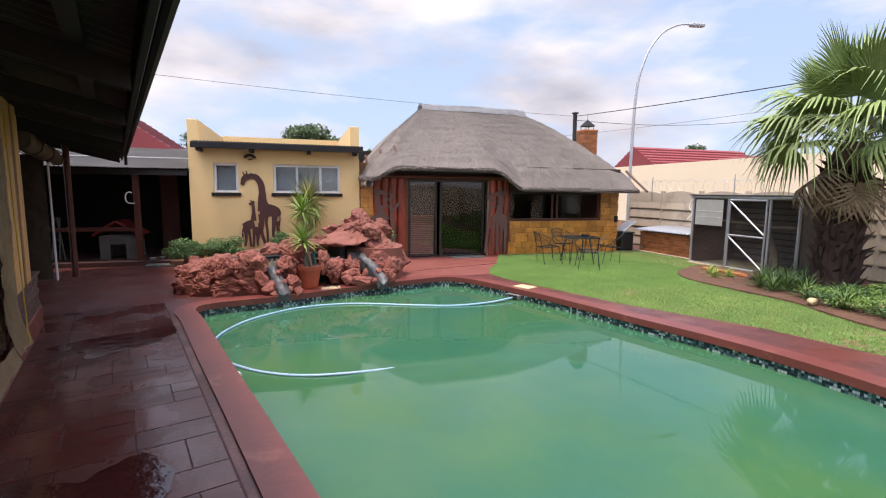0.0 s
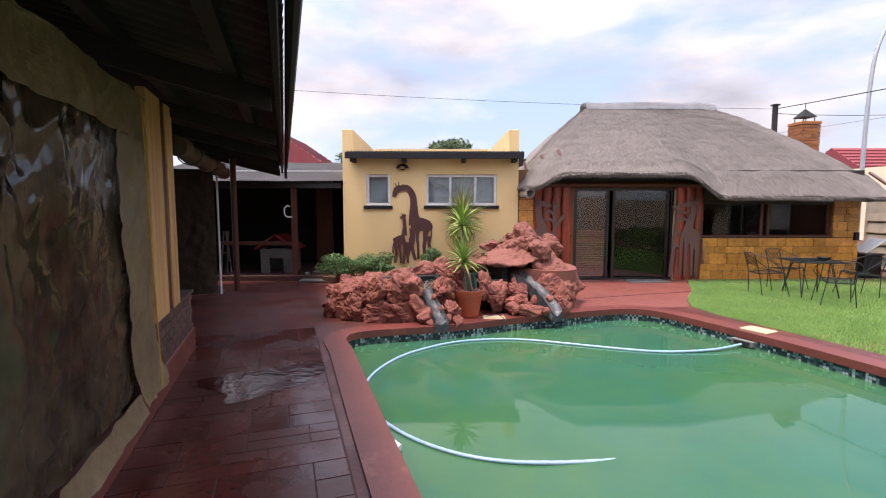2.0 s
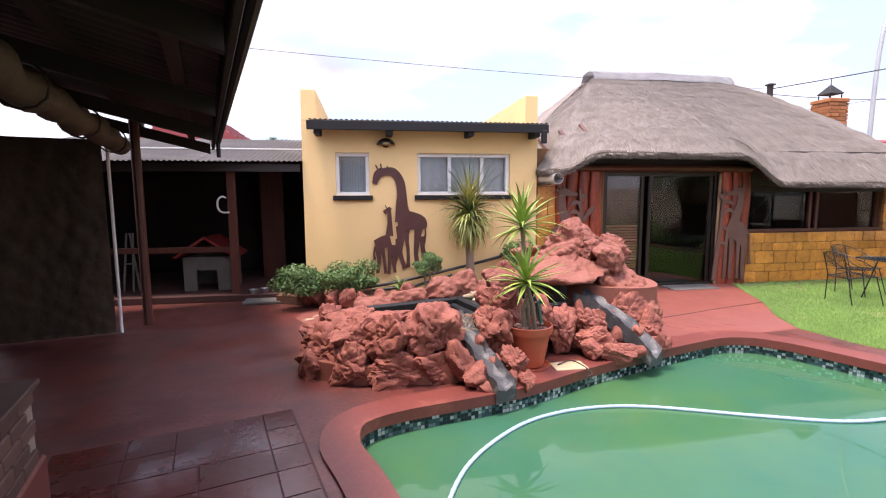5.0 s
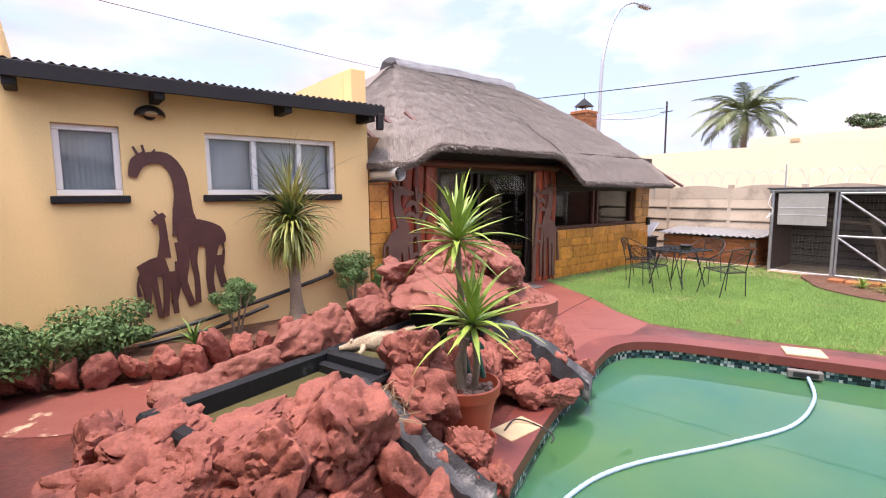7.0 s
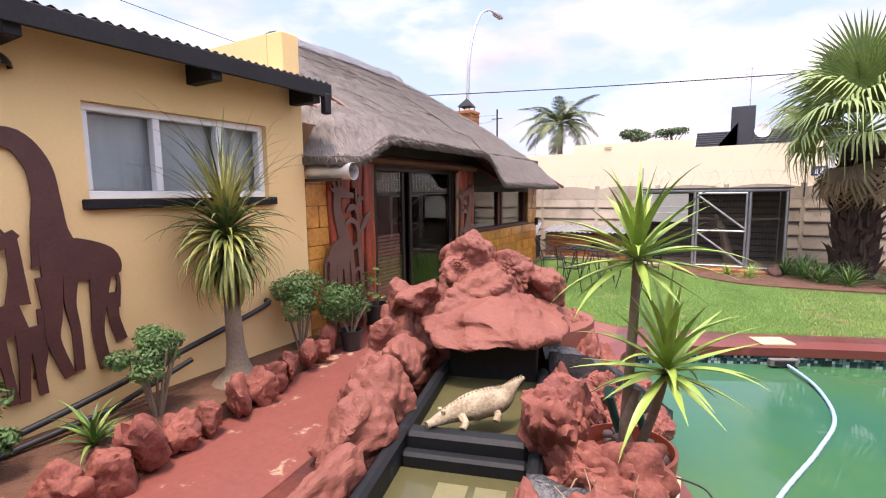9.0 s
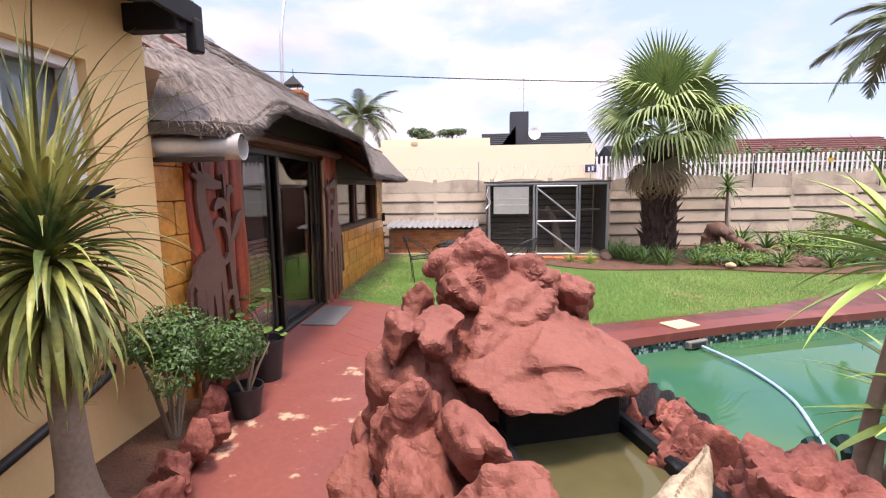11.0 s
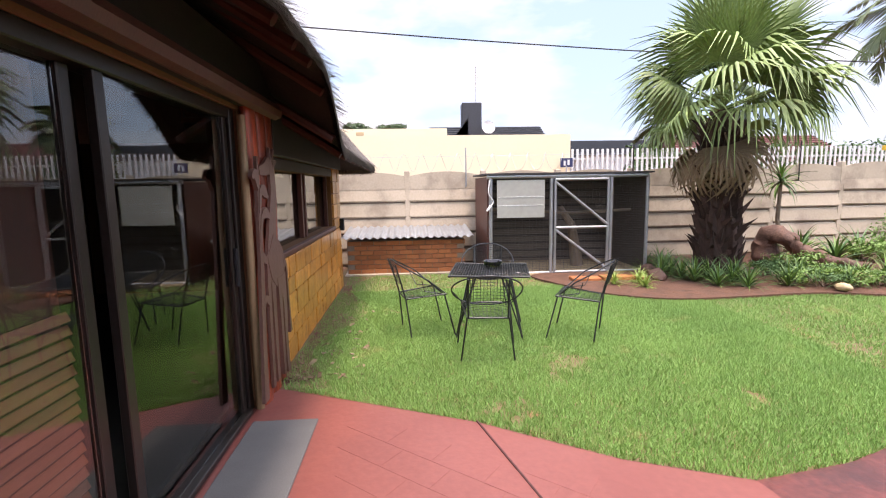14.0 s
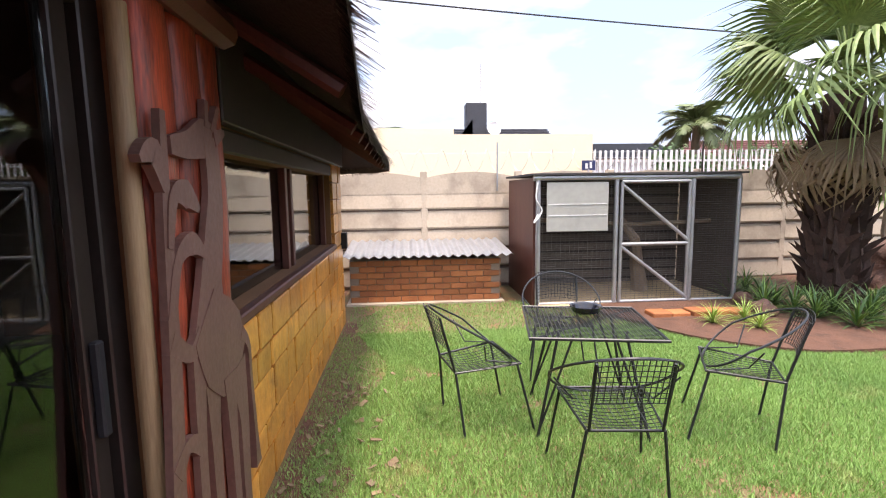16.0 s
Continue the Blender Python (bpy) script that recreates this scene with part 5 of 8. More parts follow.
def gable_house(name, x0, x1, y0, y1, wall_h, ridge_h, along, wall_mat, roof_mat, label):
    h = thing(name, ((x0 + x1) / 2, (y0 + y1) / 2, 0), label, "house")
    part("wall", boxed(x0, x1, y0, y1, 0, wall_h), wall_mat, h)
    bm = bmesh.new()
    o = 0.5
    if along == "x":
        c = [(x0 - o, y0 - o, wall_h), (x1 + o, y0 - o, wall_h), (x1 + o, y1 + o, wall_h), (x0 - o, y1 + o, wall_h), (x0 - o, (y0 + y1) / 2, ridge_h), (x1 + o, (y0 + y1) / 2, ridge_h)]
        q = ((0, 1, 5, 4), (2, 3, 4, 5), (0, 4, 3), (1, 2, 5), (3, 2, 1, 0))
    else:
        c = [(x0 - o, y0 - o, wall_h), (x1 + o, y0 - o, wall_h), (x1 + o, y1 + o, wall_h), (x0 - o, y1 + o, wall_h), ((x0 + x1) / 2, y0 - o, ridge_h), ((x0 + x1) / 2, y1 + o, ridge_h)]
        q = ((0, 4, 5, 3), (1, 2, 5, 4), (0, 1, 4), (3, 5, 2), (3, 2, 1, 0))
    v = [bm.verts.new(p) for p in c]
    for f in q:
        bm.faces.new([v[i] for i in f])
    part("roof", bm, roof_mat, h)
    # tile courses
    n = 12
    for i in range(1, n):
        t = i / n
        for e in (0, 1):
            z = wall_h + (ridge_h - wall_h) * t
            if along == "x":
                ya, yb = (y0 - o, y1 + o)[e], (y0 + y1) / 2
                y = ya + (yb - ya) * t
                part("tile_course", boxed(x0 - o, x1 + o, y - 0.05, y + 0.05, z, z + 0.09), roof_mat, h)
            else:
                xa, xb = (x0 - o, x1 + o)[e], (x0 + x1) / 2
                x = xa + (xb - xa) * t
                part("tile_course", boxed(x - 0.05, x + 0.05, y0 - o, y1 + o, z, z + 0.09), roof_mat, h)
    return h


gable_house("red_roof_house", 33, 46, 36, 46, 2.9, 6.4, "x", PALE, REDTILE, "neighbour's pale house with a red tiled roof")
h = gable_house("red_roof_wing", 38.5, 44.5, 34.0, 41, 2.6, 5.4, "y", PALE, REDTILE, "gabled wing of the red-roofed house")
gable_house("red_roof_house", -17, -8, 38, 46, 4.0, 7.4, "y", PALE, REDTILE, "distant house with a red tiled gable roof")
dh = gable_house("dark_roof_house", 33, 40, 2.0, 9.0, 3.6, 5.7, "y", WHITE, DARKTILE, "distant white house with a charcoal tiled roof")
part("chimney", boxed(32.6, 33.6, 6.3, 7.55, 3.6, 6.75, 0.03), DARKTILE, dh, "square charcoal chimney")
bm = lathe(bmesh.new(), [(0.02, 0), (0.3, 0.05), (0.42, 0.14), (0.43, 0.15), (0.3, 0.07), (0.02, 0.02)], 20)
bm.transform(pose(32.4, 5.95, 5.15, 0, -75, 10))
part("dish", bm, WHITE, dh, "white satellite dish", 40)
bm = tube(bmesh.new(), [(33.2, 6.6, 6.7), (33.2, 6.6, 9.1)], 0.025, 5)
for z in (8.4, 8.7, 9.0):
    tube(bm, [(33.2, 6.2, z), (33.2, 7.0, z)], 0.012, 4)
part("aerial", bm, GREYPOLE, dh)
bm = bmesh.new()
v = [bm.verts.new(c) for c in ((32.4, 8.6, 3.9), (32.4, 7.2, 5.75), (32.4, 7.2, 3.9))]
bm.faces.new(v)
bmesh.ops.solidify(bm, geom=bm.faces[:], thickness=0.2)
part("gable", bm, DARKTILE, dh)
gable_house("dark_roof_house", 30, 36, -4.0, 0.5, 3.2, 4.3, "y", WHITE, DARKTILE, "distant low house with a charcoal roof")
gable_house("red_roof_house", 36, 44, -22, -10, 2.9, 5.2, "y", PALE, material("faded_red_roof", (0.16, 0.06, 0.055), (0.12, 0.045, 0.04), 0.7), "distant house with a faded red roof")
bw = thing("rear_wall", (0, -9, 0), "plain plastered wall closing the garden", "wall", kind="structure")
part("slab", boxed(-9, 11, -8.3, -8.1, 0, 2.2), CREAM, bw)

lampost = thing("street_lamp", (12.25, 15.5, 0), "tall grey curved street lamp", "street lamp")
LB = Vector((12.1, 15.4, 0))
bm = tube(bmesh.new(), spline([LB, LB + Vector((0.05, 0, 5.0)), LB + Vector((0.35, 0.0, 6.6)), LB + Vector((1.0, 0.02, 7.6)), LB + Vector((1.8, 0.05, 8.05)), LB + Vector((2.45, 0.08, 8.15))], 8), [0.06 - 0.0008 * i for i in range(41)], 8)
part("pole", bm, GREYPOLE, lampost, "", 60)
bm = boxed(-0.34, 0.34, -0.10, 0.10, -0.06, 0.07, 0.03)
bm.transform(Matrix.Translation(LB + Vector((2.75, 0.1, 8.16))) @ pose(0, 0, 0, 0, -4, 2))
part("head", bm, GREYPOLE, lampost)
pole = thing("utility_pole", (11.06, 17.6, 0), "dark timber utility pole carrying cables", "utility pole")
part("shaft", tube(bmesh.new(), [(11.06, 17.6, 0), (11.0, 17.6, 4.95)], 0.085, 8), DARKWOOD, pole, "", 60)
part("cap", boxed(10.9, 11.1, 17.5, 17.7, 4.95, 5.0), DARKWOOD, pole)
pole2 = thing("utility_pole", (30, 22.0, 0), "dark timber utility pole carrying cables", "utility pole")
part("shaft", tube(bmesh.new(), [(30, 22.0, 0), (30, 22.0, 7.6)], 0.06, 8), DARKWOOD, pole2, "", 60)
part("crossarm", boxed(29.97, 30.03, 21.6, 22.4, 6.92, 6.97), DARKWOOD, pole2)


def cable(a, b, sag, r=0.011, label="thin dark overhead service cable"):
    a, b = Vector(a), Vector(b)
    ob = thing("cable", tuple((a + b) / 2), label, "cable")
    pts = [a.lerp(b, i / 24) - Vector((0, 0, sag * 4 * (i / 24) * (1 - i / 24))) for i in range(25)]
    part("line", tube(bmesh.new(), pts, r, 5), CABLE, ob)


cable((11.0, 17.6, 4.85), (14.5, -12, 4.6), 0.35, 0.014, "thick dark overhead cable")
cable((11.0, 17.6, 4.7), (30, 22.0, 6.9), 0.5)
cable((11.0, 17.6, 4.85), (-14, 15.5, 5.6), 0.25, 0.006, "thin dark overhead service wire")
cable((30, 22.0, 7.2), (20, 60, 8.0), 0.4)


# ---- rockery with pond ----
PONDM = pose(-0.2, 9.24, 0, 0, 0, 16)
pond = thing("fish_pond", (-0.2, 9.24, 0), "raised black-lined fish pond in two basins", "pond", rz=16)


def ppart(name, bm, mat, label="", smooth=None):
    return part(name, bm, mat, pond, label, smooth, world=False)


ppart("side_wall", boxed(-1.35, 1.0, 0.30, 0.37, 0, 0.49, 0.02), PLASTIC_BLACK, "black painted pond wall")
ppart("side_wall", boxed(-1.05, 1.0, -0.37, -0.30, 0, 0.47, 0.02), PLASTIC_BLACK, "black painted pond wall")
ppart("end_wall", boxed(-1.35, -1.25, -0.30, 0.299, 0, 0.50, 0.02), PLASTIC_BLACK)
# lining colour here also stands in for the darkness of the cave
ppart("end_wall", boxed(0.9, 1.0, -0.299, 0.299, 0, 0.7, 0.01), PLASTIC_BLACK)
ppart("cross_wall", boxed(-0.10, 0.0, -0.299, 0.299, 0, 0.50, 0.02), PLASTIC_BLACK, "black cross wall between the basins")
ppart("ledge", boxed(-0.17, -0.101, -0.299, 0.299, 0, 0.43, 0.015), PLASTIC_BLACK)
ppart("basin_floor", boxed(-1.25, 0.9, -0.299, 0.299, 0, 0.15), PLASTIC_BLACK)
ppart("pond_water", boxed(-1.249, -0.171, -0.298, 0.298, 0.16, 0.36), PONDWATER, "murky green-brown water")
ppart("pond_water", boxed(0.001, 0.899, -0.298, 0.298, 0.16, 0.40), PONDWATER, "murky green-brown water")
for i, y in enumerate((-0.15, 0.02)):
    ppart("sunken_block", boxed(-0.42, -0.26, y - 0.07, y + 0.07, 0.361, 0.366, 0.002), SUNKEN, "pale brick under the surface")

rocks = [  # x, y, z, half sizes, turn
    (-1.72, 8.72, 0.26, 0.36, 0.32, 0.34, 20), (-1.93, 8.62, 0.11, 0.2, 0.2, 0.2, 60), (-1.58, 8.42, 0.16, 0.22, 0.2, 0.24, 10), (-1.5, 8.55, 0.42, 0.3, 0.26, 0.26, 40),
    (-1.2, 8.38, 0.40, 0.31, 0.24, 0.33, 0), (-1.18, 8.34, 0.12, 0.4, 0.24, 0.2, 15), (-0.82, 8.42, 0.42, 0.30, 0.25, 0.30, 75), (-0.8, 8.36, 0.14, 0.36, 0.22, 0.22, 30),
    (-1.6, 8.95, 0.50, 0.33, 0.24, 0.15, 25), (-1.9, 8.95, 0.34, 0.2, 0.22, 0.2, 50), (-1.98, 8.82, 0.14, 0.16, 0.16, 0.16, 5), (-1.28, 8.72, 0.56, 0.34, 0.18, 0.15, 20),
    (-0.88, 8.68, 0.56, 0.32, 0.20, 0.17, 30), (-0.62, 8.2, 0.22, 0.17, 0.15, 0.2, 80), (-0.46, 8.08, 0.12, 0.17, 0.13, 0.15, 35), (-0.66, 8.62, 0.44, 0.18, 0.14, 0.18, 10),
    (-1.45, 9.2, 0.40, 0.2, 0.2, 0.18, 0), (-1.75, 9.18, 0.36, 0.26, 0.2, 0.2, 45), (-1.85, 9.1, 0.14, 0.26, 0.22, 0.2, 15),
    (-0.22, 8.62, 0.40, 0.19, 0.31, 0.31, 20), (-0.06, 8.84, 0.53, 0.25, 0.21, 0.34, 40), (0.16, 8.92, 0.34, 0.3, 0.18, 0.3, 15), (0.46, 9.0, 0.34, 0.28, 0.18, 0.28, 70),
    (-0.10, 8.22, 0.17, 0.13, 0.21, 0.2, 25), (-0.02, 8.06, 0.06, 0.1, 0.12, 0.1, 5), (0.02, 8.62, 0.22, 0.2, 0.2, 0.26, 90),
    (0.66, 8.86, 0.24, 0.26, 0.18, 0.26, 45), (0.90, 8.72, 0.18, 0.26, 0.17, 0.20, 160), (1.06, 8.50, 0.10, 0.24, 0.14, 0.13, 170), (0.84, 8.58, 0.12, 0.16, 0.12, 0.13, 20), (0.98, 8.86, 0.30, 0.22, 0.14, 0.18, 140),
    (1.62, 8.92, 0.20, 0.2, 0.24, 0.24, 35), (1.62, 8.66, 0.10, 0.14, 0.14, 0.14, 60), (1.42, 9.06, 0.36, 0.26, 0.2, 0.24, 15),
    (1.78, 9.3, 0.30, 0.32, 0.36, 0.36, 10), (1.92, 9.78, 0.28, 0.28, 0.4, 0.34, 45), (1.5, 9.42, 0.52, 0.42, 0.36, 0.40, 80), (1.62, 9.85, 0.52, 0.38, 0.36, 0.42, 20),
    (1.25, 10.15, 0.40, 0.52, 0.36, 0.46, 0), (0.82, 10.22, 0.44, 0.38, 0.32, 0.42, 55), (1.15, 9.85, 0.62, 0.50, 0.46, 0.36, 35), (1.7, 10.2, 0.16, 0.4, 0.26, 0.22, 15),
    (1.22, 9.92, 1.15, 0.29, 0.26, 0.28, 0), (1.26, 9.60, 1.07, 0.20, 0.17, 0.20, 50), (1.42, 9.36, 0.90, 0.24, 0.2, 0.22, 75), (1.52, 10.32, 0.80, 0.13, 0.13, 0.22, 20), (1.66, 9.74, 0.94, 0.22, 0.22, 0.22, 70), (1.5, 10.3, 0.45, 0.24, 0.2, 0.3, 30), (1.34, 9.92, 0.95, 0.24, 0.22, 0.2, 20), (0.82, 10.12, 0.92, 0.30, 0.17, 0.12, 10),
    (0.68, 10.28, 0.90, 0.11, 0.10, 0.13, 70), (1.46, 9.62, 0.86, 0.17, 0.16, 0.14, 15), (0.98, 9.68, 0.92, 0.22, 0.2, 0.15, 40),
    (0.30, 10.06, 0.56, 0.34, 0.17, 0.17, 20), (-0.52, 9.84, 0.44, 0.32, 0.19, 0.24, 15), (-0.95, 9.68, 0.40, 0.30, 0.17, 0.18, 5), (-1.28, 9.58, 0.38, 0.25, 0.17, 0.16, 20),
    (-0.12, 9.96, 0.46, 0.30, 0.22, 0.28, 60), (0.22, 10.16, 0.36, 0.34, 0.22, 0.32, 10), (0.46, 10.24, 0.52, 0.22, 0.22, 0.34, 45), (-0.55, 9.98, 0.16, 0.34, 0.17, 0.2, 20), (-1.0, 9.84, 0.14, 0.36, 0.17, 0.18, 10),
    (-1.36, 9.72, 0.10, 0.30, 0.16, 0.14, 0), (0.05, 10.24, 0.14, 0.36, 0.18, 0.18, 5), (0.5, 10.42, 0.16, 0.3, 0.18, 0.2, 30), (0.95, 10.46, 0.18, 0.34, 0.16, 0.22, 0),
]
rocks += [(1.05, 9.78, 0.86, 0.46, 0.42, 0.24, 30), (1.25, 9.9, 0.92, 0.36, 0.3, 0.2, 10), (1.5, 9.65, 0.72, 0.3, 0.42, 0.24, 15), (0.86, 10.2, 0.72, 0.26, 0.2, 0.24, 70), (1.0, 9.98, 1.06, 0.2, 0.15, 0.11, 25), (1.36, 9.72, 1.05, 0.14, 0.2, 0.1, 65)]
ridges = bpy.data.textures.new("ridged_rock", "MUSGRAVE")
ridges.musgrave_type, ridges.noise_scale, ridges.octaves, ridges.lacunarity, ridges.dimension_max = "RIDGED_MULTIFRACTAL", 0.34, 4.0, 2.2, 0.9
pits = bpy.data.textures.new("pitted_rock", "CLOUDS")
pits.noise_scale, pits.noise_depth = 0.045, 3


def rock_mass(name, label, mat, items, chip, core, single):
    """A cast mass of grown-together rock, with the boulders that stand out of it as parts."""
    base = thing(name, (items[0][1][0], items[0][1][1], 0.0), label, "rockery", "rockery masses")
    bm = bmesh.new()
    for seed, at, size, rz, tilt, rough, cuts in items:
        m = Matrix.Translation(at) @ pose(0, 0, 0, tilt[0], tilt[1], rz)
        if single(at):
            one = rock_bm(size, seed, 6 if at[2] > 0.93 else 5 if max(size) > 0.2 else 4, rough, cuts, 0.0, 0.5)
            one.transform(m)
            part("boulder", one, mat, base, "", 48)
        one = rock_bm([q * core for q in size], seed, 4, rough, cuts, 0.0, 0.5)
        one.transform(m)
        me = bpy.data.meshes.new("boulder")
        one.to_mesh(me)
        one.free()
        bm.from_mesh(me)
        bpy.data.meshes.remove(me)
    ob = part("core", bm, mat, base, "", 40)
    md = ob.modifiers.new("cast", "REMESH")
    md.mode, md.voxel_size, md.use_smooth_shade = "VOXEL", 0.0135, False
    for tex, amount, mid in ((ridges, chip, 0.5), (pits, 0.011, 0.5)):
        d = ob.modifiers.new("relief", "DISPLACE")
        d.texture, d.texture_coords, d.strength, d.mid_level = tex, "GLOBAL", amount, mid


clusters = {}
for i, (x, y, z, a, b, c, rz) in enumerate(rocks):
    soft = y > 9.45 and x < 0.75 or (x > 0.6 and y > 9.2)
    key = "bank" if y > 9.45 and x < 0.62 else "mound" if x > 0.6 and y > 9.2 else "front" if x < -0.5 else "spur"
    if y < 9.15 and x < -0.5:
        z, c = (z * 0.97, c * 0.95) if y < 8.6 else (z * 0.84, c * 0.85)
        x += 0.05
    if key == "bank" and y < 10.1:
        y, a = y - 0.13, a * 1.2
    clusters.setdefault(key, []).append((11 + i, (x, y, z), (a, b, c), rz, ((i * 37) % 30 - 15, (i * 53) % 30 - 15), 0.085 if soft else 0.08, 15 + i % 6))
clusters["mound"].append((79, (0.98, 9.64, 0.79), (0.56, 0.58, 0.15), 16, (0, -9), 0.04, 16))
rock_mass("rockery", "craggy red painted rock mass beside the pool", ROCK, clusters["front"], 0.02, 0.86, lambda p: True)
rock_mass("rockery", "craggy red painted rocks round the water chutes", ROCK, clusters["spur"], 0.02, 0.86, lambda p: True)
rock_mass("rock_mound", "red painted rock mound roofing the pond cave", ROCK_SOFT, clusters["mound"], 0.028, 1.0, lambda p: p[2] > 0.93)
rock_mass("rock_bank", "red painted rock bank along the pond", ROCK_SOFT, clusters["bank"], 0.03, 1.0, lambda p: False)
# concrete bedding under the boulders
bm = prism(bmesh.new(), smooth_loop([(-1.95, 8.7), (-1.5, 8.35), (-0.9, 8.25), (-0.5, 8.3), (-0.55, 8.8), (-1.35, 8.98), (-1.75, 9.1)], 4), 0, 0.17)
solo("rockery_bed", bm, ROCK_SOFT, "red painted concrete bedding under the rockery", "rockery", "structure")
bm = prism(bmesh.new(), smooth_loop([(0.85, 9.62), (1.3, 9.1), (1.85, 9.1), (2.05, 9.7), (1.8, 10.3), (0.75, 10.45)], 4), 0, 0.62)
solo("rockery_bed", bm, ROCK_SOFT, "red painted concrete core of the rock mound", "rockery", "structure", smooth=50)


def chute(name, pts, width, label):
    """A shallow U-shaped channel that steps down along points."""
    bm = bmesh.new()
    pts = spline(pts, 6)
    rows = []
    for i, p in enumerate(pts):
        d = (pts[min(i + 1, len(pts) - 1)] - pts[max(i - 1, 0)]).normalized()
        side = Vector((-d.y, d.x, 0)).normalized()
        w = width * (1 + 0.12 * math.sin(i * 1.3))
        rows.append([bm.verts.new(p + side * s * w + Vector((0, 0, h + 0.035 * noise.noise(p * 11 + side * s * 2)))) for s, h in ((-1.1, -0.1), (-1, 0.07), (-0.7, 0.015), (0, -0.01), (0.7, 0.015), (1, 0.07), (1.1, -0.1))])
    for a, b in zip(rows, rows[1:]):
        for j in range(6):
            bm.faces.new((a[j], a[j + 1], b[j + 1], b[j]))
        bm.faces.new((a[6], a[0], b[0], b[6]))
    bm.faces.new(rows[0])
    bm.faces.new(list(reversed(rows[-1])))
    ob = thing(name, tuple(pts[-1]), label, "water chute")
    part("channel", bm, SLATE, ob, "", 50)


chute("water_chute", [(-0.55, 8.82, 0.46), (-0.48, 8.58, 0.40), (-0.40, 8.36, 0.26), (-0.32, 8.15, 0.14), (-0.24, 7.92, 0.05)], 0.095, "dark grey concrete water chute down to the pool")
chute("water_chute", [(0.98, 9.22, 0.50), (1.10, 9.02, 0.46), (1.24, 8.84, 0.34), (1.36, 8.66, 0.20), (1.46, 8.46, 0.05)], 0.105, "dark grey concrete water chute beside the mound")
rnd = random.Random(35)
for k, line in enumerate((((-0.53, 8.74, 0.40), (-0.44, 8.46, 0.28), (-0.36, 8.25, 0.16), (-0.28, 8.05, 0.07)), ((1.02, 9.14, 0.44), (1.17, 8.92, 0.36), (1.30, 8.74, 0.22), (1.41, 8.56, 0.09)))):
    for i, p in enumerate(line):
        for s in (-1, 1):
            if i == 3 and rnd.random() < 0.5:
                continue
            w = 0.115 + rnd.uniform(-0.015, 0.03)
            a, b, c = rnd.uniform(0.06, 0.10), rnd.uniform(0.05, 0.08), rnd.uniform(0.06, 0.10)
            boulder((p[0] + s * w * 0.92, p[1] + s * w * 0.38 + rnd.uniform(-0.05, 0.05), p[2] + rnd.uniform(-0.03, 0.02)), (a, b, c), 500 + 20 * k + 2 * i + (s > 0), rnd.uniform(0, 180), (rnd.uniform(-20, 20), rnd.uniform(-20, 20)),
                    "small red painted stone edging the water chute", "chute edging stones", ROCK, 3, 0.08, 10)
bm = bmesh.new()
rnd = random.Random(3)
for _ in range(60):
    p = Vector((-0.55 + rnd.gauss(0, 0.09), 8.52 + rnd.gauss(0, 0.10), 0.45))
    q = p + Vector((rnd.gauss(0, 0.08), rnd.gauss(0, 0.08), rnd.uniform(-0.06, 0.1)))
    tube(bm, [p, p.lerp(q, 0.5) + Vector((0, 0, 0.03)), q], 0.003, 3)
solo("dry_creeper", bm, LEAF_DEAD, "dry creeper twigs on the rocks by the chute", "creeper", at=(-0.55, 8.52, 0.4))

# crocodile ornament on the cross wall
bm = bmesh.new()
spine = spline([(-0.33, 9.44, 0.555), (-0.22, 9.38, 0.575), (-0.10, 9.30, 0.60), (0.04, 9.19, 0.615), (0.14, 9.10, 0.63), (0.20, 9.03, 0.72), (0.28, 8.98, 0.76)], 6)
rad = []
for i in range(len(spine)):
    t = i / (len(spine) - 1)
    rad.append(0.026 + 0.036 * smoothstep(0, 0.28, t) + 0.04 * smoothstep(0.22, 0.45, t) - 0.088 * smoothstep(0.55, 1.0, t))
tube(bm, spine, rad, 12)
for s in (-1, 1):
    for p in ((-0.13, 9.31), (0.08, 9.16)):
        c = Vector((p[0], p[1], 0.585))
        sd = Vector((0.55, 0.83, 0)) * s
        tube(bm, [c + sd * 0.05, c + sd * 0.11 + Vector((0, 0, -0.02)), c + sd * 0.135 + Vector((-0.03, 0.02, -0.05))], [0.034, 0.028, 0.024], 7)
    e = Vector((-0.225, 9.385, 0.615)) + Vector((0.5, 0.83, 0)) * 0.025 * s
    tube(bm, [e, e + Vector((0, 0, 0.022))], 0.015, 6)
for i in range(6, len(spine) - 2):
    p = spine[i] + Vector((0, 0, rad[i]))
    tube(bm, [p - Vector((0, 0, 0.01)), p + Vector((0, 0, 0.014))], [0.012, 0.003], 5)
for v in bm.verts:
    v.co += Vector((1, 1, 1)) * 0.004 * noise.noise(v.co * 40)
bm.transform(Matrix.Translation((-0.30, 9.42, 0.475)) @ Matrix.Scale(0.74, 4) @ Matrix.Translation((0.33, -9.44, -0.5)))
solo("crocodile_statue", bm, CROC, "small cream cast-stone crocodile on the pond wall", "statue", smooth=50, at=(-0.05, 9.24, 0.5))

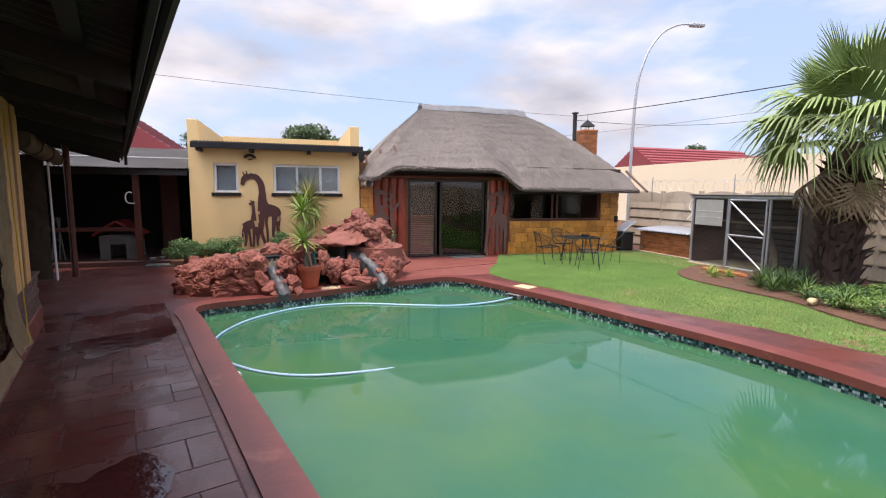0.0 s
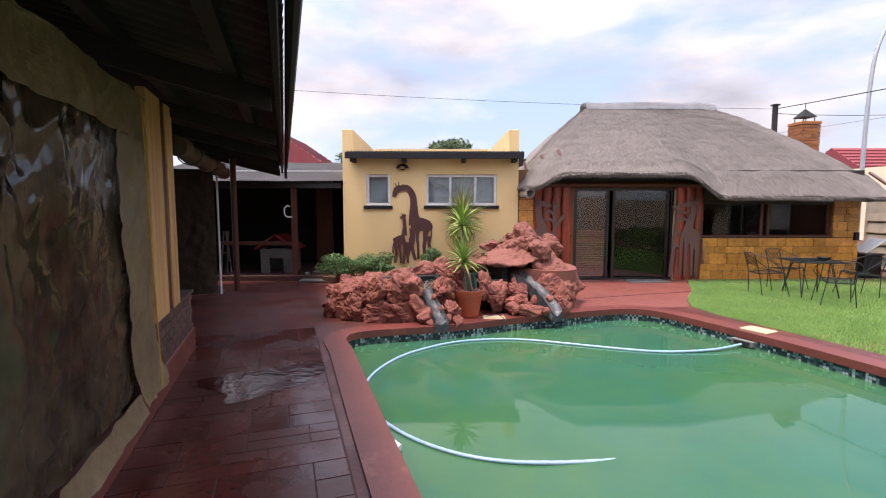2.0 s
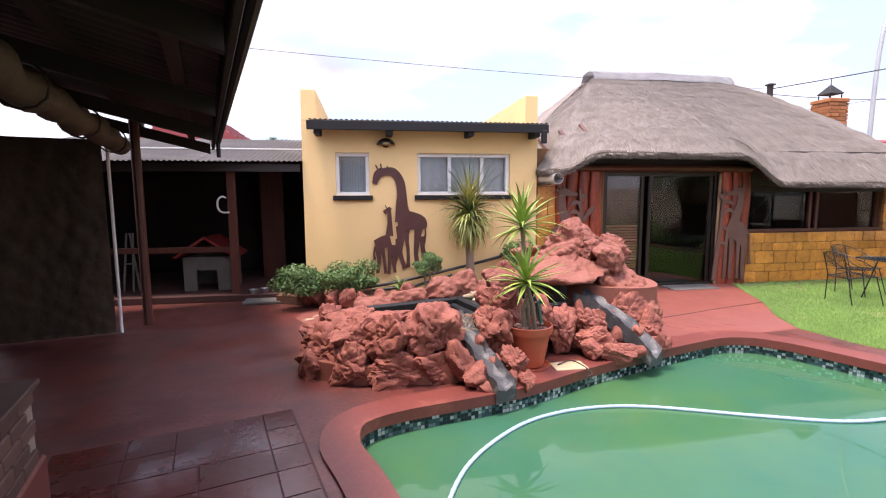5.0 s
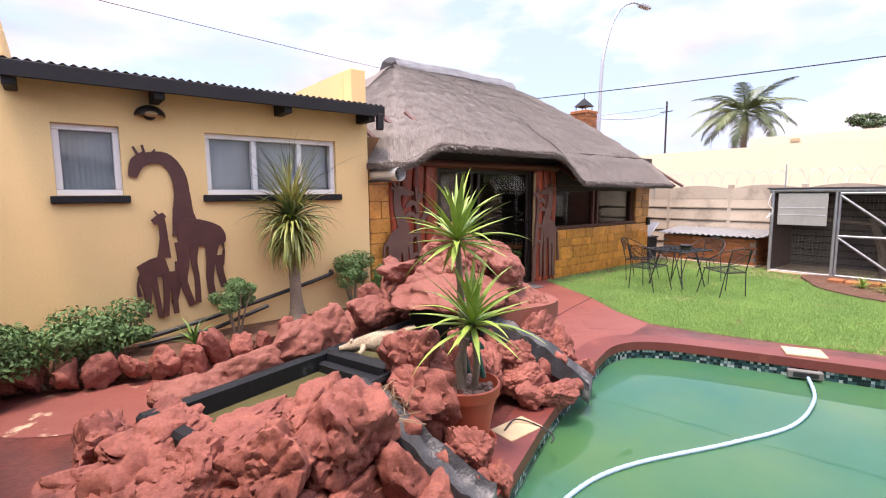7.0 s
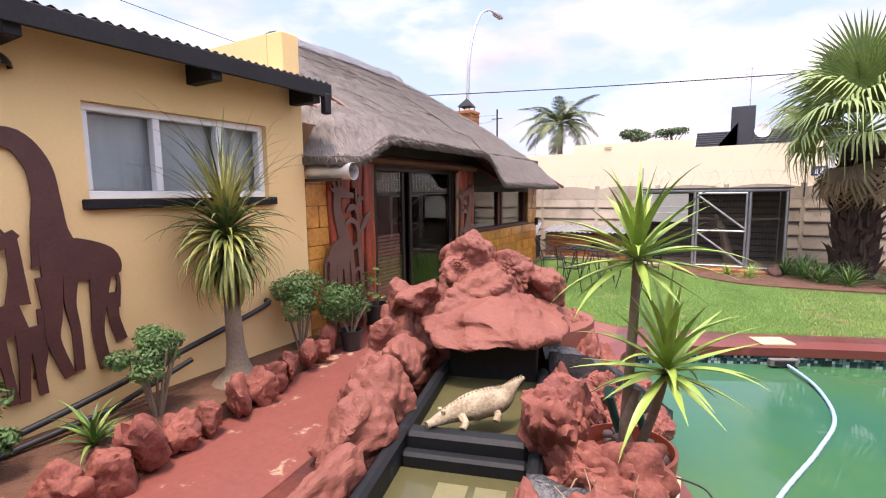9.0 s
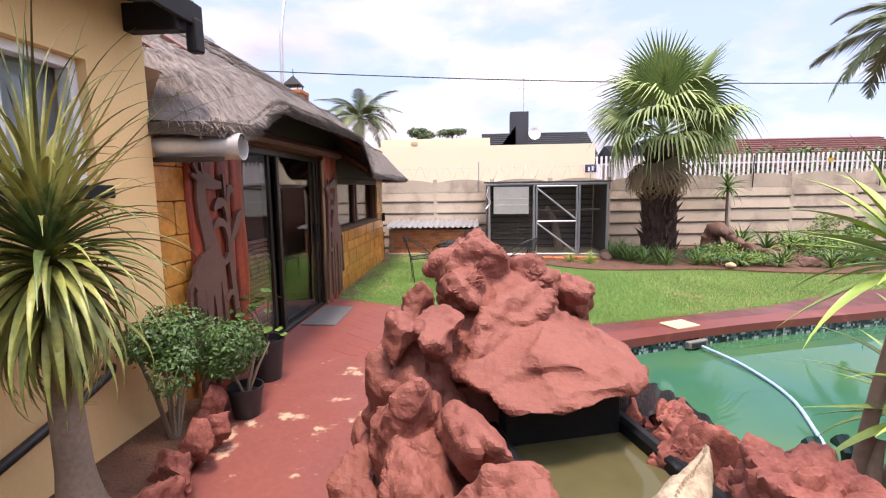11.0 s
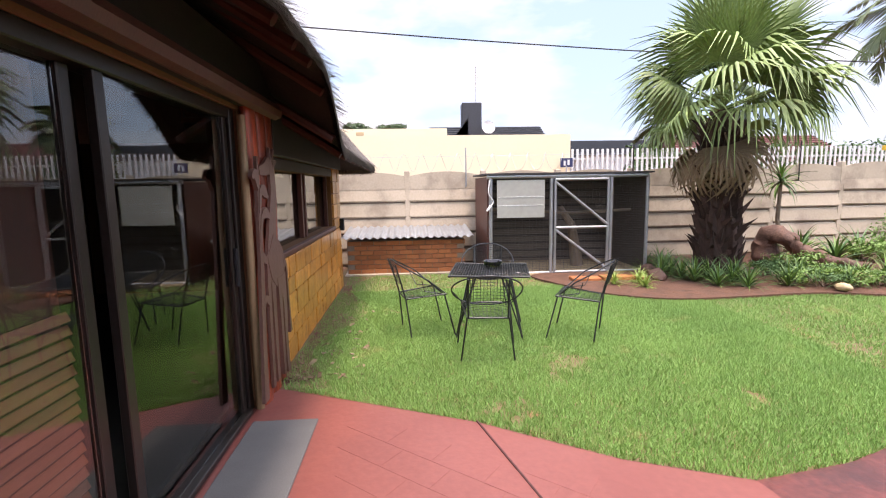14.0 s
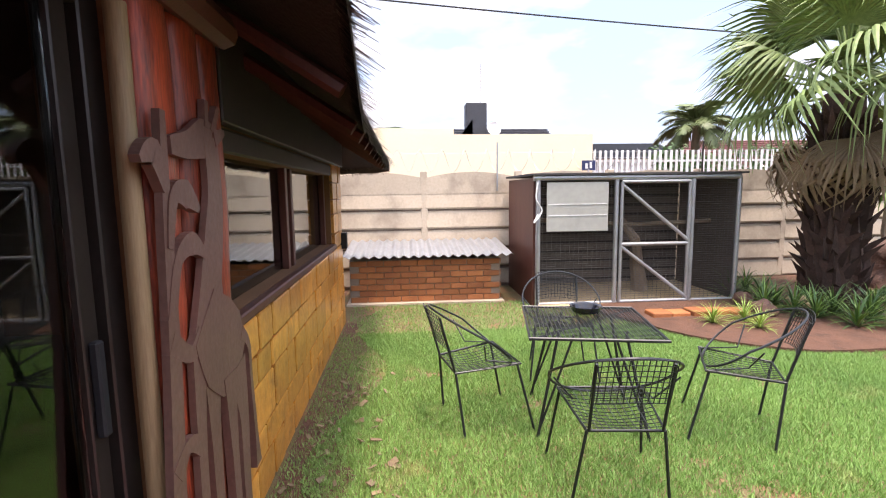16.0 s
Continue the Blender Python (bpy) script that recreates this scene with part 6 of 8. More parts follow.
# ---- planting bed along the cottage ----
bm = prism(bmesh.new(), [(-2.7, 12.0), (-2.75, 11.75), (-2.2, 11.5), (-1.6, 11.35), (-1.2, 11.2), (-0.2, 11.32), (0.3, 11.4), (1.4, 11.68), (1.75, 11.8), (1.48, 12.0)], 0.0, 0.13)
solo("planting_bed", bm, SOIL, "narrow soil bed along the cottage wall", "flower bed", "structure")
EDGE = spline([(-2.55, 11.62, 0), (-2.1, 11.42, 0), (-1.6, 11.25, 0), (-1.2, 11.10, 0), (-0.7, 11.14, 0), (-0.2, 11.24, 0), (0.3, 11.34, 0), (0.9, 11.50, 0), (1.55, 11.70, 0)], 40)
rnd = random.Random(8)
acc, last, k = 0.0, EDGE[0], 0
for p in EDGE:
    acc += (p - last).length
    last = p
    if acc > 0.235:
        acc = 0
        s = rnd.uniform(0.85, 1.3)
        boulder((p.x + rnd.uniform(-0.03, 0.03), p.y + rnd.uniform(-0.04, 0.04), 0.12 + 0.03 * s), (0.15 * s, 0.12 * s, 0.17 * s), 200 + k, rnd.uniform(0, 180), (rnd.uniform(-12, 12), rnd.uniform(-12, 12)),
                "small red painted edging boulder along the bed", "bed edging boulders", ROCK, 4, 0.085, 15, 0.45)
        k += 1


# ---- cut steel giraffes ----
def stroke(bm, pts, widths, y0, y1):
    """A flat limb of varying width through points (x, z), as a thin upright plate."""
    pts = [Vector(p) for p in spline([(p[0], p[1], 0) for p in pts], 6)]
    n = len(pts)
    L, R = [], []
    for i, p in enumerate(pts):
        t = i / (n - 1) * (len(widths) - 1)
        a = int(min(t, len(widths) - 2))
        w = widths[a] + (widths[a + 1] - widths[a]) * (t - a)
        d = (pts[min(i + 1, n - 1)] - pts[max(i - 1, 0)]).normalized()
        s = Vector((-d.y, d.x, 0)) * w * 0.5
        L.append(p + s)
        R.append(p - s)
    fr = [[bm.verts.new((v.x, y0, v.y)) for v in S] for S in (L, R)]
    bk = [[bm.verts.new((v.x, y1, v.y)) for v in S] for S in (L, R)]
    for i in range(n - 1):
        bm.faces.new((fr[0][i], fr[0][i + 1], fr[1][i + 1], fr[1][i]))
        bm.faces.new((bk[0][i], bk[1][i], bk[1][i + 1], bk[0][i + 1]))
        for q in (0, 1):
            bm.faces.new((fr[q][i], bk[q][i], bk[q][i + 1], fr[q][i + 1]))
    for i in (0, n - 1):
        bm.faces.new((fr[0][i], fr[1][i], bk[1][i], bk[0][i]))


def giraffe(name, strokes, y, label, thick=0.018, mat=RUST):
    bm = bmesh.new()
    for i, (pts, widths) in enumerate(strokes):
        stroke(bm, pts, widths, y - thick - 0.0011 * (i % 9), y)
    x = sum(p[0] for p in strokes[0][0]) / len(strokes[0][0])
    solo(name, bm, mat, label, "wall ornament", at=(x, y, 0.4))


def slim(strokes, first, k):
    """The strokes with every limb from one on made thinner."""
    return [(p, [q * k for q in w] if i >= first else w) for i, (p, w) in enumerate(strokes)]


BIG = [([(-1.22, 1.83), (-1.17, 1.97), (-1.08, 2.03)], [0.07, 0.13, 0.14]), ([(-1.10, 2.02), (-0.93, 2.02), (-0.82, 1.87), (-0.79, 1.66), (-0.79, 1.45), (-0.76, 1.24)], [0.11, 0.13, 0.14, 0.15, 0.20, 0.30]),
       ([(-1.15, 2.03), (-1.20, 2.13)], [0.025, 0.02]), ([(-1.10, 2.04), (-1.12, 2.15)], [0.025, 0.02]), ([(-1.06, 2.04), (-1.01, 2.11)], [0.03, 0.015]),
       ([(-0.86, 1.24), (-0.66, 1.24), (-0.50, 1.20), (-0.44, 1.10)], [0.28, 0.30, 0.24, 0.10]), ([(-0.82, 1.15), (-0.82, 0.90), (-0.83, 0.72), (-0.76, 0.46)], [0.16, 0.11, 0.08, 0.07]),
       ([(-0.70, 1.15), (-0.72, 0.95), (-0.70, 0.75), (-0.70, 0.48)], [0.10, 0.07, 0.055, 0.06]), ([(-0.52, 1.15), (-0.55, 0.92), (-0.57, 0.70), (-0.54, 0.45)], [0.16, 0.10, 0.075, 0.08]),
       ([(-0.46, 0.98), (-0.46, 0.80), (-0.42, 0.62)], [0.10, 0.075, 0.08]), ([(-0.44, 1.20), (-0.41, 1.05), (-0.44, 0.87)], [0.025, 0.02, 0.055]),
       ([(-0.87, 0.95), (-0.88, 0.75), (-0.93, 0.50)], [0.07, 0.06, 0.06])]
SMALL = [([(-1.08, 1.37), (-1.02, 1.41), (-0.97, 1.45)], [0.06, 0.075, 0.05]), ([(-1.0, 1.42), (-0.99, 1.20), (-1.0, 1.0)], [0.06, 0.075, 0.13]), ([(-1.02, 1.43), (-1.06, 1.49)], [0.02, 0.012]),
         ([(-0.98, 0.93), (-1.10, 0.90), (-1.23, 0.86)], [0.20, 0.20, 0.14]), ([(-1.22, 0.85), (-1.25, 0.74), (-1.24, 0.62)], [0.025, 0.02, 0.045]), ([(-1.20, 0.82), (-1.17, 0.62), (-1.20, 0.40)], [0.11, 0.07, 0.055]),
         ([(-1.12, 0.80), (-1.09, 0.62), (-1.07, 0.39)], [0.09, 0.05, 0.055]), ([(-0.98, 0.85), (-1.0, 0.62), (-1.02, 0.38)], [0.11, 0.06, 0.055]), ([(-0.94, 0.85), (-0.93, 0.62), (-0.92, 0.40)], [0.08, 0.05, 0.05])]
giraffe("giraffe_ornament", slim(BIG, 6, 0.93), 11.985, "tall rust-brown cut steel giraffe on the ochre wall")
giraffe("giraffe_ornament", slim(SMALL, 5, 0.93), 11.963, "small rust-brown cut steel giraffe calf on the wall")


def browser(dx, s, name, label):
    """A giraffe reaching into a leafy branch, cut from sheet."""
    Q = lambda pts: [(dx + s * (x - 2.03), z) for x, z in pts]
    st = [([(2.20, 1.65), (2.09, 1.66), (1.98, 1.69), (1.90, 1.70)], [0.05, 0.085, 0.13, 0.10]), ([(1.92, 1.70), (1.91, 1.52), (1.94, 1.38), (1.99, 1.22), (2.02, 1.06)], [0.11, 0.12, 0.15, 0.17, 0.25]),
          ([(1.90, 1.72), (1.84, 1.81)], [0.035, 0.025]), ([(1.95, 1.73), (1.94, 1.82)], [0.03, 0.025]), ([(1.89, 1.70), (1.80, 1.73)], [0.06, 0.02]),
          ([(2.07, 1.12), (1.97, 1.01), (1.87, 0.93), (1.78, 0.86)], [0.22, 0.34, 0.33, 0.18]), ([(1.76, 0.97), (1.69, 0.90), (1.68, 0.75), (1.66, 0.5), (1.65, 0.36)], [0.06, 0.035, 0.03, 0.035, 0.065]),
          ([(1.83, 0.86), (1.79, 0.65), (1.80, 0.35), (1.78, 0.08)], [0.18, 0.09, 0.07, 0.075]), ([(1.91, 0.86), (1.905, 0.55), (1.90, 0.1)], [0.11, 0.06, 0.055]),
          ([(2.03, 0.98), (2.04, 0.68), (2.04, 0.1)], [0.15, 0.075, 0.06]), ([(2.12, 1.04), (2.15, 0.7), (2.16, 0.1)], [0.10, 0.06, 0.055]),
          ([(2.36, 0.08), (2.33, 0.5), (2.28, 1.0), (2.26, 1.4), (2.24, 1.74)], [0.10, 0.08, 0.07, 0.05, 0.03]), ([(2.10, 1.07), (2.18, 1.03), (2.29, 1.10)], [0.07, 0.05, 0.07]),
          ([(2.15, 0.72), (2.24, 0.77), (2.32, 0.72)], [0.07, 0.045, 0.07]), ([(2.28, 1.16), (2.22, 1.32), (2.12, 1.36), (2.03, 1.31)], [0.05, 0.045, 0.075, 0.02]),
          ([(2.26, 1.36), (2.22, 1.50), (2.14, 1.51), (2.06, 1.46)], [0.03, 0.05, 0.09, 0.02]), ([(2.28, 1.18), (2.36, 1.28), (2.44, 1.38), (2.51, 1.44)], [0.05, 0.07, 0.09, 0.02]), ([(2.26, 1.52), (2.31, 1.62), (2.38, 1.60)], [0.03, 0.08, 0.02])]
    giraffe(name, [(Q(p), w) for p, w in st if s > 0 or max(q[0] for q in p) < 2.4], 11.968, label, 0.02, CARVED)


browser(2.03, 1.0, "giraffe_ornament", "rust-brown cut steel giraffe browsing a branch beside the door")
browser(5.20, -1.0, "giraffe_ornament", "rust-brown cut steel giraffe browsing a branch by the window")


# ---- plants ----
def strap_mesh(name, mat, length, width, droop, n=9, fold=0.25):
    """One long leaf along +x that bends down."""
    bm = bmesh.new()
    rows, ang, p = [], 0.0, Vector((0, 0, 0))
    for i in range(n + 1):
        t = i / n
        w = width * (0.55 + 0.45 * math.sin(math.pi * min(1, t * 1.3))) * (1 - t ** 3) + 0.0008
        up = Vector((math.sin(ang), 0, math.cos(ang)))
        rows.append([bm.verts.new(p + Vector((0, s * w * 0.5, 0)) + up * (abs(s) * w * fold)) for s in (-1, 0, 1)])
        p = p + Vector((math.cos(ang), 0, -math.sin(ang))) * (length / n)
        ang += radians(droop) / n * (0.4 + 1.2 * t)
    for a, b in zip(rows, rows[1:]):
        for j in (0, 1):
            bm.faces.new((a[j], a[j + 1], b[j + 1], b[j]))
    return mesh_of(name, bm, mat, 80)


def leaf_head(parent, at, meshes, count, elev, seed, scale=(0.85, 1.15)):
    rnd = random.Random(seed)
    for i in range(count):
        t = (i + 0.5) / count
        ob = new("leaf", meshes[i % len(meshes)])
        ob.parent = parent
        e = elev[0] + (elev[1] - elev[0]) * t + rnd.uniform(-8, 8)
        s = rnd.uniform(*scale)
        ob.matrix_basis = Matrix.Translation(Vector(at) + Vector((0, 0, 0.05 * (0.5 - t)))) @ pose(0, 0, 0, 0, 0, i * 137.5 + rnd.uniform(-15, 15)) @ pose(0, 0, 0, 0, -e, 0) @ Matrix.Diagonal((s, 1, 1, 1))


pot = thing("plant_pot", (0.16, 8.55, 0.0), "round terracotta plastic pot with brown pebbles", "plant pot")
bm = lathe(bmesh.new(), [(0.145, 0.03), (0.15, 0.03), (0.205, 0.34), (0.225, 0.345), (0.23, 0.415), (0.215, 0.42), (0.205, 0.35), (0.20, 0.34), (0.05, 0.335)], 36)
part("pot", bm, TERRACOTTA, pot, "", 40, world=False)
part("saucer", lathe(bmesh.new(), [(0.19, 0.002), (0.21, 0.03), (0.20, 0.032), (0.18, 0.012)], 32), TERRACOTTA, pot, "", 40, world=False)
peb = [mesh_of("pebble", rock_bm((0.034, 0.027, 0.022), 900 + i, 2, 0.03, 6), PEBBLE, 60) for i in range(3)]
rnd = random.Random(4)
for i in range(44):
    r, a = 0.185 * math.sqrt(rnd.random()), rnd.uniform(0, 6.28)
    p = new("pebble", peb[i % 3])
    p.parent = pot
    p.matrix_basis = pose(r * math.cos(a), r * math.sin(a), 0.355 + rnd.uniform(0, 0.03), rnd.uniform(0, 90), 0, rnd.uniform(0, 360))
yucca = thing("yucca", (0.16, 8.55, 0.34), "potted yucca with two spiky light green heads", "plant")
part("trunk", tube(bmesh.new(), spline([(0.0, 0.02, 0), (-0.02, 0.0, 0.4), (-0.06, -0.02, 0.75), (-0.09, -0.03, 1.02)], 5), [0.027 - 0.0005 * i for i in range(16)], 9), BARK, yucca, "", 60, world=False)
part("trunk", tube(bmesh.new(), spline([(0.05, -0.03, 0), (0.0, -0.11, 0.25), (-0.09, -0.17, 0.52)], 5), [0.025 - 0.0007 * i for i in range(11)], 9), BARK, yucca, "", 60, world=False)
part("trunk", tube(bmesh.new(), [(-0.04, -0.02, 0), (-0.06, 0.0, 0.22), (-0.02, -0.04, 0.38)], [0.028, 0.024, 0.02], 8), BARK, yucca, "", 60, world=False)
YM = [strap_mesh("leaf", LEAF_YUCCA, 0.40, 0.042, 25), strap_mesh("leaf", LEAF_YUCCA, 0.44, 0.044, 55), strap_mesh("leaf", LEAF_YUCCA, 0.37, 0.040, 12)]
leaf_head(yucca, (-0.09, -0.03, 1.02), YM, 46, (87, -25), 1)
leaf_head(yucca, (-0.09, -0.17, 0.52), YM, 44, (87, -25), 2)
for i, (x, y) in enumerate(((0.1, 0.1), (0.12, -0.02))):
    part("fitting", tube(bmesh.new(), [(x - 0.02, y - 0.05, 0.1), (x - 0.04, y, 0.28), (x, y, 0.3)], [0.02, 0.025, 0.035], 9), GREENPLASTIC, yucca, "green garden spotlight", world=False)
ctile = thing("paving_tile", (0.52, 8.42, 0.0), "loose cream sandstone tile beside the pot", "tile")
part("slab", boxed(-0.16, 0.16, -0.10, 0.10, 0.002, 0.03, 0.004), SAND, ctile, world=False)
part("cord", tube(bmesh.new(), spline([(-0.1, 0.02, 0.035), (0.05, 0.06, 0.05), (0.12, -0.05, 0.04), (0.14, -0.2, 0.012), (0.05, -0.26, 0.012)], 6), 0.006, 5), CABLE, ctile, world=False)
stile = thing("drain_cover", (3.88, 7.62, 0.022), "square cream drain cover set in the coping", "cover", rz=-64)
part("slab", boxed(-0.17, 0.17, -0.13, 0.13, 0.0, 0.02, 0.004), SAND, stile, world=False)
skm = thing("skimmer_mouth", (3.60, 7.525, -0.1), "white skimmer opening in the pool wall", "skimmer", rz=-64)
part("frame", boxed(-0.14, 0.14, 0.0, 0.06, -0.045, 0.03, 0.006), DIMMED_WHITE, skm, world=False)
part("slot", boxed(-0.10, 0.10, -0.006, -0.001, -0.03, 0.015), POTBLACK, skm, world=False)

pony = thing("ponytail_palm", (0.27, 11.62, 0.1), "ponytail palm with a swollen trunk and arching leaves", "plant")
part("trunk", tube(bmesh.new(), spline([(0, 0, -0.02), (0.0, 0, 0.12), (-0.01, 0, 0.35), (-0.02, 0.0, 0.75), (-0.02, 0, 1.2)], 5), [0.24, 0.235, 0.215, 0.185, 0.15, 0.115, 0.10, 0.09, 0.082, 0.076, 0.07, 0.068, 0.066, 0.064, 0.062, 0.06, 0.058, 0.056, 0.054, 0.052, 0.05], 14), BARK, pony, "", 60, world=False)
PM = [strap_mesh("leaf", LEAF_DRAC, 0.60, 0.034, 85, 10), strap_mesh("leaf", LEAF_DRAC, 0.56, 0.036, 130, 10), strap_mesh("leaf", LEAF_DRAC, 0.62, 0.030, 50, 10)]
leaf_head(pony, (-0.02, 0, 1.28), PM, 84, (88, 15), 5)
PU = [strap_mesh("leaf", LEAF_DRAC, 1.15, 0.013, 60, 14), strap_mesh("leaf", LEAF_DRAC, 1.0, 0.015, 90, 14), strap_mesh("leaf", LEAF_DRAC, 0.9, 0.022, 18, 10)]
leaf_head(pony, (-0.02, 0, 1.30), PU, 46, (89, 50), 15)
PD = [strap_mesh("leaf", LEAF_PONY, 0.54, 0.036, 110, 10), strap_mesh("leaf", LEAF_PONY, 0.50, 0.034, 80, 10)]
leaf_head(pony, (-0.02, 0, 1.20), PD, 150, (30, -68), 6)
leaf_head(pony, (-0.02, 0, 1.08), PD, 60, (-10, -78), 16)


def bush_bm(bm, centre, size, count, leaf, seed, lift=0.3):
    """Small leaves over a lumpy, gappy crown."""
    rnd = random.Random(seed)
    lumps = [(Vector((rnd.uniform(-0.6, 0.6) * size[0], rnd.uniform(-0.6, 0.6) * size[1], rnd.uniform(-0.45, 0.6) * size[2])), rnd.uniform(0.3, 0.55)) for _ in range(11)]
    for _ in range(count):
        c, r = lumps[rnd.randrange(len(lumps))]
        d = Vector((rnd.gauss(0, 1), rnd.gauss(0, 1), rnd.gauss(0, 1))).normalized()
        p = Vector(centre) + c + Vector((d.x * size[0], d.y * size[1], d.z * size[2])) * r * rnd.uniform(0.6, 1.05)
        if p.z < 0.02:
            continue
        nrm = (d + Vector((rnd.gauss(0, 0.5), rnd.gauss(0, 0.5), lift + rnd.gauss(0, 0.4)))).normalized()
        u = nrm.orthogonal().normalized()
        u.rotate(Matrix.Rotation(rnd.uniform(0, 6.28), 3, nrm))
        v = nrm.cross(u)
        s = leaf * rnd.uniform(0.6, 1.3)
        bm.faces.new([bm.verts.new(q) for q in (p - u * s, p - v * s * 0.5 + nrm * s * 0.12, p + u * s, p + v * s * 0.5 + nrm * s * 0.12)])
    return bm


def shrub(at, size, count, leaf, seed, label, mat=None, stems=6, stem_r=0.012, category="shrub", name="shrub", mid=None):
    ob = thing(name, at, label, category)
    rnd = random.Random(seed)
    mid = mid or size[2] * 1.35
    for i in range(stems):
        a = i * 6.28 / stems + rnd.uniform(-0.4, 0.4)
        part("stem", tube(bmesh.new(), [(0.02 * math.cos(a), 0.02 * math.sin(a), 0), (size[0] * 0.3 * math.cos(a), size[1] * 0.3 * math.sin(a), mid * 0.55), (size[0] * 0.6 * math.cos(a), size[1] * 0.6 * math.sin(a), mid * 1.1)], [stem_r, stem_r * 0.8, stem_r * 0.4], 6), BARK, ob, world=False)
    part("foliage", bush_bm(bmesh.new(), (0, 0, mid), size, count, leaf, seed), mat or LEAF_BUSH, ob, world=False)
    return ob


shrub((-2.0, 11.48, 0.0), (0.72, 0.46, 0.30), 6500, 0.024, 31, "low spreading green shrub at the bed's end", LEAF_LOW)
shrub((-1.55, 11.66, 0.1), (0.42, 0.26, 0.24), 3200, 0.024, 32, "low spreading green shrub at the bed's end", LEAF_LOW)
shrub((-0.42, 11.58, 0.12), (0.27, 0.25, 0.20), 4600, 0.0155, 33, "small round jade shrub with bare stems", LEAF_LOW, 7, mid=0.46)
shrub((1.08, 11.74, 0.12), (0.33, 0.25, 0.29), 5200, 0.0155, 34, "rounded small-leaved shrub against the wall", LEAF_BUSH, 7, mid=0.52)
grassy = thing("clivia", (-0.85, 11.52, 0.12), "tuft of strappy green leaves in the bed", "plant")
leaf_head(grassy, (0, 0, 0.02), [strap_mesh("leaf", LEAF_LIGHT, 0.34, 0.03, 70), strap_mesh("leaf", LEAF_BUSH, 0.30, 0.03, 50)], 22, (80, 25), 9)


def black_pot(at, r, h, label):
    ob = thing("plant_pot", at, label, "plant pot", "black pots by the door")
    part("pot", lathe(bmesh.new(), [(r * 0.72, 0), (r * 0.74, 0), (r, h), (r * 1.05, h), (r * 1.05, h + 0.025), (r * 0.97, h + 0.025), (r * 0.93, h - 0.03), (0.02, h - 0.03)], 28), POTBLACK, ob, "", 40, world=False)
    return ob


black_pot((1.62, 11.56, 0), 0.12, 0.20, "black plastic plant pot beside the wall")
shrub((1.62, 11.56, 0.17), (0.36, 0.29, 0.24), 7500, 0.016, 36, "feathery grey-green shrub in a black pot", LEAF_BUSH, 5, mid=0.31)
black_pot((2.28, 11.70, 0), 0.15, 0.33, "black plastic plant pot beside the door")
ger = thing("geranium", (2.28, 11.70, 0.31), "leggy geranium with round light green leaves", "plant")
rnd = random.Random(12)
bm = bmesh.new()
for i in range(6):
    a = rnd.uniform(0, 6.28)
    top = Vector((0.13 * math.cos(a), 0.13 * math.sin(a), rnd.uniform(0.15, 0.42)))
    part("stem", tube(bmesh.new(), [(0, 0, 0), top * 0.5 + Vector((0.02, 0, 0.03)), top], 0.006, 6), BARK, ger, world=False)
    for j in range(5):
        c = top + Vector((rnd.gauss(0, 0.06), rnd.gauss(0, 0.06), rnd.gauss(0, 0.05)))
        n = Vector((rnd.gauss(0, 0.5), rnd.gauss(0, 0.5), 1)).normalized()
        u = n.orthogonal().normalized()
        w = n.cross(u)
        r = rnd.uniform(0.025, 0.045)
        ctr = bm.verts.new(c - n * 0.01)
        rim = [bm.verts.new(c + (u * math.cos(k * 0.6283) + w * math.sin(k * 0.6283)) * r * (1 + 0.08 * (k % 2)) + n * 0.006 * (k % 2)) for k in range(10)]
        for k in range(10):
            bm.faces.new((ctr, rim[k], rim[(k + 1) % 10]))
part("foliage", bm, LEAF_LIGHT, ger, world=False)
pp = thing("black_pipe", (0.0, 11.9, 0.3), "black plastic pipe along the wall's foot", "pipe")
part("pipe", tube(bmesh.new(), spline([(-1.6, 11.86, 0.16), (-0.9, 11.86, 0.26), (0.1, 11.88, 0.46), (0.80, 11.9, 0.62), (0.86, 11.96, 0.66)], 5), 0.025, 8), POTBLACK, pp, "", 60)
part("pipe", tube(bmesh.new(), [(-1.3, 11.80, 0.15), (-0.6, 11.80, 0.20), (0.0, 11.82, 0.36)], 0.022, 8), POTBLACK, pp, "", 60)


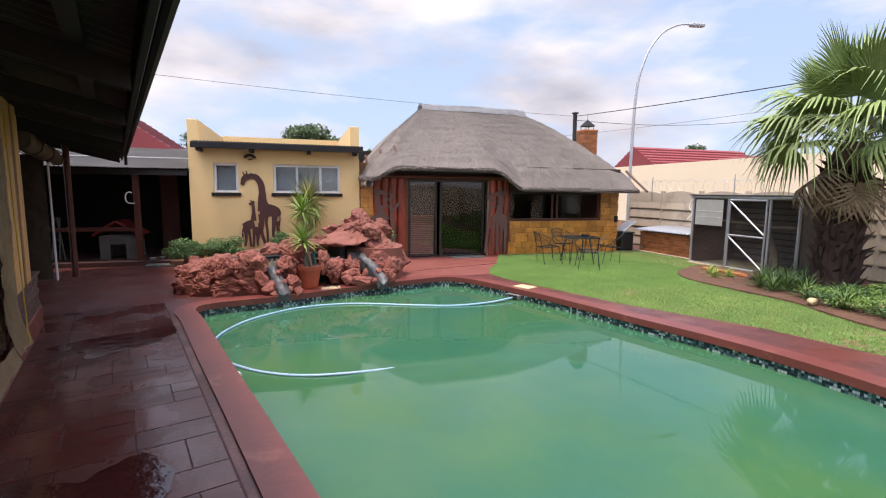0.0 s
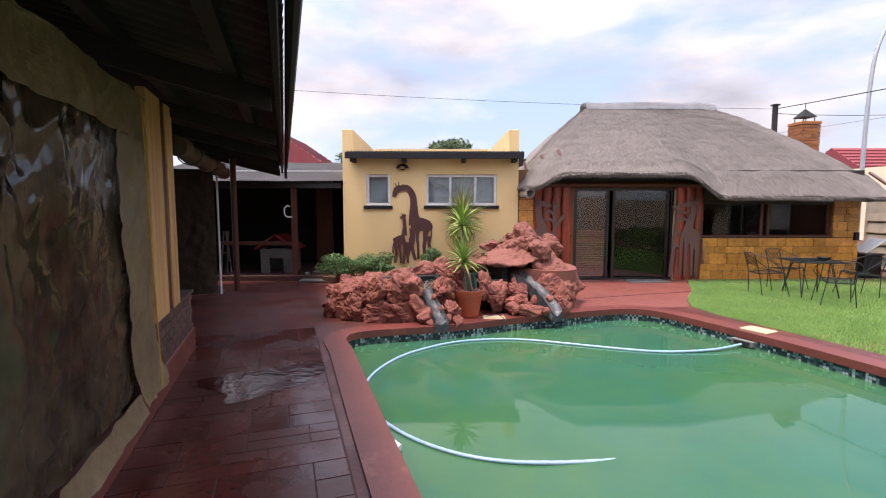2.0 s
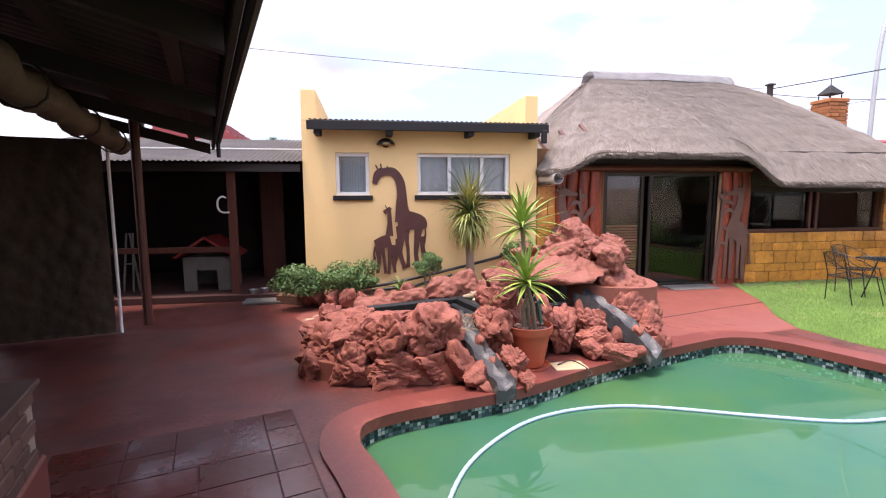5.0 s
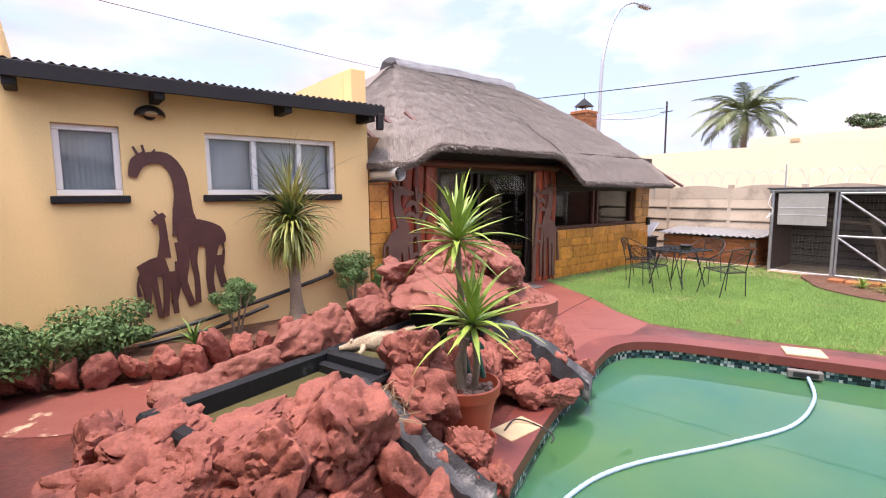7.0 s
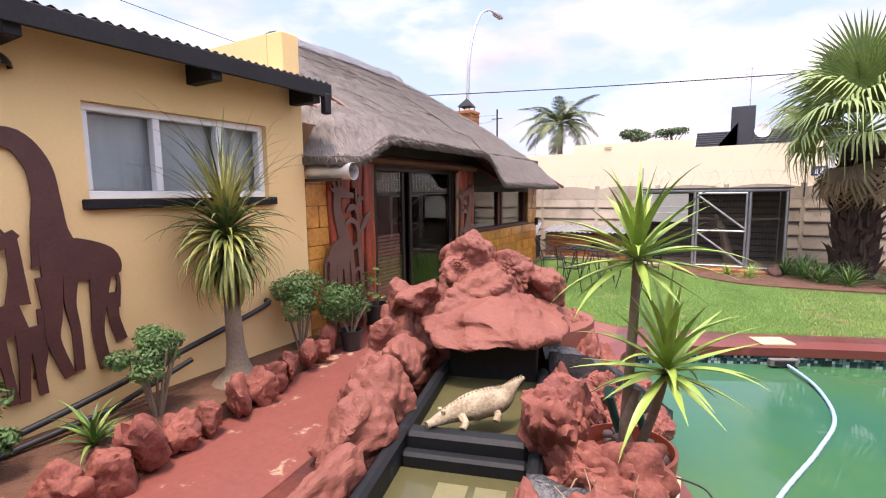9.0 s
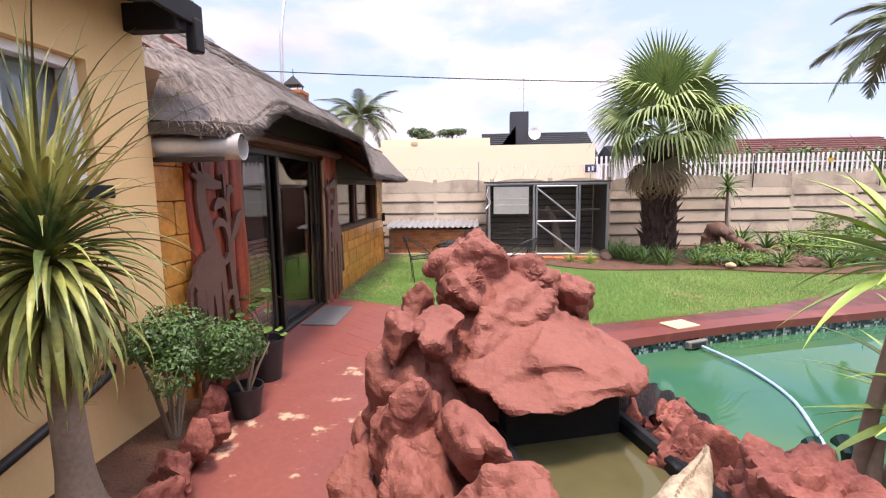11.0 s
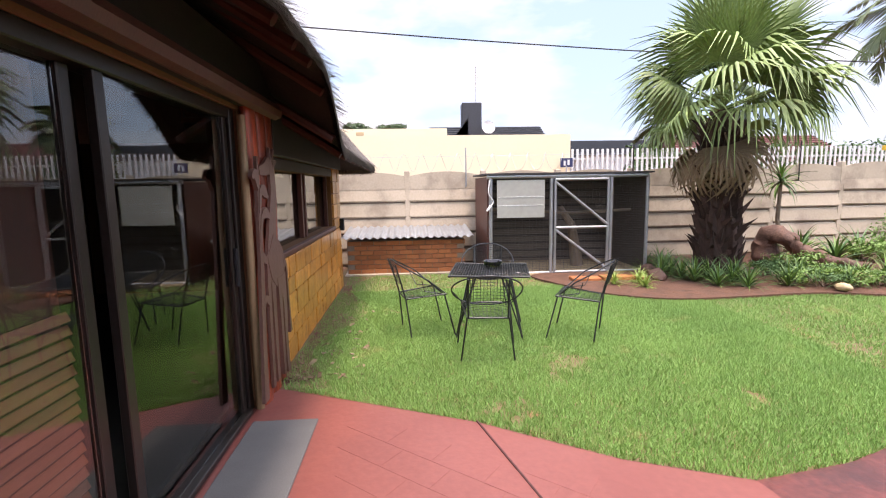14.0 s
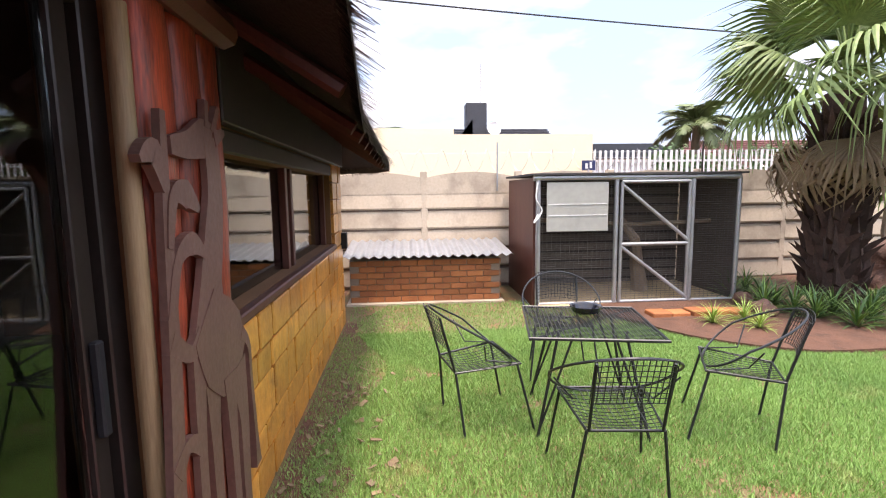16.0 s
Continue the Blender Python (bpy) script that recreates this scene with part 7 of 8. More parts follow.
# fan palm
def fan_mesh(name, petiole, blade, segs, spread, droop, mat, seed):
    rnd = random.Random(seed)
    bm = bmesh.new()
    tube(bm, [(0, 0, 0), (petiole * 0.5, 0, 0.02), (petiole, 0, 0)], [0.022, 0.016, 0.012], 5)
    hub = Vector((petiole, 0, 0))
    for i in range(segs):
        a = radians(-spread + 2 * spread * (i + 0.5) / segs)
        ln = blade * (0.72 + 0.28 * math.cos(a * 0.62)) * rnd.uniform(0.9, 1.06)
        half = radians(spread) / segs
        rows = []
        for k in range(7):
            t = k / 6
            r = ln * t
            bend = -droop * ln * max(0, t - 0.45) ** 2 * rnd.uniform(0.7, 2.2) - 0.05 * r
            w = r * math.tan(half) if t < 0.55 else ln * 0.55 * math.tan(half) * (1 - t) / 0.45
            d = Vector((math.cos(a), math.sin(a), 0))
            s = Vector((-math.sin(a), math.cos(a), 0))
            shrink = 1 - 0.25 * droop * max(0, t - 0.5)
            c = hub + d * r * shrink + Vector((0, 0, bend))
            rows.append((bm.verts.new(c - s * w - Vector((0, 0, 0.25 * w))), bm.verts.new(c + Vector((0, 0, 0.35 * w))), bm.verts.new(c + s * w - Vector((0, 0, 0.25 * w)))))
        for p, q in zip(rows, rows[1:]):
            bm.faces.new((p[0], p[1], q[1], q[0]))
            bm.faces.new((p[1], p[2], q[2], q[1]))
    return mesh_of(name, bm, mat, 30)


palm = thing("fan_palm", (9.1, 5.95, 0.03), "stout fan palm with a shaggy dark trunk", "palm tree")
part("trunk", tube(bmesh.new(), [(0, 0, -0.05), (0, 0, 0.2), (0.02, 0, 0.9), (0.04, 0.0, 1.8), (0.05, 0, 2.6)], [0.33, 0.30, 0.27, 0.26, 0.20], 16), PALMBARK, palm, "", 60, world=False)
bm = bmesh.new()
v = [bm.verts.new(c) for c in ((0, -0.09, -0.09), (0, 0.09, -0.09), (0.03, 0.05, 0.05), (0.09, 0.0, 0.17), (0.03, -0.05, 0.05), (0.075, 0, -0.04))]
for q in ((0, 1, 5), (1, 2, 5), (2, 3, 5), (3, 4, 5), (4, 0, 5), (0, 4, 2, 1), (4, 3, 2)):
    bm.faces.new([v[i] for i in q])
boot = mesh_of("leaf_base", bm, PALMBARK)
for i in range(190):
    z = 0.10 + 2.3 * i / 190
    a = i * 137.5
    r = 0.295 - 0.02 * z
    b = new("leaf_base", boot)
    b.parent = palm
    b.matrix_basis = pose(0.02 * z, 0, z, 0, 0, a) @ pose(r - 0.02, 0, 0, 0, random.uniform(-15, 45), random.uniform(-25, 25)) @ Matrix.Diagonal((1.2, random.uniform(0.35, 0.7), random.uniform(0.9, 1.9), 1))
FM = [fan_mesh("leaf", 0.85, 0.98, 34, 108, 1.3, LEAF_PALM, 1), fan_mesh("leaf", 0.8, 0.95, 34, 112, 1.5, LEAF_PALM, 2), fan_mesh("leaf", 0.9, 0.95, 30, 88, 0.15, LEAF_PALM, 3)]
FD = fan_mesh("leaf", 0.6, 0.85, 28, 110, 1.3, LEAF_DEAD, 4)
rnd = random.Random(21)
for i in range(32):
    t = i / 31
    e = 84 - 92 * t + rnd.uniform(-7, 7)
    f = new("leaf", FM[2] if t < 0.3 else FM[i % 2] if t < 0.9 else FM[1])
    f.parent = palm
    s = rnd.uniform(0.9, 1.12)
    f.matrix_basis = Matrix.Translation((0.05, 0, 2.55 + 0.25 * (1 - t))) @ pose(0, 0, 0, 0, 0, i * 137.5 + rnd.uniform(-10, 10)) @ pose(0, 0, 0, rnd.uniform(-32, 32), -e, 0) @ Matrix.Diagonal((s, s, s, 1))
for i in range(5):
    f = new("dead_leaf", FD)
    f.parent = palm
    f.matrix_basis = Matrix.Translation((0.05, 0, 2.4)) @ pose(0, 0, 0, 0, 0, i * 137.5 + 20) @ pose(0, 0, 0, rnd.uniform(-30, 30), rnd.uniform(38, 70), 0)


# feather palms beyond the wall
def frond_mesh(name, length, droop, mat, seed, leaflet=0.7):
    rnd = random.Random(seed)
    bm = bmesh.new()
    pts, p, ang = [], Vector((0, 0, 0)), 0.0
    for i in range(21):
        pts.append(p.copy())
        p = p + Vector((math.cos(ang), 0, -math.sin(ang))) * (length / 20)
        ang += radians(droop) / 20
    tube(bm, pts, [0.03 - 0.0013 * i for i in range(21)], 5)
    for i in range(3, 21):
        for k in (0.0, 0.5):
            q = pts[i].lerp(pts[min(i + 1, 20)], k)
            t = (i + k) / 20
            ln = leaflet * math.sin(math.pi * (0.18 + 0.78 * t)) * rnd.uniform(0.85, 1.1) + 0.05
            d = (pts[min(i + 1, 20)] - pts[i - 1]).normalized()
            for s in (-1, 1):
                tip = q + d * ln * 0.55 + Vector((0, s * ln * 0.75, -ln * 0.45 * rnd.uniform(0.5, 1.4)))
                w = d * 0.034
                mid = q.lerp(tip, 0.5) + Vector((0, 0, 0.05 * ln))
                a = [bm.verts.new(x) for x in (q - w, q + w, mid + w, mid - w)]
                bm.faces.new(a)
                bm.faces.new((a[3], a[2], bm.verts.new(tip)))
    return mesh_of(name, bm, mat)


def feather_palm(at, height, length, count, seed, label, lean=(0, 0)):
    ob = thing("feather_palm", at, label, "palm tree")
    part("trunk", tube(bmesh.new(), [(0, 0, 0), (lean[0] * 0.5, lean[1] * 0.5, height * 0.5), (lean[0], lean[1], height)], [0.28, 0.2, 0.16], 10), BARK, ob, "", 60, world=False)
    ms = [frond_mesh("frond", length, 80, LEAF_FEATHER, seed), frond_mesh("frond", length * 0.9, 110, LEAF_FEATHER, seed + 1)]
    rnd = random.Random(seed)
    for i in range(count):
        f = new("frond", ms[i % 2])
        f.parent = ob
        e = 78 - 85 * i / count
        f.matrix_basis = Matrix.Translation((lean[0], lean[1], height)) @ pose(0, 0, 0, 0, 0, i * 137.5) @ pose(0, 0, 0, rnd.uniform(-20, 20), -e, 0)
    return ob


feather_palm((31.7, 17.9, 0), 6.3, 3.5, 30, 41, "distant feather palm with arching fronds")
feather_palm((13.6, -3.0, 0), 5.9, 3.0, 26, 43, "feather palm behind the boundary wall")
feather_palm((24.0, -1.5, 0), 4.2, 2.0, 22, 45, "small feather palm beyond the boundary wall")
feather_palm((31.0, 15.2, 0), 3.9, 1.6, 16, 47, "small distant feather palm over the neighbouring wall")


def tree(at, height, crown, count, leaf, seed, label):
    ob = thing("tree", at, label, "tree")
    part("trunk", tube(bmesh.new(), [(0, 0, 0), (0.1, 0, height * 0.5), (0, 0.1, height)], [0.25, 0.2, 0.1], 8), BARK, ob, "", 60, world=False)
    rnd = random.Random(seed)
    for i in range(5):
        a = i * 1.257
        part("limb", tube(bmesh.new(), [(0, 0, height * 0.6), (crown[0] * 0.3 * math.cos(a), crown[1] * 0.3 * math.sin(a), height * 0.9), (crown[0] * 0.6 * math.cos(a), crown[1] * 0.6 * math.sin(a), height)], [0.1, 0.07, 0.03], 6), BARK, ob, world=False)
    part("crown", bush_bm(bmesh.new(), (0, 0, height), crown, count, leaf, seed), LEAF_TREE, ob, world=False)


tree((1.2, 42, 0), 5.3, (3.2, 2.5, 1.9), 5000, 0.16, 51, "distant leafy tree behind the cottage")
tree((6.2, 36, 0), 3.9, (1.6, 1.5, 1.2), 2500, 0.13, 52, "distant leafy tree behind the thatched roof")
tree((-9.5, 52, 0), 6.0, (1.2, 1.2, 1.3), 1200, 0.14, 53, "distant leafy tree beside the red roof")
tree((62, 17.0, 0), 8.6, (1.8, 1.8, 0.9), 1500, 0.16, 54, "distant flat-topped tree on the skyline")
tree((62, 13.0, 0), 8.6, (2.2, 2.2, 0.8), 1500, 0.16, 55, "distant flat-topped tree on the skyline")
tree((46, 47, 0), 6.9, (1.2, 1.2, 1.1), 1200, 0.14, 56, "distant leafy tree behind the red roof")
hd = thing("hedge", (22.5, -9, 0), "clipped dark green hedge behind the white fence", "hedge")
bm = bmesh.new()
for i in range(9):
    bush_bm(bm, (22.5, 0.5 - i * 2.0, 2.4), (0.7, 1.5, 1.0), 700, 0.10, 60 + i)
part("foliage", bm, LEAF_BUSH, hd)

# bed planting by the palm
def tuft(at, meshes, count, elev, seed, label, name="grass_tuft"):
    ob = thing(name, at, label, "plant", "tufts in the bed")
    leaf_head(ob, (0, 0, 0.0), meshes, count, elev, seed, (0.7, 1.2))


TM = [strap_mesh("leaf", LEAF_YUCCA, 0.26, 0.012, 95, 7), strap_mesh("leaf", LEAF_YUCCA, 0.30, 0.012, 70, 7)]
TD = [strap_mesh("leaf", LEAF_BUSH, 0.45, 0.022, 80, 7), strap_mesh("leaf", LEAF_LIGHT, 0.40, 0.02, 60, 7)]
TL = [strap_mesh("leaf", LEAF_BUSH, 0.75, 0.05, 60, 8), strap_mesh("leaf", LEAF_LIGHT, 0.7, 0.045, 80, 8)]
for i, (x, y) in enumerate(((8.45, 7.95), (8.2, 7.6), (8.5, 7.55))):
    tuft((x, y, 0.03), TM, 60, (85, 10), 70 + i, "pale green grassy tuft in the soil bed")
for i, (x, y) in enumerate(((8.15, 6.55), (8.35, 6.2), (8.0, 6.2), (8.5, 6.7), (8.0, 5.6), (8.3, 5.2), (7.8, 4.9), (7.75, 4.2), (8.1, 4.4), (8.4, 3.7), (7.6, 3.4), (7.9, 2.8), (8.3, 2.2), (9.7, 6.85), (9.4, 6.65), (9.9, 6.5), (8.9, 7.0), (8.75, 6.75), (9.05, 6.75), (8.6, 6.4), (8.45, 6.05), (8.8, 6.5))):
    tuft((x, y, 0.03), TD, 46, (85, 15), 80 + i, "clump of arching green leaves in the soil bed")
for i, (x, y) in enumerate(((9.8, 3.9), (9.6, 3.4), (10.2, 3.6), (9.9, 2.7))):
    tuft((x, y, 0.05), TL, 30, (82, 25), 100 + i, "broad-leaved strappy plant by the wall", "agapanthus")
rnd = random.Random(61)
for i in range(26):
    x, y = rnd.uniform(8.0, 10.5), rnd.uniform(-1.5, 5.0)
    if abs(x - 9.3) < 0.9 and abs(y - 3.9) < 0.9:
        continue
    shrub((x, y, 0.02), (rnd.uniform(0.35, 0.55), rnd.uniform(0.35, 0.55), rnd.uniform(0.10, 0.22)), 520, 0.03, 400 + i, "low green ground cover in the soil bed", LEAF_LIGHT if i % 3 else LEAF_BUSH, 3)
rnd = random.Random(77)
for i in range(24):
    x, y = rnd.uniform(7.75, 9.0), rnd.uniform(0.0, 5.6)
    shrub((x, y, 0.02), (rnd.uniform(0.3, 0.5), rnd.uniform(0.3, 0.5), rnd.uniform(0.08, 0.15)), 620, 0.022, 700 + i, "low green ground cover in the soil bed", LEAF_LOW if i % 3 else LEAF_LIGHT, 3)
drac = thing("dracaena", (10.3, 3.85, 0), "slender dracaena with spiky heads by the wall", "plant")
part("trunk", tube(bmesh.new(), [(0, 0, 0), (0.1, 0.05, 0.8), (0.02, 0.1, 1.5)], [0.05, 0.04, 0.03], 8), BARK, drac, world=False)
leaf_head(drac, (0.02, 0.1, 1.5), TL, 40, (85, -30), 110, (0.6, 0.9))
for i, (x, y, z) in enumerate(((8.9, 2.2, 0.5), (9.6, 1.4, 0.6), (9.1, 0.4, 0.5), (9.7, -0.8, 0.6), (9.9, 2.0, 0.7), (8.3, 1.2, 0.3), (8.4, -0.6, 0.35))):
    shrub((x, y, 0.0), (0.42, 0.42, z * 0.6), 900, 0.028, 120 + i, "mixed green shrub in the soil bed", LEAF_BUSH if i % 2 else LEAF_LIGHT)
for i, (x, y, s) in enumerate(((8.72, 7.15, 0.13), (8.0, 4.55, 0.12), (7.75, 3.7, 0.14), (8.9, 6.55, 0.14), (9.15, 7.05, 0.13), (7.55, 5.2, 0.08))):
    boulder((x, y, 0.05 + s * 0.4), (s * 1.3, s, s * 0.8), 300 + i, i * 40, (0, 0), "brown fieldstone lying in the soil bed", "bed stones", SAND if i % 2 else LOG, 3, 0.07, 9)
log = thing("driftwood_log", (9.6, 4.2, 0.0), "gnarled hollow driftwood stump and trunk", "driftwood")
bm = tube(bmesh.new(), spline([(0.35, 0.2, 0.02), (0.42, 0.22, 0.3), (0.35, 0.15, 0.55), (0.1, 0.02, 0.48), (0.0, -0.12, 0.30), (-0.2, -0.35, 0.16), (-0.42, -0.6, 0.12), (-0.6, -0.85, 0.08)], 6), [0.20, 0.2, 0.21, 0.22, 0.2, 0.2, 0.19, 0.2, 0.18, 0.19, 0.17, 0.18, 0.17, 0.16, 0.17, 0.15, 0.16, 0.15, 0.15, 0.14, 0.15, 0.13, 0.14, 0.13, 0.12, 0.13, 0.12, 0.11, 0.12, 0.11, 0.1, 0.1, 0.1, 0.1, 0.09, 0.09, 0.09, 0.08, 0.08, 0.07, 0.07, 0.06, 0.05], 14)
for v in bm.verts:
    v.co += v.normal * 0.0 + Vector((noise.noise(v.co * 5), noise.noise(v.co * 5 + Vector((9, 0, 0))), noise.noise(v.co * 5 + Vector((0, 9, 0))))) * 0.07
part("trunk", bm, LOG, log, "", 50, world=False)

# ---- garden furniture ----
def grid_wires(bm, P, nu, nv, r):
    for i in range(nu + 1):
        tube(bm, [P(i / nu, j / 6) for j in range(7)], r, 4)
    for j in range(nv + 1):
        tube(bm, [P(i / 6, j / nv) for i in range(7)], r, 4)


def make_chair():
    """Facing local +x, seat about 0.42 high, with a tilted hoop for arms and back."""
    ob = thing("garden_chair", (0, 0, 0), "black wire-mesh metal garden chair on the lawn", "chair", "chairs round the garden table")
    r = 0.008
    S = lambda u, v: Vector((-0.19 + 0.41 * u, (v - 0.5) * (0.36 + 0.10 * u), 0.40 + 0.035 * u - 0.03 * math.sin(math.pi * u) * math.sin(math.pi * v)))
    rim = [S(0, 0), S(0, 1), S(1, 1), S(1, 0)]
    part("seat_frame", tube(bmesh.new(), rim, r, 6, True), WIRE, ob, world=False)
    bm = bmesh.new()
    grid_wires(bm, S, 12, 12, 0.0022)
    part("seat", bm, WIRE, ob, "black wire mesh seat", world=False)
    hoop = []
    for i in range(40):
        a = 2 * math.pi * i / 40
        hoop.append(Vector((0.02 + 0.32 * -math.cos(a) * (1.0 if math.cos(a) > 0 else 0.62), 0.315 * math.sin(a), 0.60 + 0.185 * math.cos(a))))
    part("arm_hoop", tube(bmesh.new(), hoop, 0.007, 6, True), WIRE, ob, "hoop forming arms and back", world=False)
    for s in (-1, 1):
        part("upright", tube(bmesh.new(), [(-0.19, s * 0.17, 0.40), (-0.285, s * 0.17, 0.755)], r, 6), WIRE, ob, world=False)
    B = lambda u, v: Vector((-0.222 - 0.075 * v - 0.035 * math.sin(math.pi * u), (u - 0.5) * 0.36, 0.545 + 0.225 * v + 0.02 * math.sin(math.pi * u)))
    bm = bmesh.new()
    grid_wires(bm, B, 13, 8, 0.0026)
    part("backrest", bm, WIRE, ob, "black wire mesh back", world=False)
    for s in (-1, 1):
        part("arm_brace", tube(bmesh.new(), [(-0.05, s * 0.305, 0.60), (0.0, s * 0.2, 0.47), (0.2, s * 0.22, 0.435)], 0.005, 5), WIRE, ob, world=False)
    for x, y, fx, fy in ((-0.19, 0.18, -0.15, 0.235), (-0.19, -0.18, -0.15, -0.235), (0.20, 0.22, 0.30, 0.27), (0.20, -0.22, 0.30, -0.27)):
        part("leg", tube(bmesh.new(), [(x, y, 0.40 if x < 0 else 0.435), (fx, fy, 0.0)], r, 6), WIRE, ob, world=False)
    return ob


chair = make_chair()
chair.matrix_basis = pose(5.80, 10.28, 0.0, 0, 0, -6)
copy_thing(chair, pose(6.60, 10.86, 0.0, 0, 0, -78))
copy_thing(chair, pose(6.28, 9.24, 0.0, 0, 0, 62))
copy_thing(chair, pose(7.40, 10.02, 0.0, 0, 0, 170))

table = thing("garden_table", (6.55, 10.13, 0), "square black wire-mesh metal garden table", "table", rz=-11)
H = 0.39
rim = [(H, H, 0.65), (-H, H, 0.65), (-H, -H, 0.65), (H, -H, 0.65)]
part("rim", tube(bmesh.new(), rim, 0.010, 6, True), WIRE, table, world=False)
bm = bmesh.new()
grid_wires(bm, lambda u, v: Vector(((u - 0.5) * 2 * H, (v - 0.5) * 2 * H, 0.652)), 30, 30, 0.0026)
part("tabletop", bm, WIRE, table, "black wire mesh top", world=False)
for sx in (-1, 1):
    part("stretcher", tube(bmesh.new(), [(sx * H, -sx * H, 0.642), (-sx * H, sx * H, 0.642)], 0.007, 5), WIRE, table, world=False)
    for sy in (-1, 1):
        part("leg", tube(bmesh.new(), [(sx * 0.20, sy * 0.20, 0.645), (sx * 0.30, sy * 0.33, 0)], 0.010, 6), WIRE, table, world=False)
        part("leg", tube(bmesh.new(), [(sx * 0.27, sy * 0.12, 0.645), (sx * 0.30, sy * 0.33, 0.02)], 0.008, 6), WIRE, table, world=False)
bm = lathe(bmesh.new(), [(0.05, 0), (0.09, 0.02), (0.105, 0.055), (0.11, 0.06), (0.09, 0.055), (0.07, 0.025), (0.01, 0.02)], 24)
bowl = thing("ashtray", (6.72, 10.07, 0.656), "round black glazed ashtray bowl on the table", "ashtray")
part("bowl", bm, material("black_glaze", (0.012, 0.014, 0.02), (0.008, 0.009, 0.014), 0.08, bump=0), bowl, "", 40, world=False)

# pool hose floating on the water
hose = thing("pool_hose", (0.5, 6.5, -0.15), "pale blue ribbed pool cleaner hose floating on the water", "hose")
pts = spline([(3.58, 7.5, -0.12), (3.1, 7.34, -0.14), (2.45, 7.32, -0.154), (1.8, 7.52, -0.154), (1.0, 7.83, -0.154), (0.5, 7.90, -0.154), (0.0, 7.80, -0.154), (-0.4, 7.55, -0.154), (-0.76, 7.16, -0.154), (-1.0, 6.6, -0.154), (-1.02, 6.1, -0.154), (-0.85, 5.6, -0.154), (-0.5, 5.16, -0.155), (-0.05, 4.88, -0.155), (0.48, 4.8, -0.155), (1.3, 4.94, -0.20)], 14)
part("hose", tube(bmesh.new(), pts, [0.0145 + 0.002 * (i % 2) for i in range(len(pts))], 10), HOSE_BLUE, hose, "", 70)
cl = thing("pool_float", (-0.66, 5.0, -0.14), "white plastic hose float at the pool's edge", "float")
part("float", tube(bmesh.new(), [(-0.82, 5.12, -0.10), (-0.72, 5.05, -0.12), (-0.60, 4.98, -0.14)], [0.05, 0.06, 0.035], 10), WHITE, cl, "", 50)

# things in the shelter
# kennel and stand are white; the shelter's shade is in their colour
dog = thing("dog_kennel", (-3.95, 12.75, 0.11), "white dog kennel with an arched door and red roof", "kennel")
part("body", wall_with_holes(bmesh.new(), -0.36, 0.36, 0, 0.55, -0.28, -0.25, [(-0.16, 0.16, 0.0, 0.34)]), DIMMED_WHITE, dog, world=False)
bm = bmesh.new()
for i in range(10):
    a0, a1 = math.pi * i / 10, math.pi * (i + 1) / 10
    v = [bm.verts.new((0.16 * math.cos(a), y, 0.34 + 0.14 * math.sin(a))) for a in (a0, a1) for y in (-0.285, -0.26)]
    bm.faces.new((v[0], v[2], v[3], v[1]))
part("arch", bm, DIMMED_WHITE, dog, world=False)
part("side", boxed(-0.36, -0.33, -0.249, 0.4, 0, 0.55), DIMMED_WHITE, dog, world=False)
part("side", boxed(0.33, 0.36, -0.249, 0.4, 0, 0.55), DIMMED_WHITE, dog, world=False)
part("back", boxed(-0.329, 0.329, 0.37, 0.4, 0, 0.55), DIMMED_WHITE, dog, world=False)
for s in (-1, 1):
    bm = boxed(0, 0.56, -0.36, 0.46, 0, 0.04, 0.008)
    bm.transform(Matrix.Translation((0, 0, 0.85)) @ (pose(0, 0, 0, 0, 35, 0) if s > 0 else pose(0, 0, 0, 0, 35, 180) @ Matrix.Translation((0, -0.1, 0))))
    part("roof", bm, REDPAINT, dog, "red kennel roof", world=False)
std = thing("white_stand", (-5.15, 12.6, 0.11), "folded white metal stand in the shelter", "stand")
for x0, x1 in ((-0.12, -0.05), (0.12, 0.0), (0.02, 0.05)):
    part("leg", tube(bmesh.new(), [(x0, 0, 0), (x1, 0.05, 0.95)], 0.018, 6), DIMMED_WHITE, std, world=False)
for z in (0.45, 0.7):
    part("bar", tube(bmesh.new(), [(-0.1, 0.02, z), (0.09, 0.02, z)], 0.012, 6), DIMMED_WHITE, std, world=False)
hs = thing("white_hook", (-3.42, 12.06, 1.5), "white rope loop hung on the shelter post", "rope")
part("loop", tube(bmesh.new(), spline([(-0.06, -0.02, 0.12), (-0.12, -0.02, 0.14), (-0.18, -0.02, 0.08), (-0.18, -0.02, -0.04), (-0.12, -0.02, -0.1), (-0.02, -0.02, -0.1)], 5), 0.014, 6), WHITE, hs, world=False)
for i, x in enumerate((-3.15, -3.0)):
    bw2 = thing("feeding_bowl", (x, 12.1 + 0.1 * i, 0.11), "shiny steel dog bowl on the step", "bowl")
    part("bowl", lathe(bmesh.new(), [(0.05, 0), (0.07, 0.06), (0.075, 0.065), (0.06, 0.06), (0.045, 0.01)], 18), GALV, bw2, "", 40, world=False)

# ---- small pieces ----
# amber cladding stones
stone = mesh_of("stone", boxed(-0.5, 0.5, -0.5, 0.5, -0.5, 0.5, 0.07), AMBER)
rnd = random.Random(17)


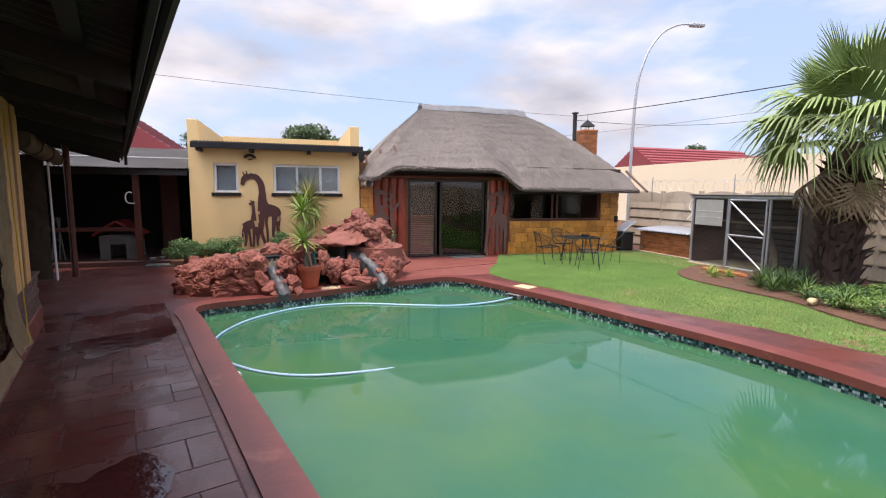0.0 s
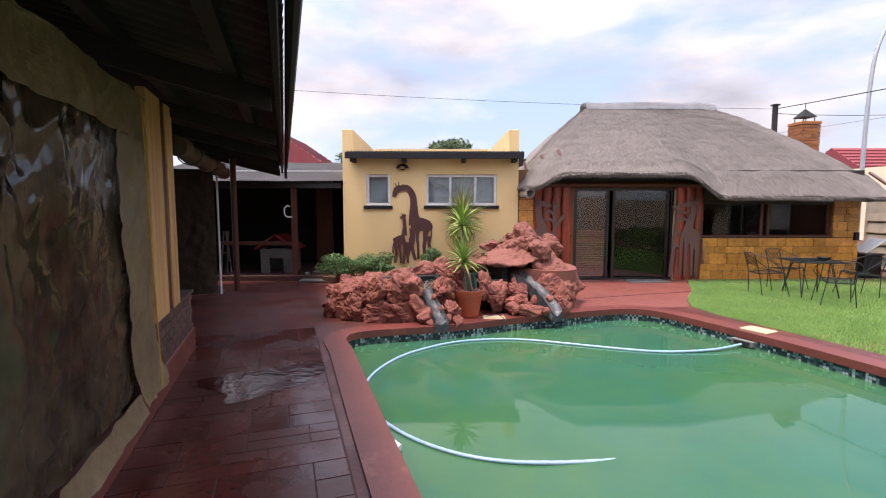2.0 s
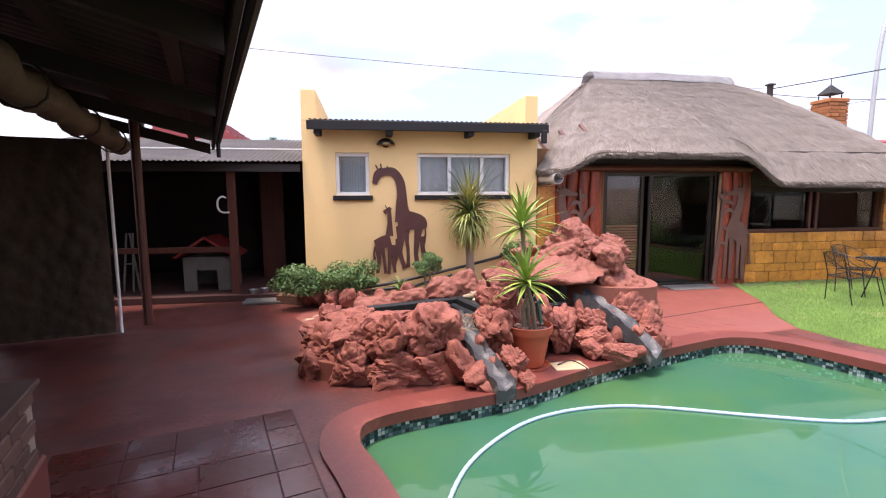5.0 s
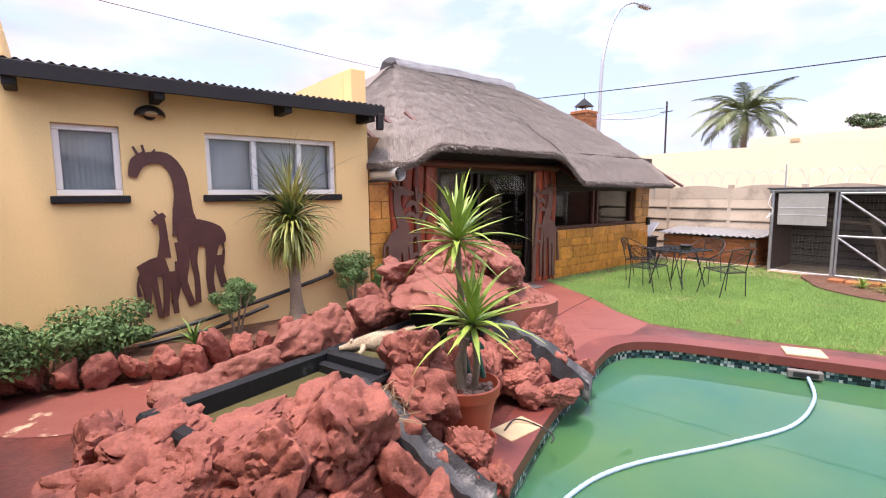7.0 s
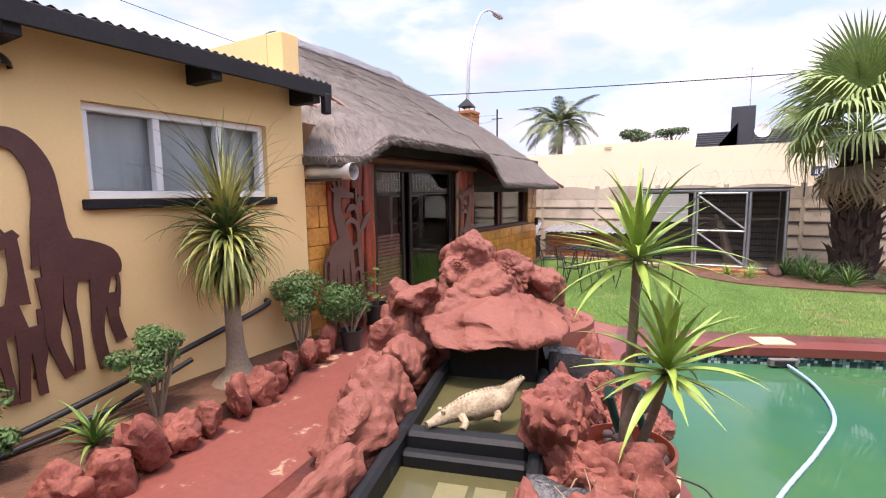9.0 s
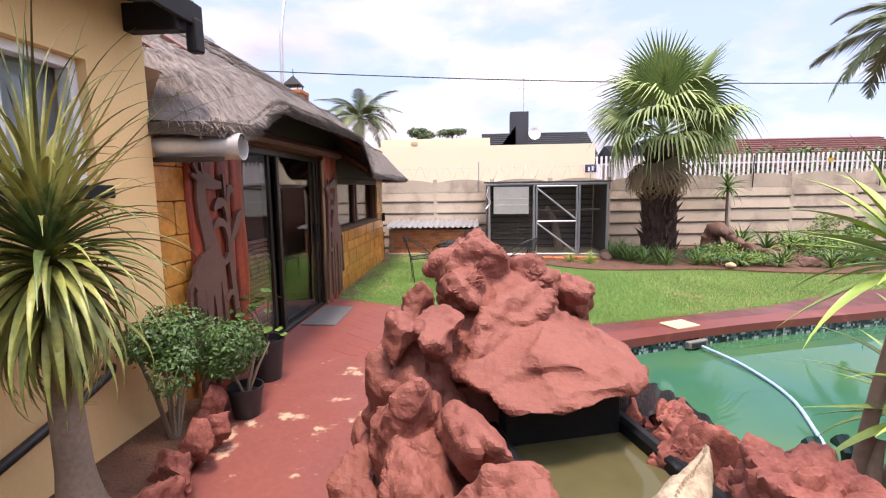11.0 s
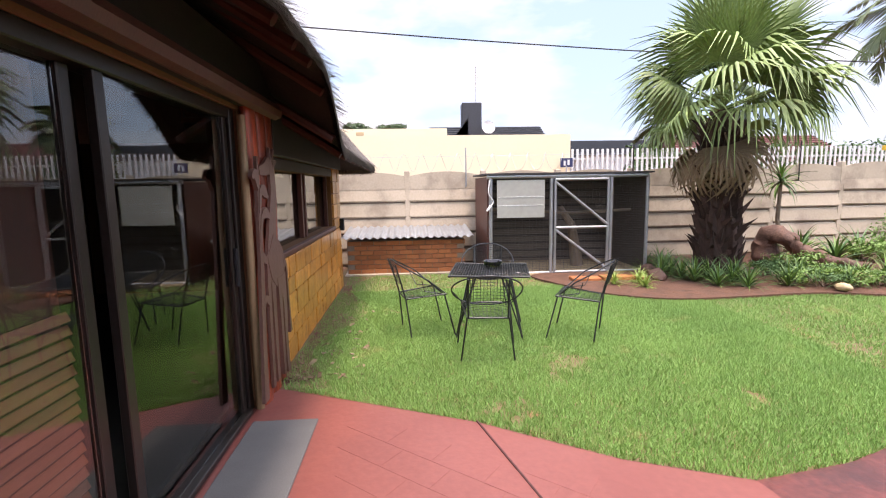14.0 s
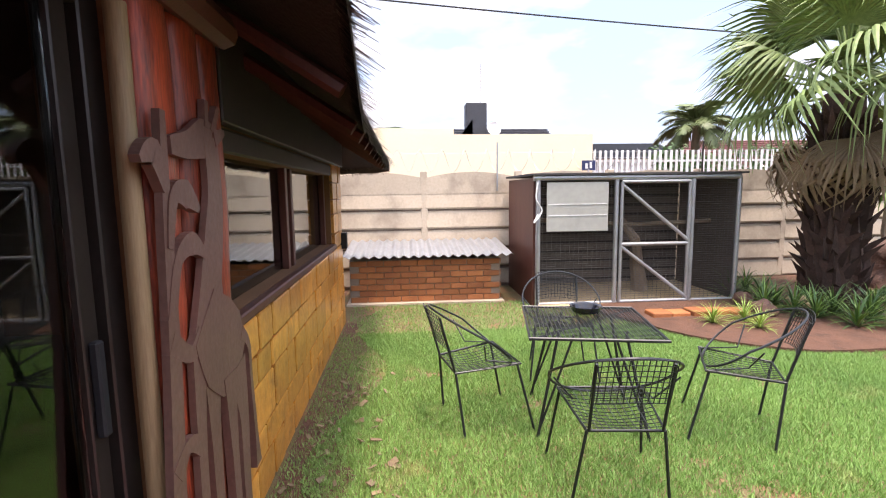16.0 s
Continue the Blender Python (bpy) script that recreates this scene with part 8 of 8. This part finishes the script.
def clad(x0, x1, z0, z1):
    z = z0
    while z < z1 - 0.06:
        h = min(rnd.choice((0.15, 0.2, 0.24, 0.17)), z1 - z)
        if z1 - (z + h) < 0.07:
            h = z1 - z
        x = x0
        while x < x1 - 0.05:
            w = min(rnd.uniform(0.18, 0.44), x1 - x)
            if x1 - (x + w) < 0.09:
                w = x1 - x
            split = h > 0.19 and w < 0.24 and rnd.random() < 0.3
            for k in range(2 if split else 1):
                hh = h / 2 if split else h
                s = new("stone", stone)
                s.parent = lapa
                s.matrix_basis = Matrix.Translation((x + w / 2 - 5.3, LY - 0.012 - 15.0, z + hh * (k + 0.5))) @ Matrix.Diagonal((w - 0.008, 0.032 + rnd.uniform(0, 0.016), hh - 0.008, 1))
            x += w
        z += h


clad(1.505, 1.86, 0.0, 2.02)
clad(5.56, 9.095, 0.0, 0.93)
clad(8.50, 9.095, 0.94, 1.85)
# cladding on the end wall
for r in range(9):
    for c in range(5):
        s = new("stone", stone)
        s.parent = lapa
        s.matrix_basis = Matrix.Translation((9.112 - 5.3, 12.2 + c * 0.32 + 0.1 * (r % 2) - 15.0, 0.1 + r * 0.2)) @ Matrix.Diagonal((0.04, 0.30, 0.185, 1))

# stamped slabs of the deck beside the pool, in the house's directions
slab = mesh_of("slab", boxed(-0.5, 0.5, -0.5, 0.5, -0.5, 0.5, 0.0), PAVE_TILE)
rnd = random.Random(23)
y = -7.6
while y < 1.5:
    h = rnd.choice((0.28, 0.42, 0.42, 0.56))
    x = -0.12
    while x < 1.32:
        w = rnd.choice((0.28, 0.42, 0.42, 0.56))
        if 1.35 - (x + w) < 0.16:
            w = 1.35 - x
        sub = [(x, y, w, h)]
        if h > 0.5 and w < 0.5 or rnd.random() < 0.2:
            sub = [(x, y, w, h / 2), (x, y + h / 2, w, h / 2)]
        for a, b, c, d in sub:
            s = new("slab", slab)
            s.parent = paving
            s.matrix_basis = HOUSE @ Matrix.Translation((a + c / 2, b + d / 2, 0.002)) @ Matrix.Diagonal((c - 0.011, d - 0.011, 0.012 + rnd.uniform(0, 0.003), 1))
        x += w
    y += h
bm = bmesh.new()
box(bm, -0.12, 1.36, -7.6, y, 0.0, 0.004)
bm.transform(HOUSE)
part("joint_bed", bm, JOINT, paving)

# faintly stamped slabs on the patio
PATIO = [(1.95, 11.55), (2.1, 9.3), (3.7, 9.3), (3.98, 9.85), (4.45, 10.6), (4.8, 11.3), (5.0, 11.5)]
pslab = mesh_of("slab", boxed(-0.5, 0.5, -0.5, 0.5, -0.5, 0.5, 0.0), PAVE_PATIO)


def in_poly(poly, x, y):
    c = False
    for i in range(len(poly)):
        (x0, y0), (x1, y1) = poly[i - 1], poly[i]
        if (y0 > y) != (y1 > y) and x < (x1 - x0) * (y - y0) / (y1 - y0) + x0:
            c = not c
    return c


for i in range(-9, 12):
    for j in range(-12, 14):
        w, d = 0.34, 0.20
        cx, cy = i * w + (0.2 if j % 2 else 0), j * d
        m = pose(3.4, 10.4, 0.0, 0, 0, 50)
        corners = [m @ Vector((cx + a * w / 2, cy + b * d / 2, 0)) for a in (-1, 1) for b in (-1, 1)]
        if all(in_poly(PATIO, c.x, c.y) for c in corners):
            s = new("slab", pslab)
            s.parent = paving
            s.matrix_basis = m @ Matrix.Translation((cx, cy, 0)) @ Matrix.Diagonal((w - 0.0025, d - 0.0025, 0.0062 + rnd.uniform(0, 0.001), 1))
cut = thing("expansion_joint", (3.8, 10.33, 0.0), "dark expansion joint across the red patio", "joint", kind="structure")
part("strip", tube(bmesh.new(), [(4.6, 10.54, 0.004), (3.6, 10.28, 0.004), (3.06, 10.11, 0.004), (2.3, 9.9, 0.004)], 0.007, 4), JOINT, cut)
# rain water left on the deck
for loop_, tag in (([(-1.45, 6.35), (-1.62, 6.55), (-1.9, 6.35), (-2.35, 6.15), (-2.6, 5.9), (-2.2, 5.7), (-2.05, 5.45), (-1.7, 5.75), (-1.5, 6.0)], 0), ([(-0.75, 3.0), (-1.0, 3.35), (-1.25, 3.1), (-1.6, 3.15), (-1.75, 2.7), (-1.4, 2.45), (-1.1, 2.3), (-0.85, 2.5)], 1)):
    L2 = smooth_loop(loop_, 8)
    L2 = [(x + 0.05 * noise.noise(Vector((x * 9, y * 9, 2))), y + 0.05 * noise.noise(Vector((x * 9, y * 9, 7)))) for x, y in L2]
    bm = bmesh.new()
    bm.faces.new([bm.verts.new((x, y, 0.0135)) for x, y in L2])
    bmesh.ops.triangulate(bm, faces=bm.faces[:])
    solo("puddle", bm, WETPAVE, "shallow rain puddle on the red slabs", "puddle", "structure")

# mosaic band under the coping
inner = grow(0.015)
verts, faces = [], []
total = 0.0
kk = len(inner)
for i in range(kk):
    a, b = Vector(inner[i]), Vector(inner[(i + 1) % kk])
    d = b - a
    n = max(1, int(d.length / 0.03))
    for j in range(n):
        p, q = a + d * ((j + 0.06) / n), a + d * ((j + 0.94) / n)
        for r in range(3):
            z0, z1 = -0.165 + r * 0.032, -0.165 + r * 0.032 + 0.028
            k0 = len(verts)
            verts += [(p.x, p.y, z0), (q.x, q.y, z0), (q.x, q.y, z1), (p.x, p.y, z1)]
            faces.append((k0, k0 + 1, k0 + 2, k0 + 3))
me = bpy.data.meshes.new("mosaic_band")
me.from_pydata(verts, [], faces)
mm = bpy.data.materials.new("mosaic_tiles")
mm.use_nodes = True
nn, ll = mm.node_tree.nodes, mm.node_tree.links
g = nn.new("ShaderNodeNewGeometry")
cr = nn.new("ShaderNodeValToRGB")
cr.color_ramp.interpolation = "CONSTANT"
for pos, c in ((0.0, (0.012, 0.02, 0.026)), (0.35, (0.03, 0.075, 0.085)), (0.6, (0.10, 0.17, 0.17)), (0.8, (0.32, 0.40, 0.39))):
    e = cr.color_ramp.elements.new(pos) if pos else cr.color_ramp.elements[0]
    e.color = rgb(c)
cr.color_ramp.elements[-1].color = rgb((0.32, 0.40, 0.39))
ll.new(g.outputs["Random Per Island"], cr.inputs["Fac"])
ll.new(cr.outputs["Color"], nn["Principled BSDF"].inputs["Base Color"])
nn["Principled BSDF"].inputs["Roughness"].default_value = 0.15
me.materials.append(mm)
mo = new("mosaic_band", me)
tagged(mo, "small blue and grey mosaic tiles along the waterline", "mosaic", kind="stuff")

# bare soil strip at the foot of the stone wall
strip = [(5.32, 12.0), (9.05, 12.0)] + [(9.0 - i * 0.3, 11.80 + 0.09 * math.sin(i * 1.7) - 0.012 * i) for i in range(13)]
bm = bmesh.new()
bm.faces.new([bm.verts.new((x, y, 0.004)) for x, y in strip])
bmesh.ops.triangulate(bm, faces=bm.faces[:])
solo("soil_strip", bm, SOIL, "bare soil strip with dead leaves along the wall", "soil", "structure")
lf = mesh_of("dead_leaf", boxed(-0.03, 0.03, -0.015, 0.015, -0.002, 0.002), LEAF_DEAD)
rnd = random.Random(44)
for i in range(70):
    p = new("fallen_leaf", lf)
    p.matrix_basis = pose(5.4 + 2.2 * rnd.random() ** 1.6, 11.95 - 0.62 * rnd.random() ** 1.4, 0.012 + 0.012 * rnd.random(), rnd.uniform(-30, 30), rnd.uniform(-30, 30), rnd.uniform(0, 360)) @ Matrix.Scale(rnd.uniform(0.5, 1.3), 4)
    tagged(p, "small dry brown leaf on the ground", "leaf", "fallen leaves by the wall")

# lawn blades
rng = np.random.default_rng(6)


def inside(poly, P):
    x, y = P[:, 0], P[:, 1]
    c = np.zeros(len(P), bool)
    for i in range(len(poly)):
        (x0, y0), (x1, y1) = poly[i - 1], poly[i]
        c ^= ((y0 > y) != (y1 > y)) & (x < (x1 - x0) * (y - y0) / (y1 - y0 + 1e-12) + x0)
    return c


def blades(count, x0, x1, y0, y1, h0, h1, w):
    P = np.column_stack([rng.uniform(x0, x1, count), rng.uniform(y0, y1, count)])
    bare = np.array([noise.noise(Vector((p[0] * 1.7, p[1] * 1.7, 4.0))) + 0.45 * noise.noise(Vector((p[0] * 9.0, p[1] * 9.0, 8.0))) for p in P])
    wallside = (P[:, 0] > 5.2) & (P[:, 1] > 11.68 + 0.2 * np.sin(P[:, 0] * 2.3))
    keep = inside(LAWN, P) & ~inside(BED, P) & (rng.random(count) > np.clip((bare - 0.42) * 3.2, 0, 0.78)) & ~(wallside & (rng.random(count) < 0.7)) & (P[:, 1] < 12.0)
    P = P[keep]
    n = len(P)
    a = rng.uniform(0, 2 * np.pi, n)
    h = rng.uniform(h0, h1, n)
    lean = rng.uniform(0.1, 0.9, n) * h
    b = rng.uniform(0, 2 * np.pi, n)
    V = np.zeros((n, 3, 3))
    V[:, 0, 0], V[:, 0, 1] = P[:, 0] - w * np.cos(a), P[:, 1] - w * np.sin(a)
    V[:, 1, 0], V[:, 1, 1] = P[:, 0] + w * np.cos(a), P[:, 1] + w * np.sin(a)
    V[:, 2, 0], V[:, 2, 1], V[:, 2, 2] = P[:, 0] + lean * np.cos(b), P[:, 1] + lean * np.sin(b), h
    V[:, 0:2, 2] = -0.004
    me = bpy.data.meshes.new("grass_blades")
    me.vertices.add(3 * n)
    me.vertices.foreach_set("co", V.reshape(-1))
    me.loops.add(3 * n)
    me.loops.foreach_set("vertex_index", np.arange(3 * n, dtype=np.int32))
    me.polygons.add(n)
    me.polygons.foreach_set("loop_start", np.arange(0, 3 * n, 3, dtype=np.int32))
    me.update(calc_edges=True)
    me.materials.append(BLADE)
    ob = new("grass_blades", me)
    tagged(ob, "short mown green grass blades of the lawn", "grass", kind="stuff")


blades(420000, 3.8, 8.6, 7.2, 12.1, 0.014, 0.036, 0.0028)
blades(170000, 3.8, 9.9, 2.0, 12.0, 0.014, 0.034, 0.0042)
blades(110000, 3.8, 9.9, 2.0, 7.25, 0.014, 0.034, 0.0042)
blades(60000, 5.5, 8.5, -7.5, 3.0, 0.016, 0.04, 0.006)
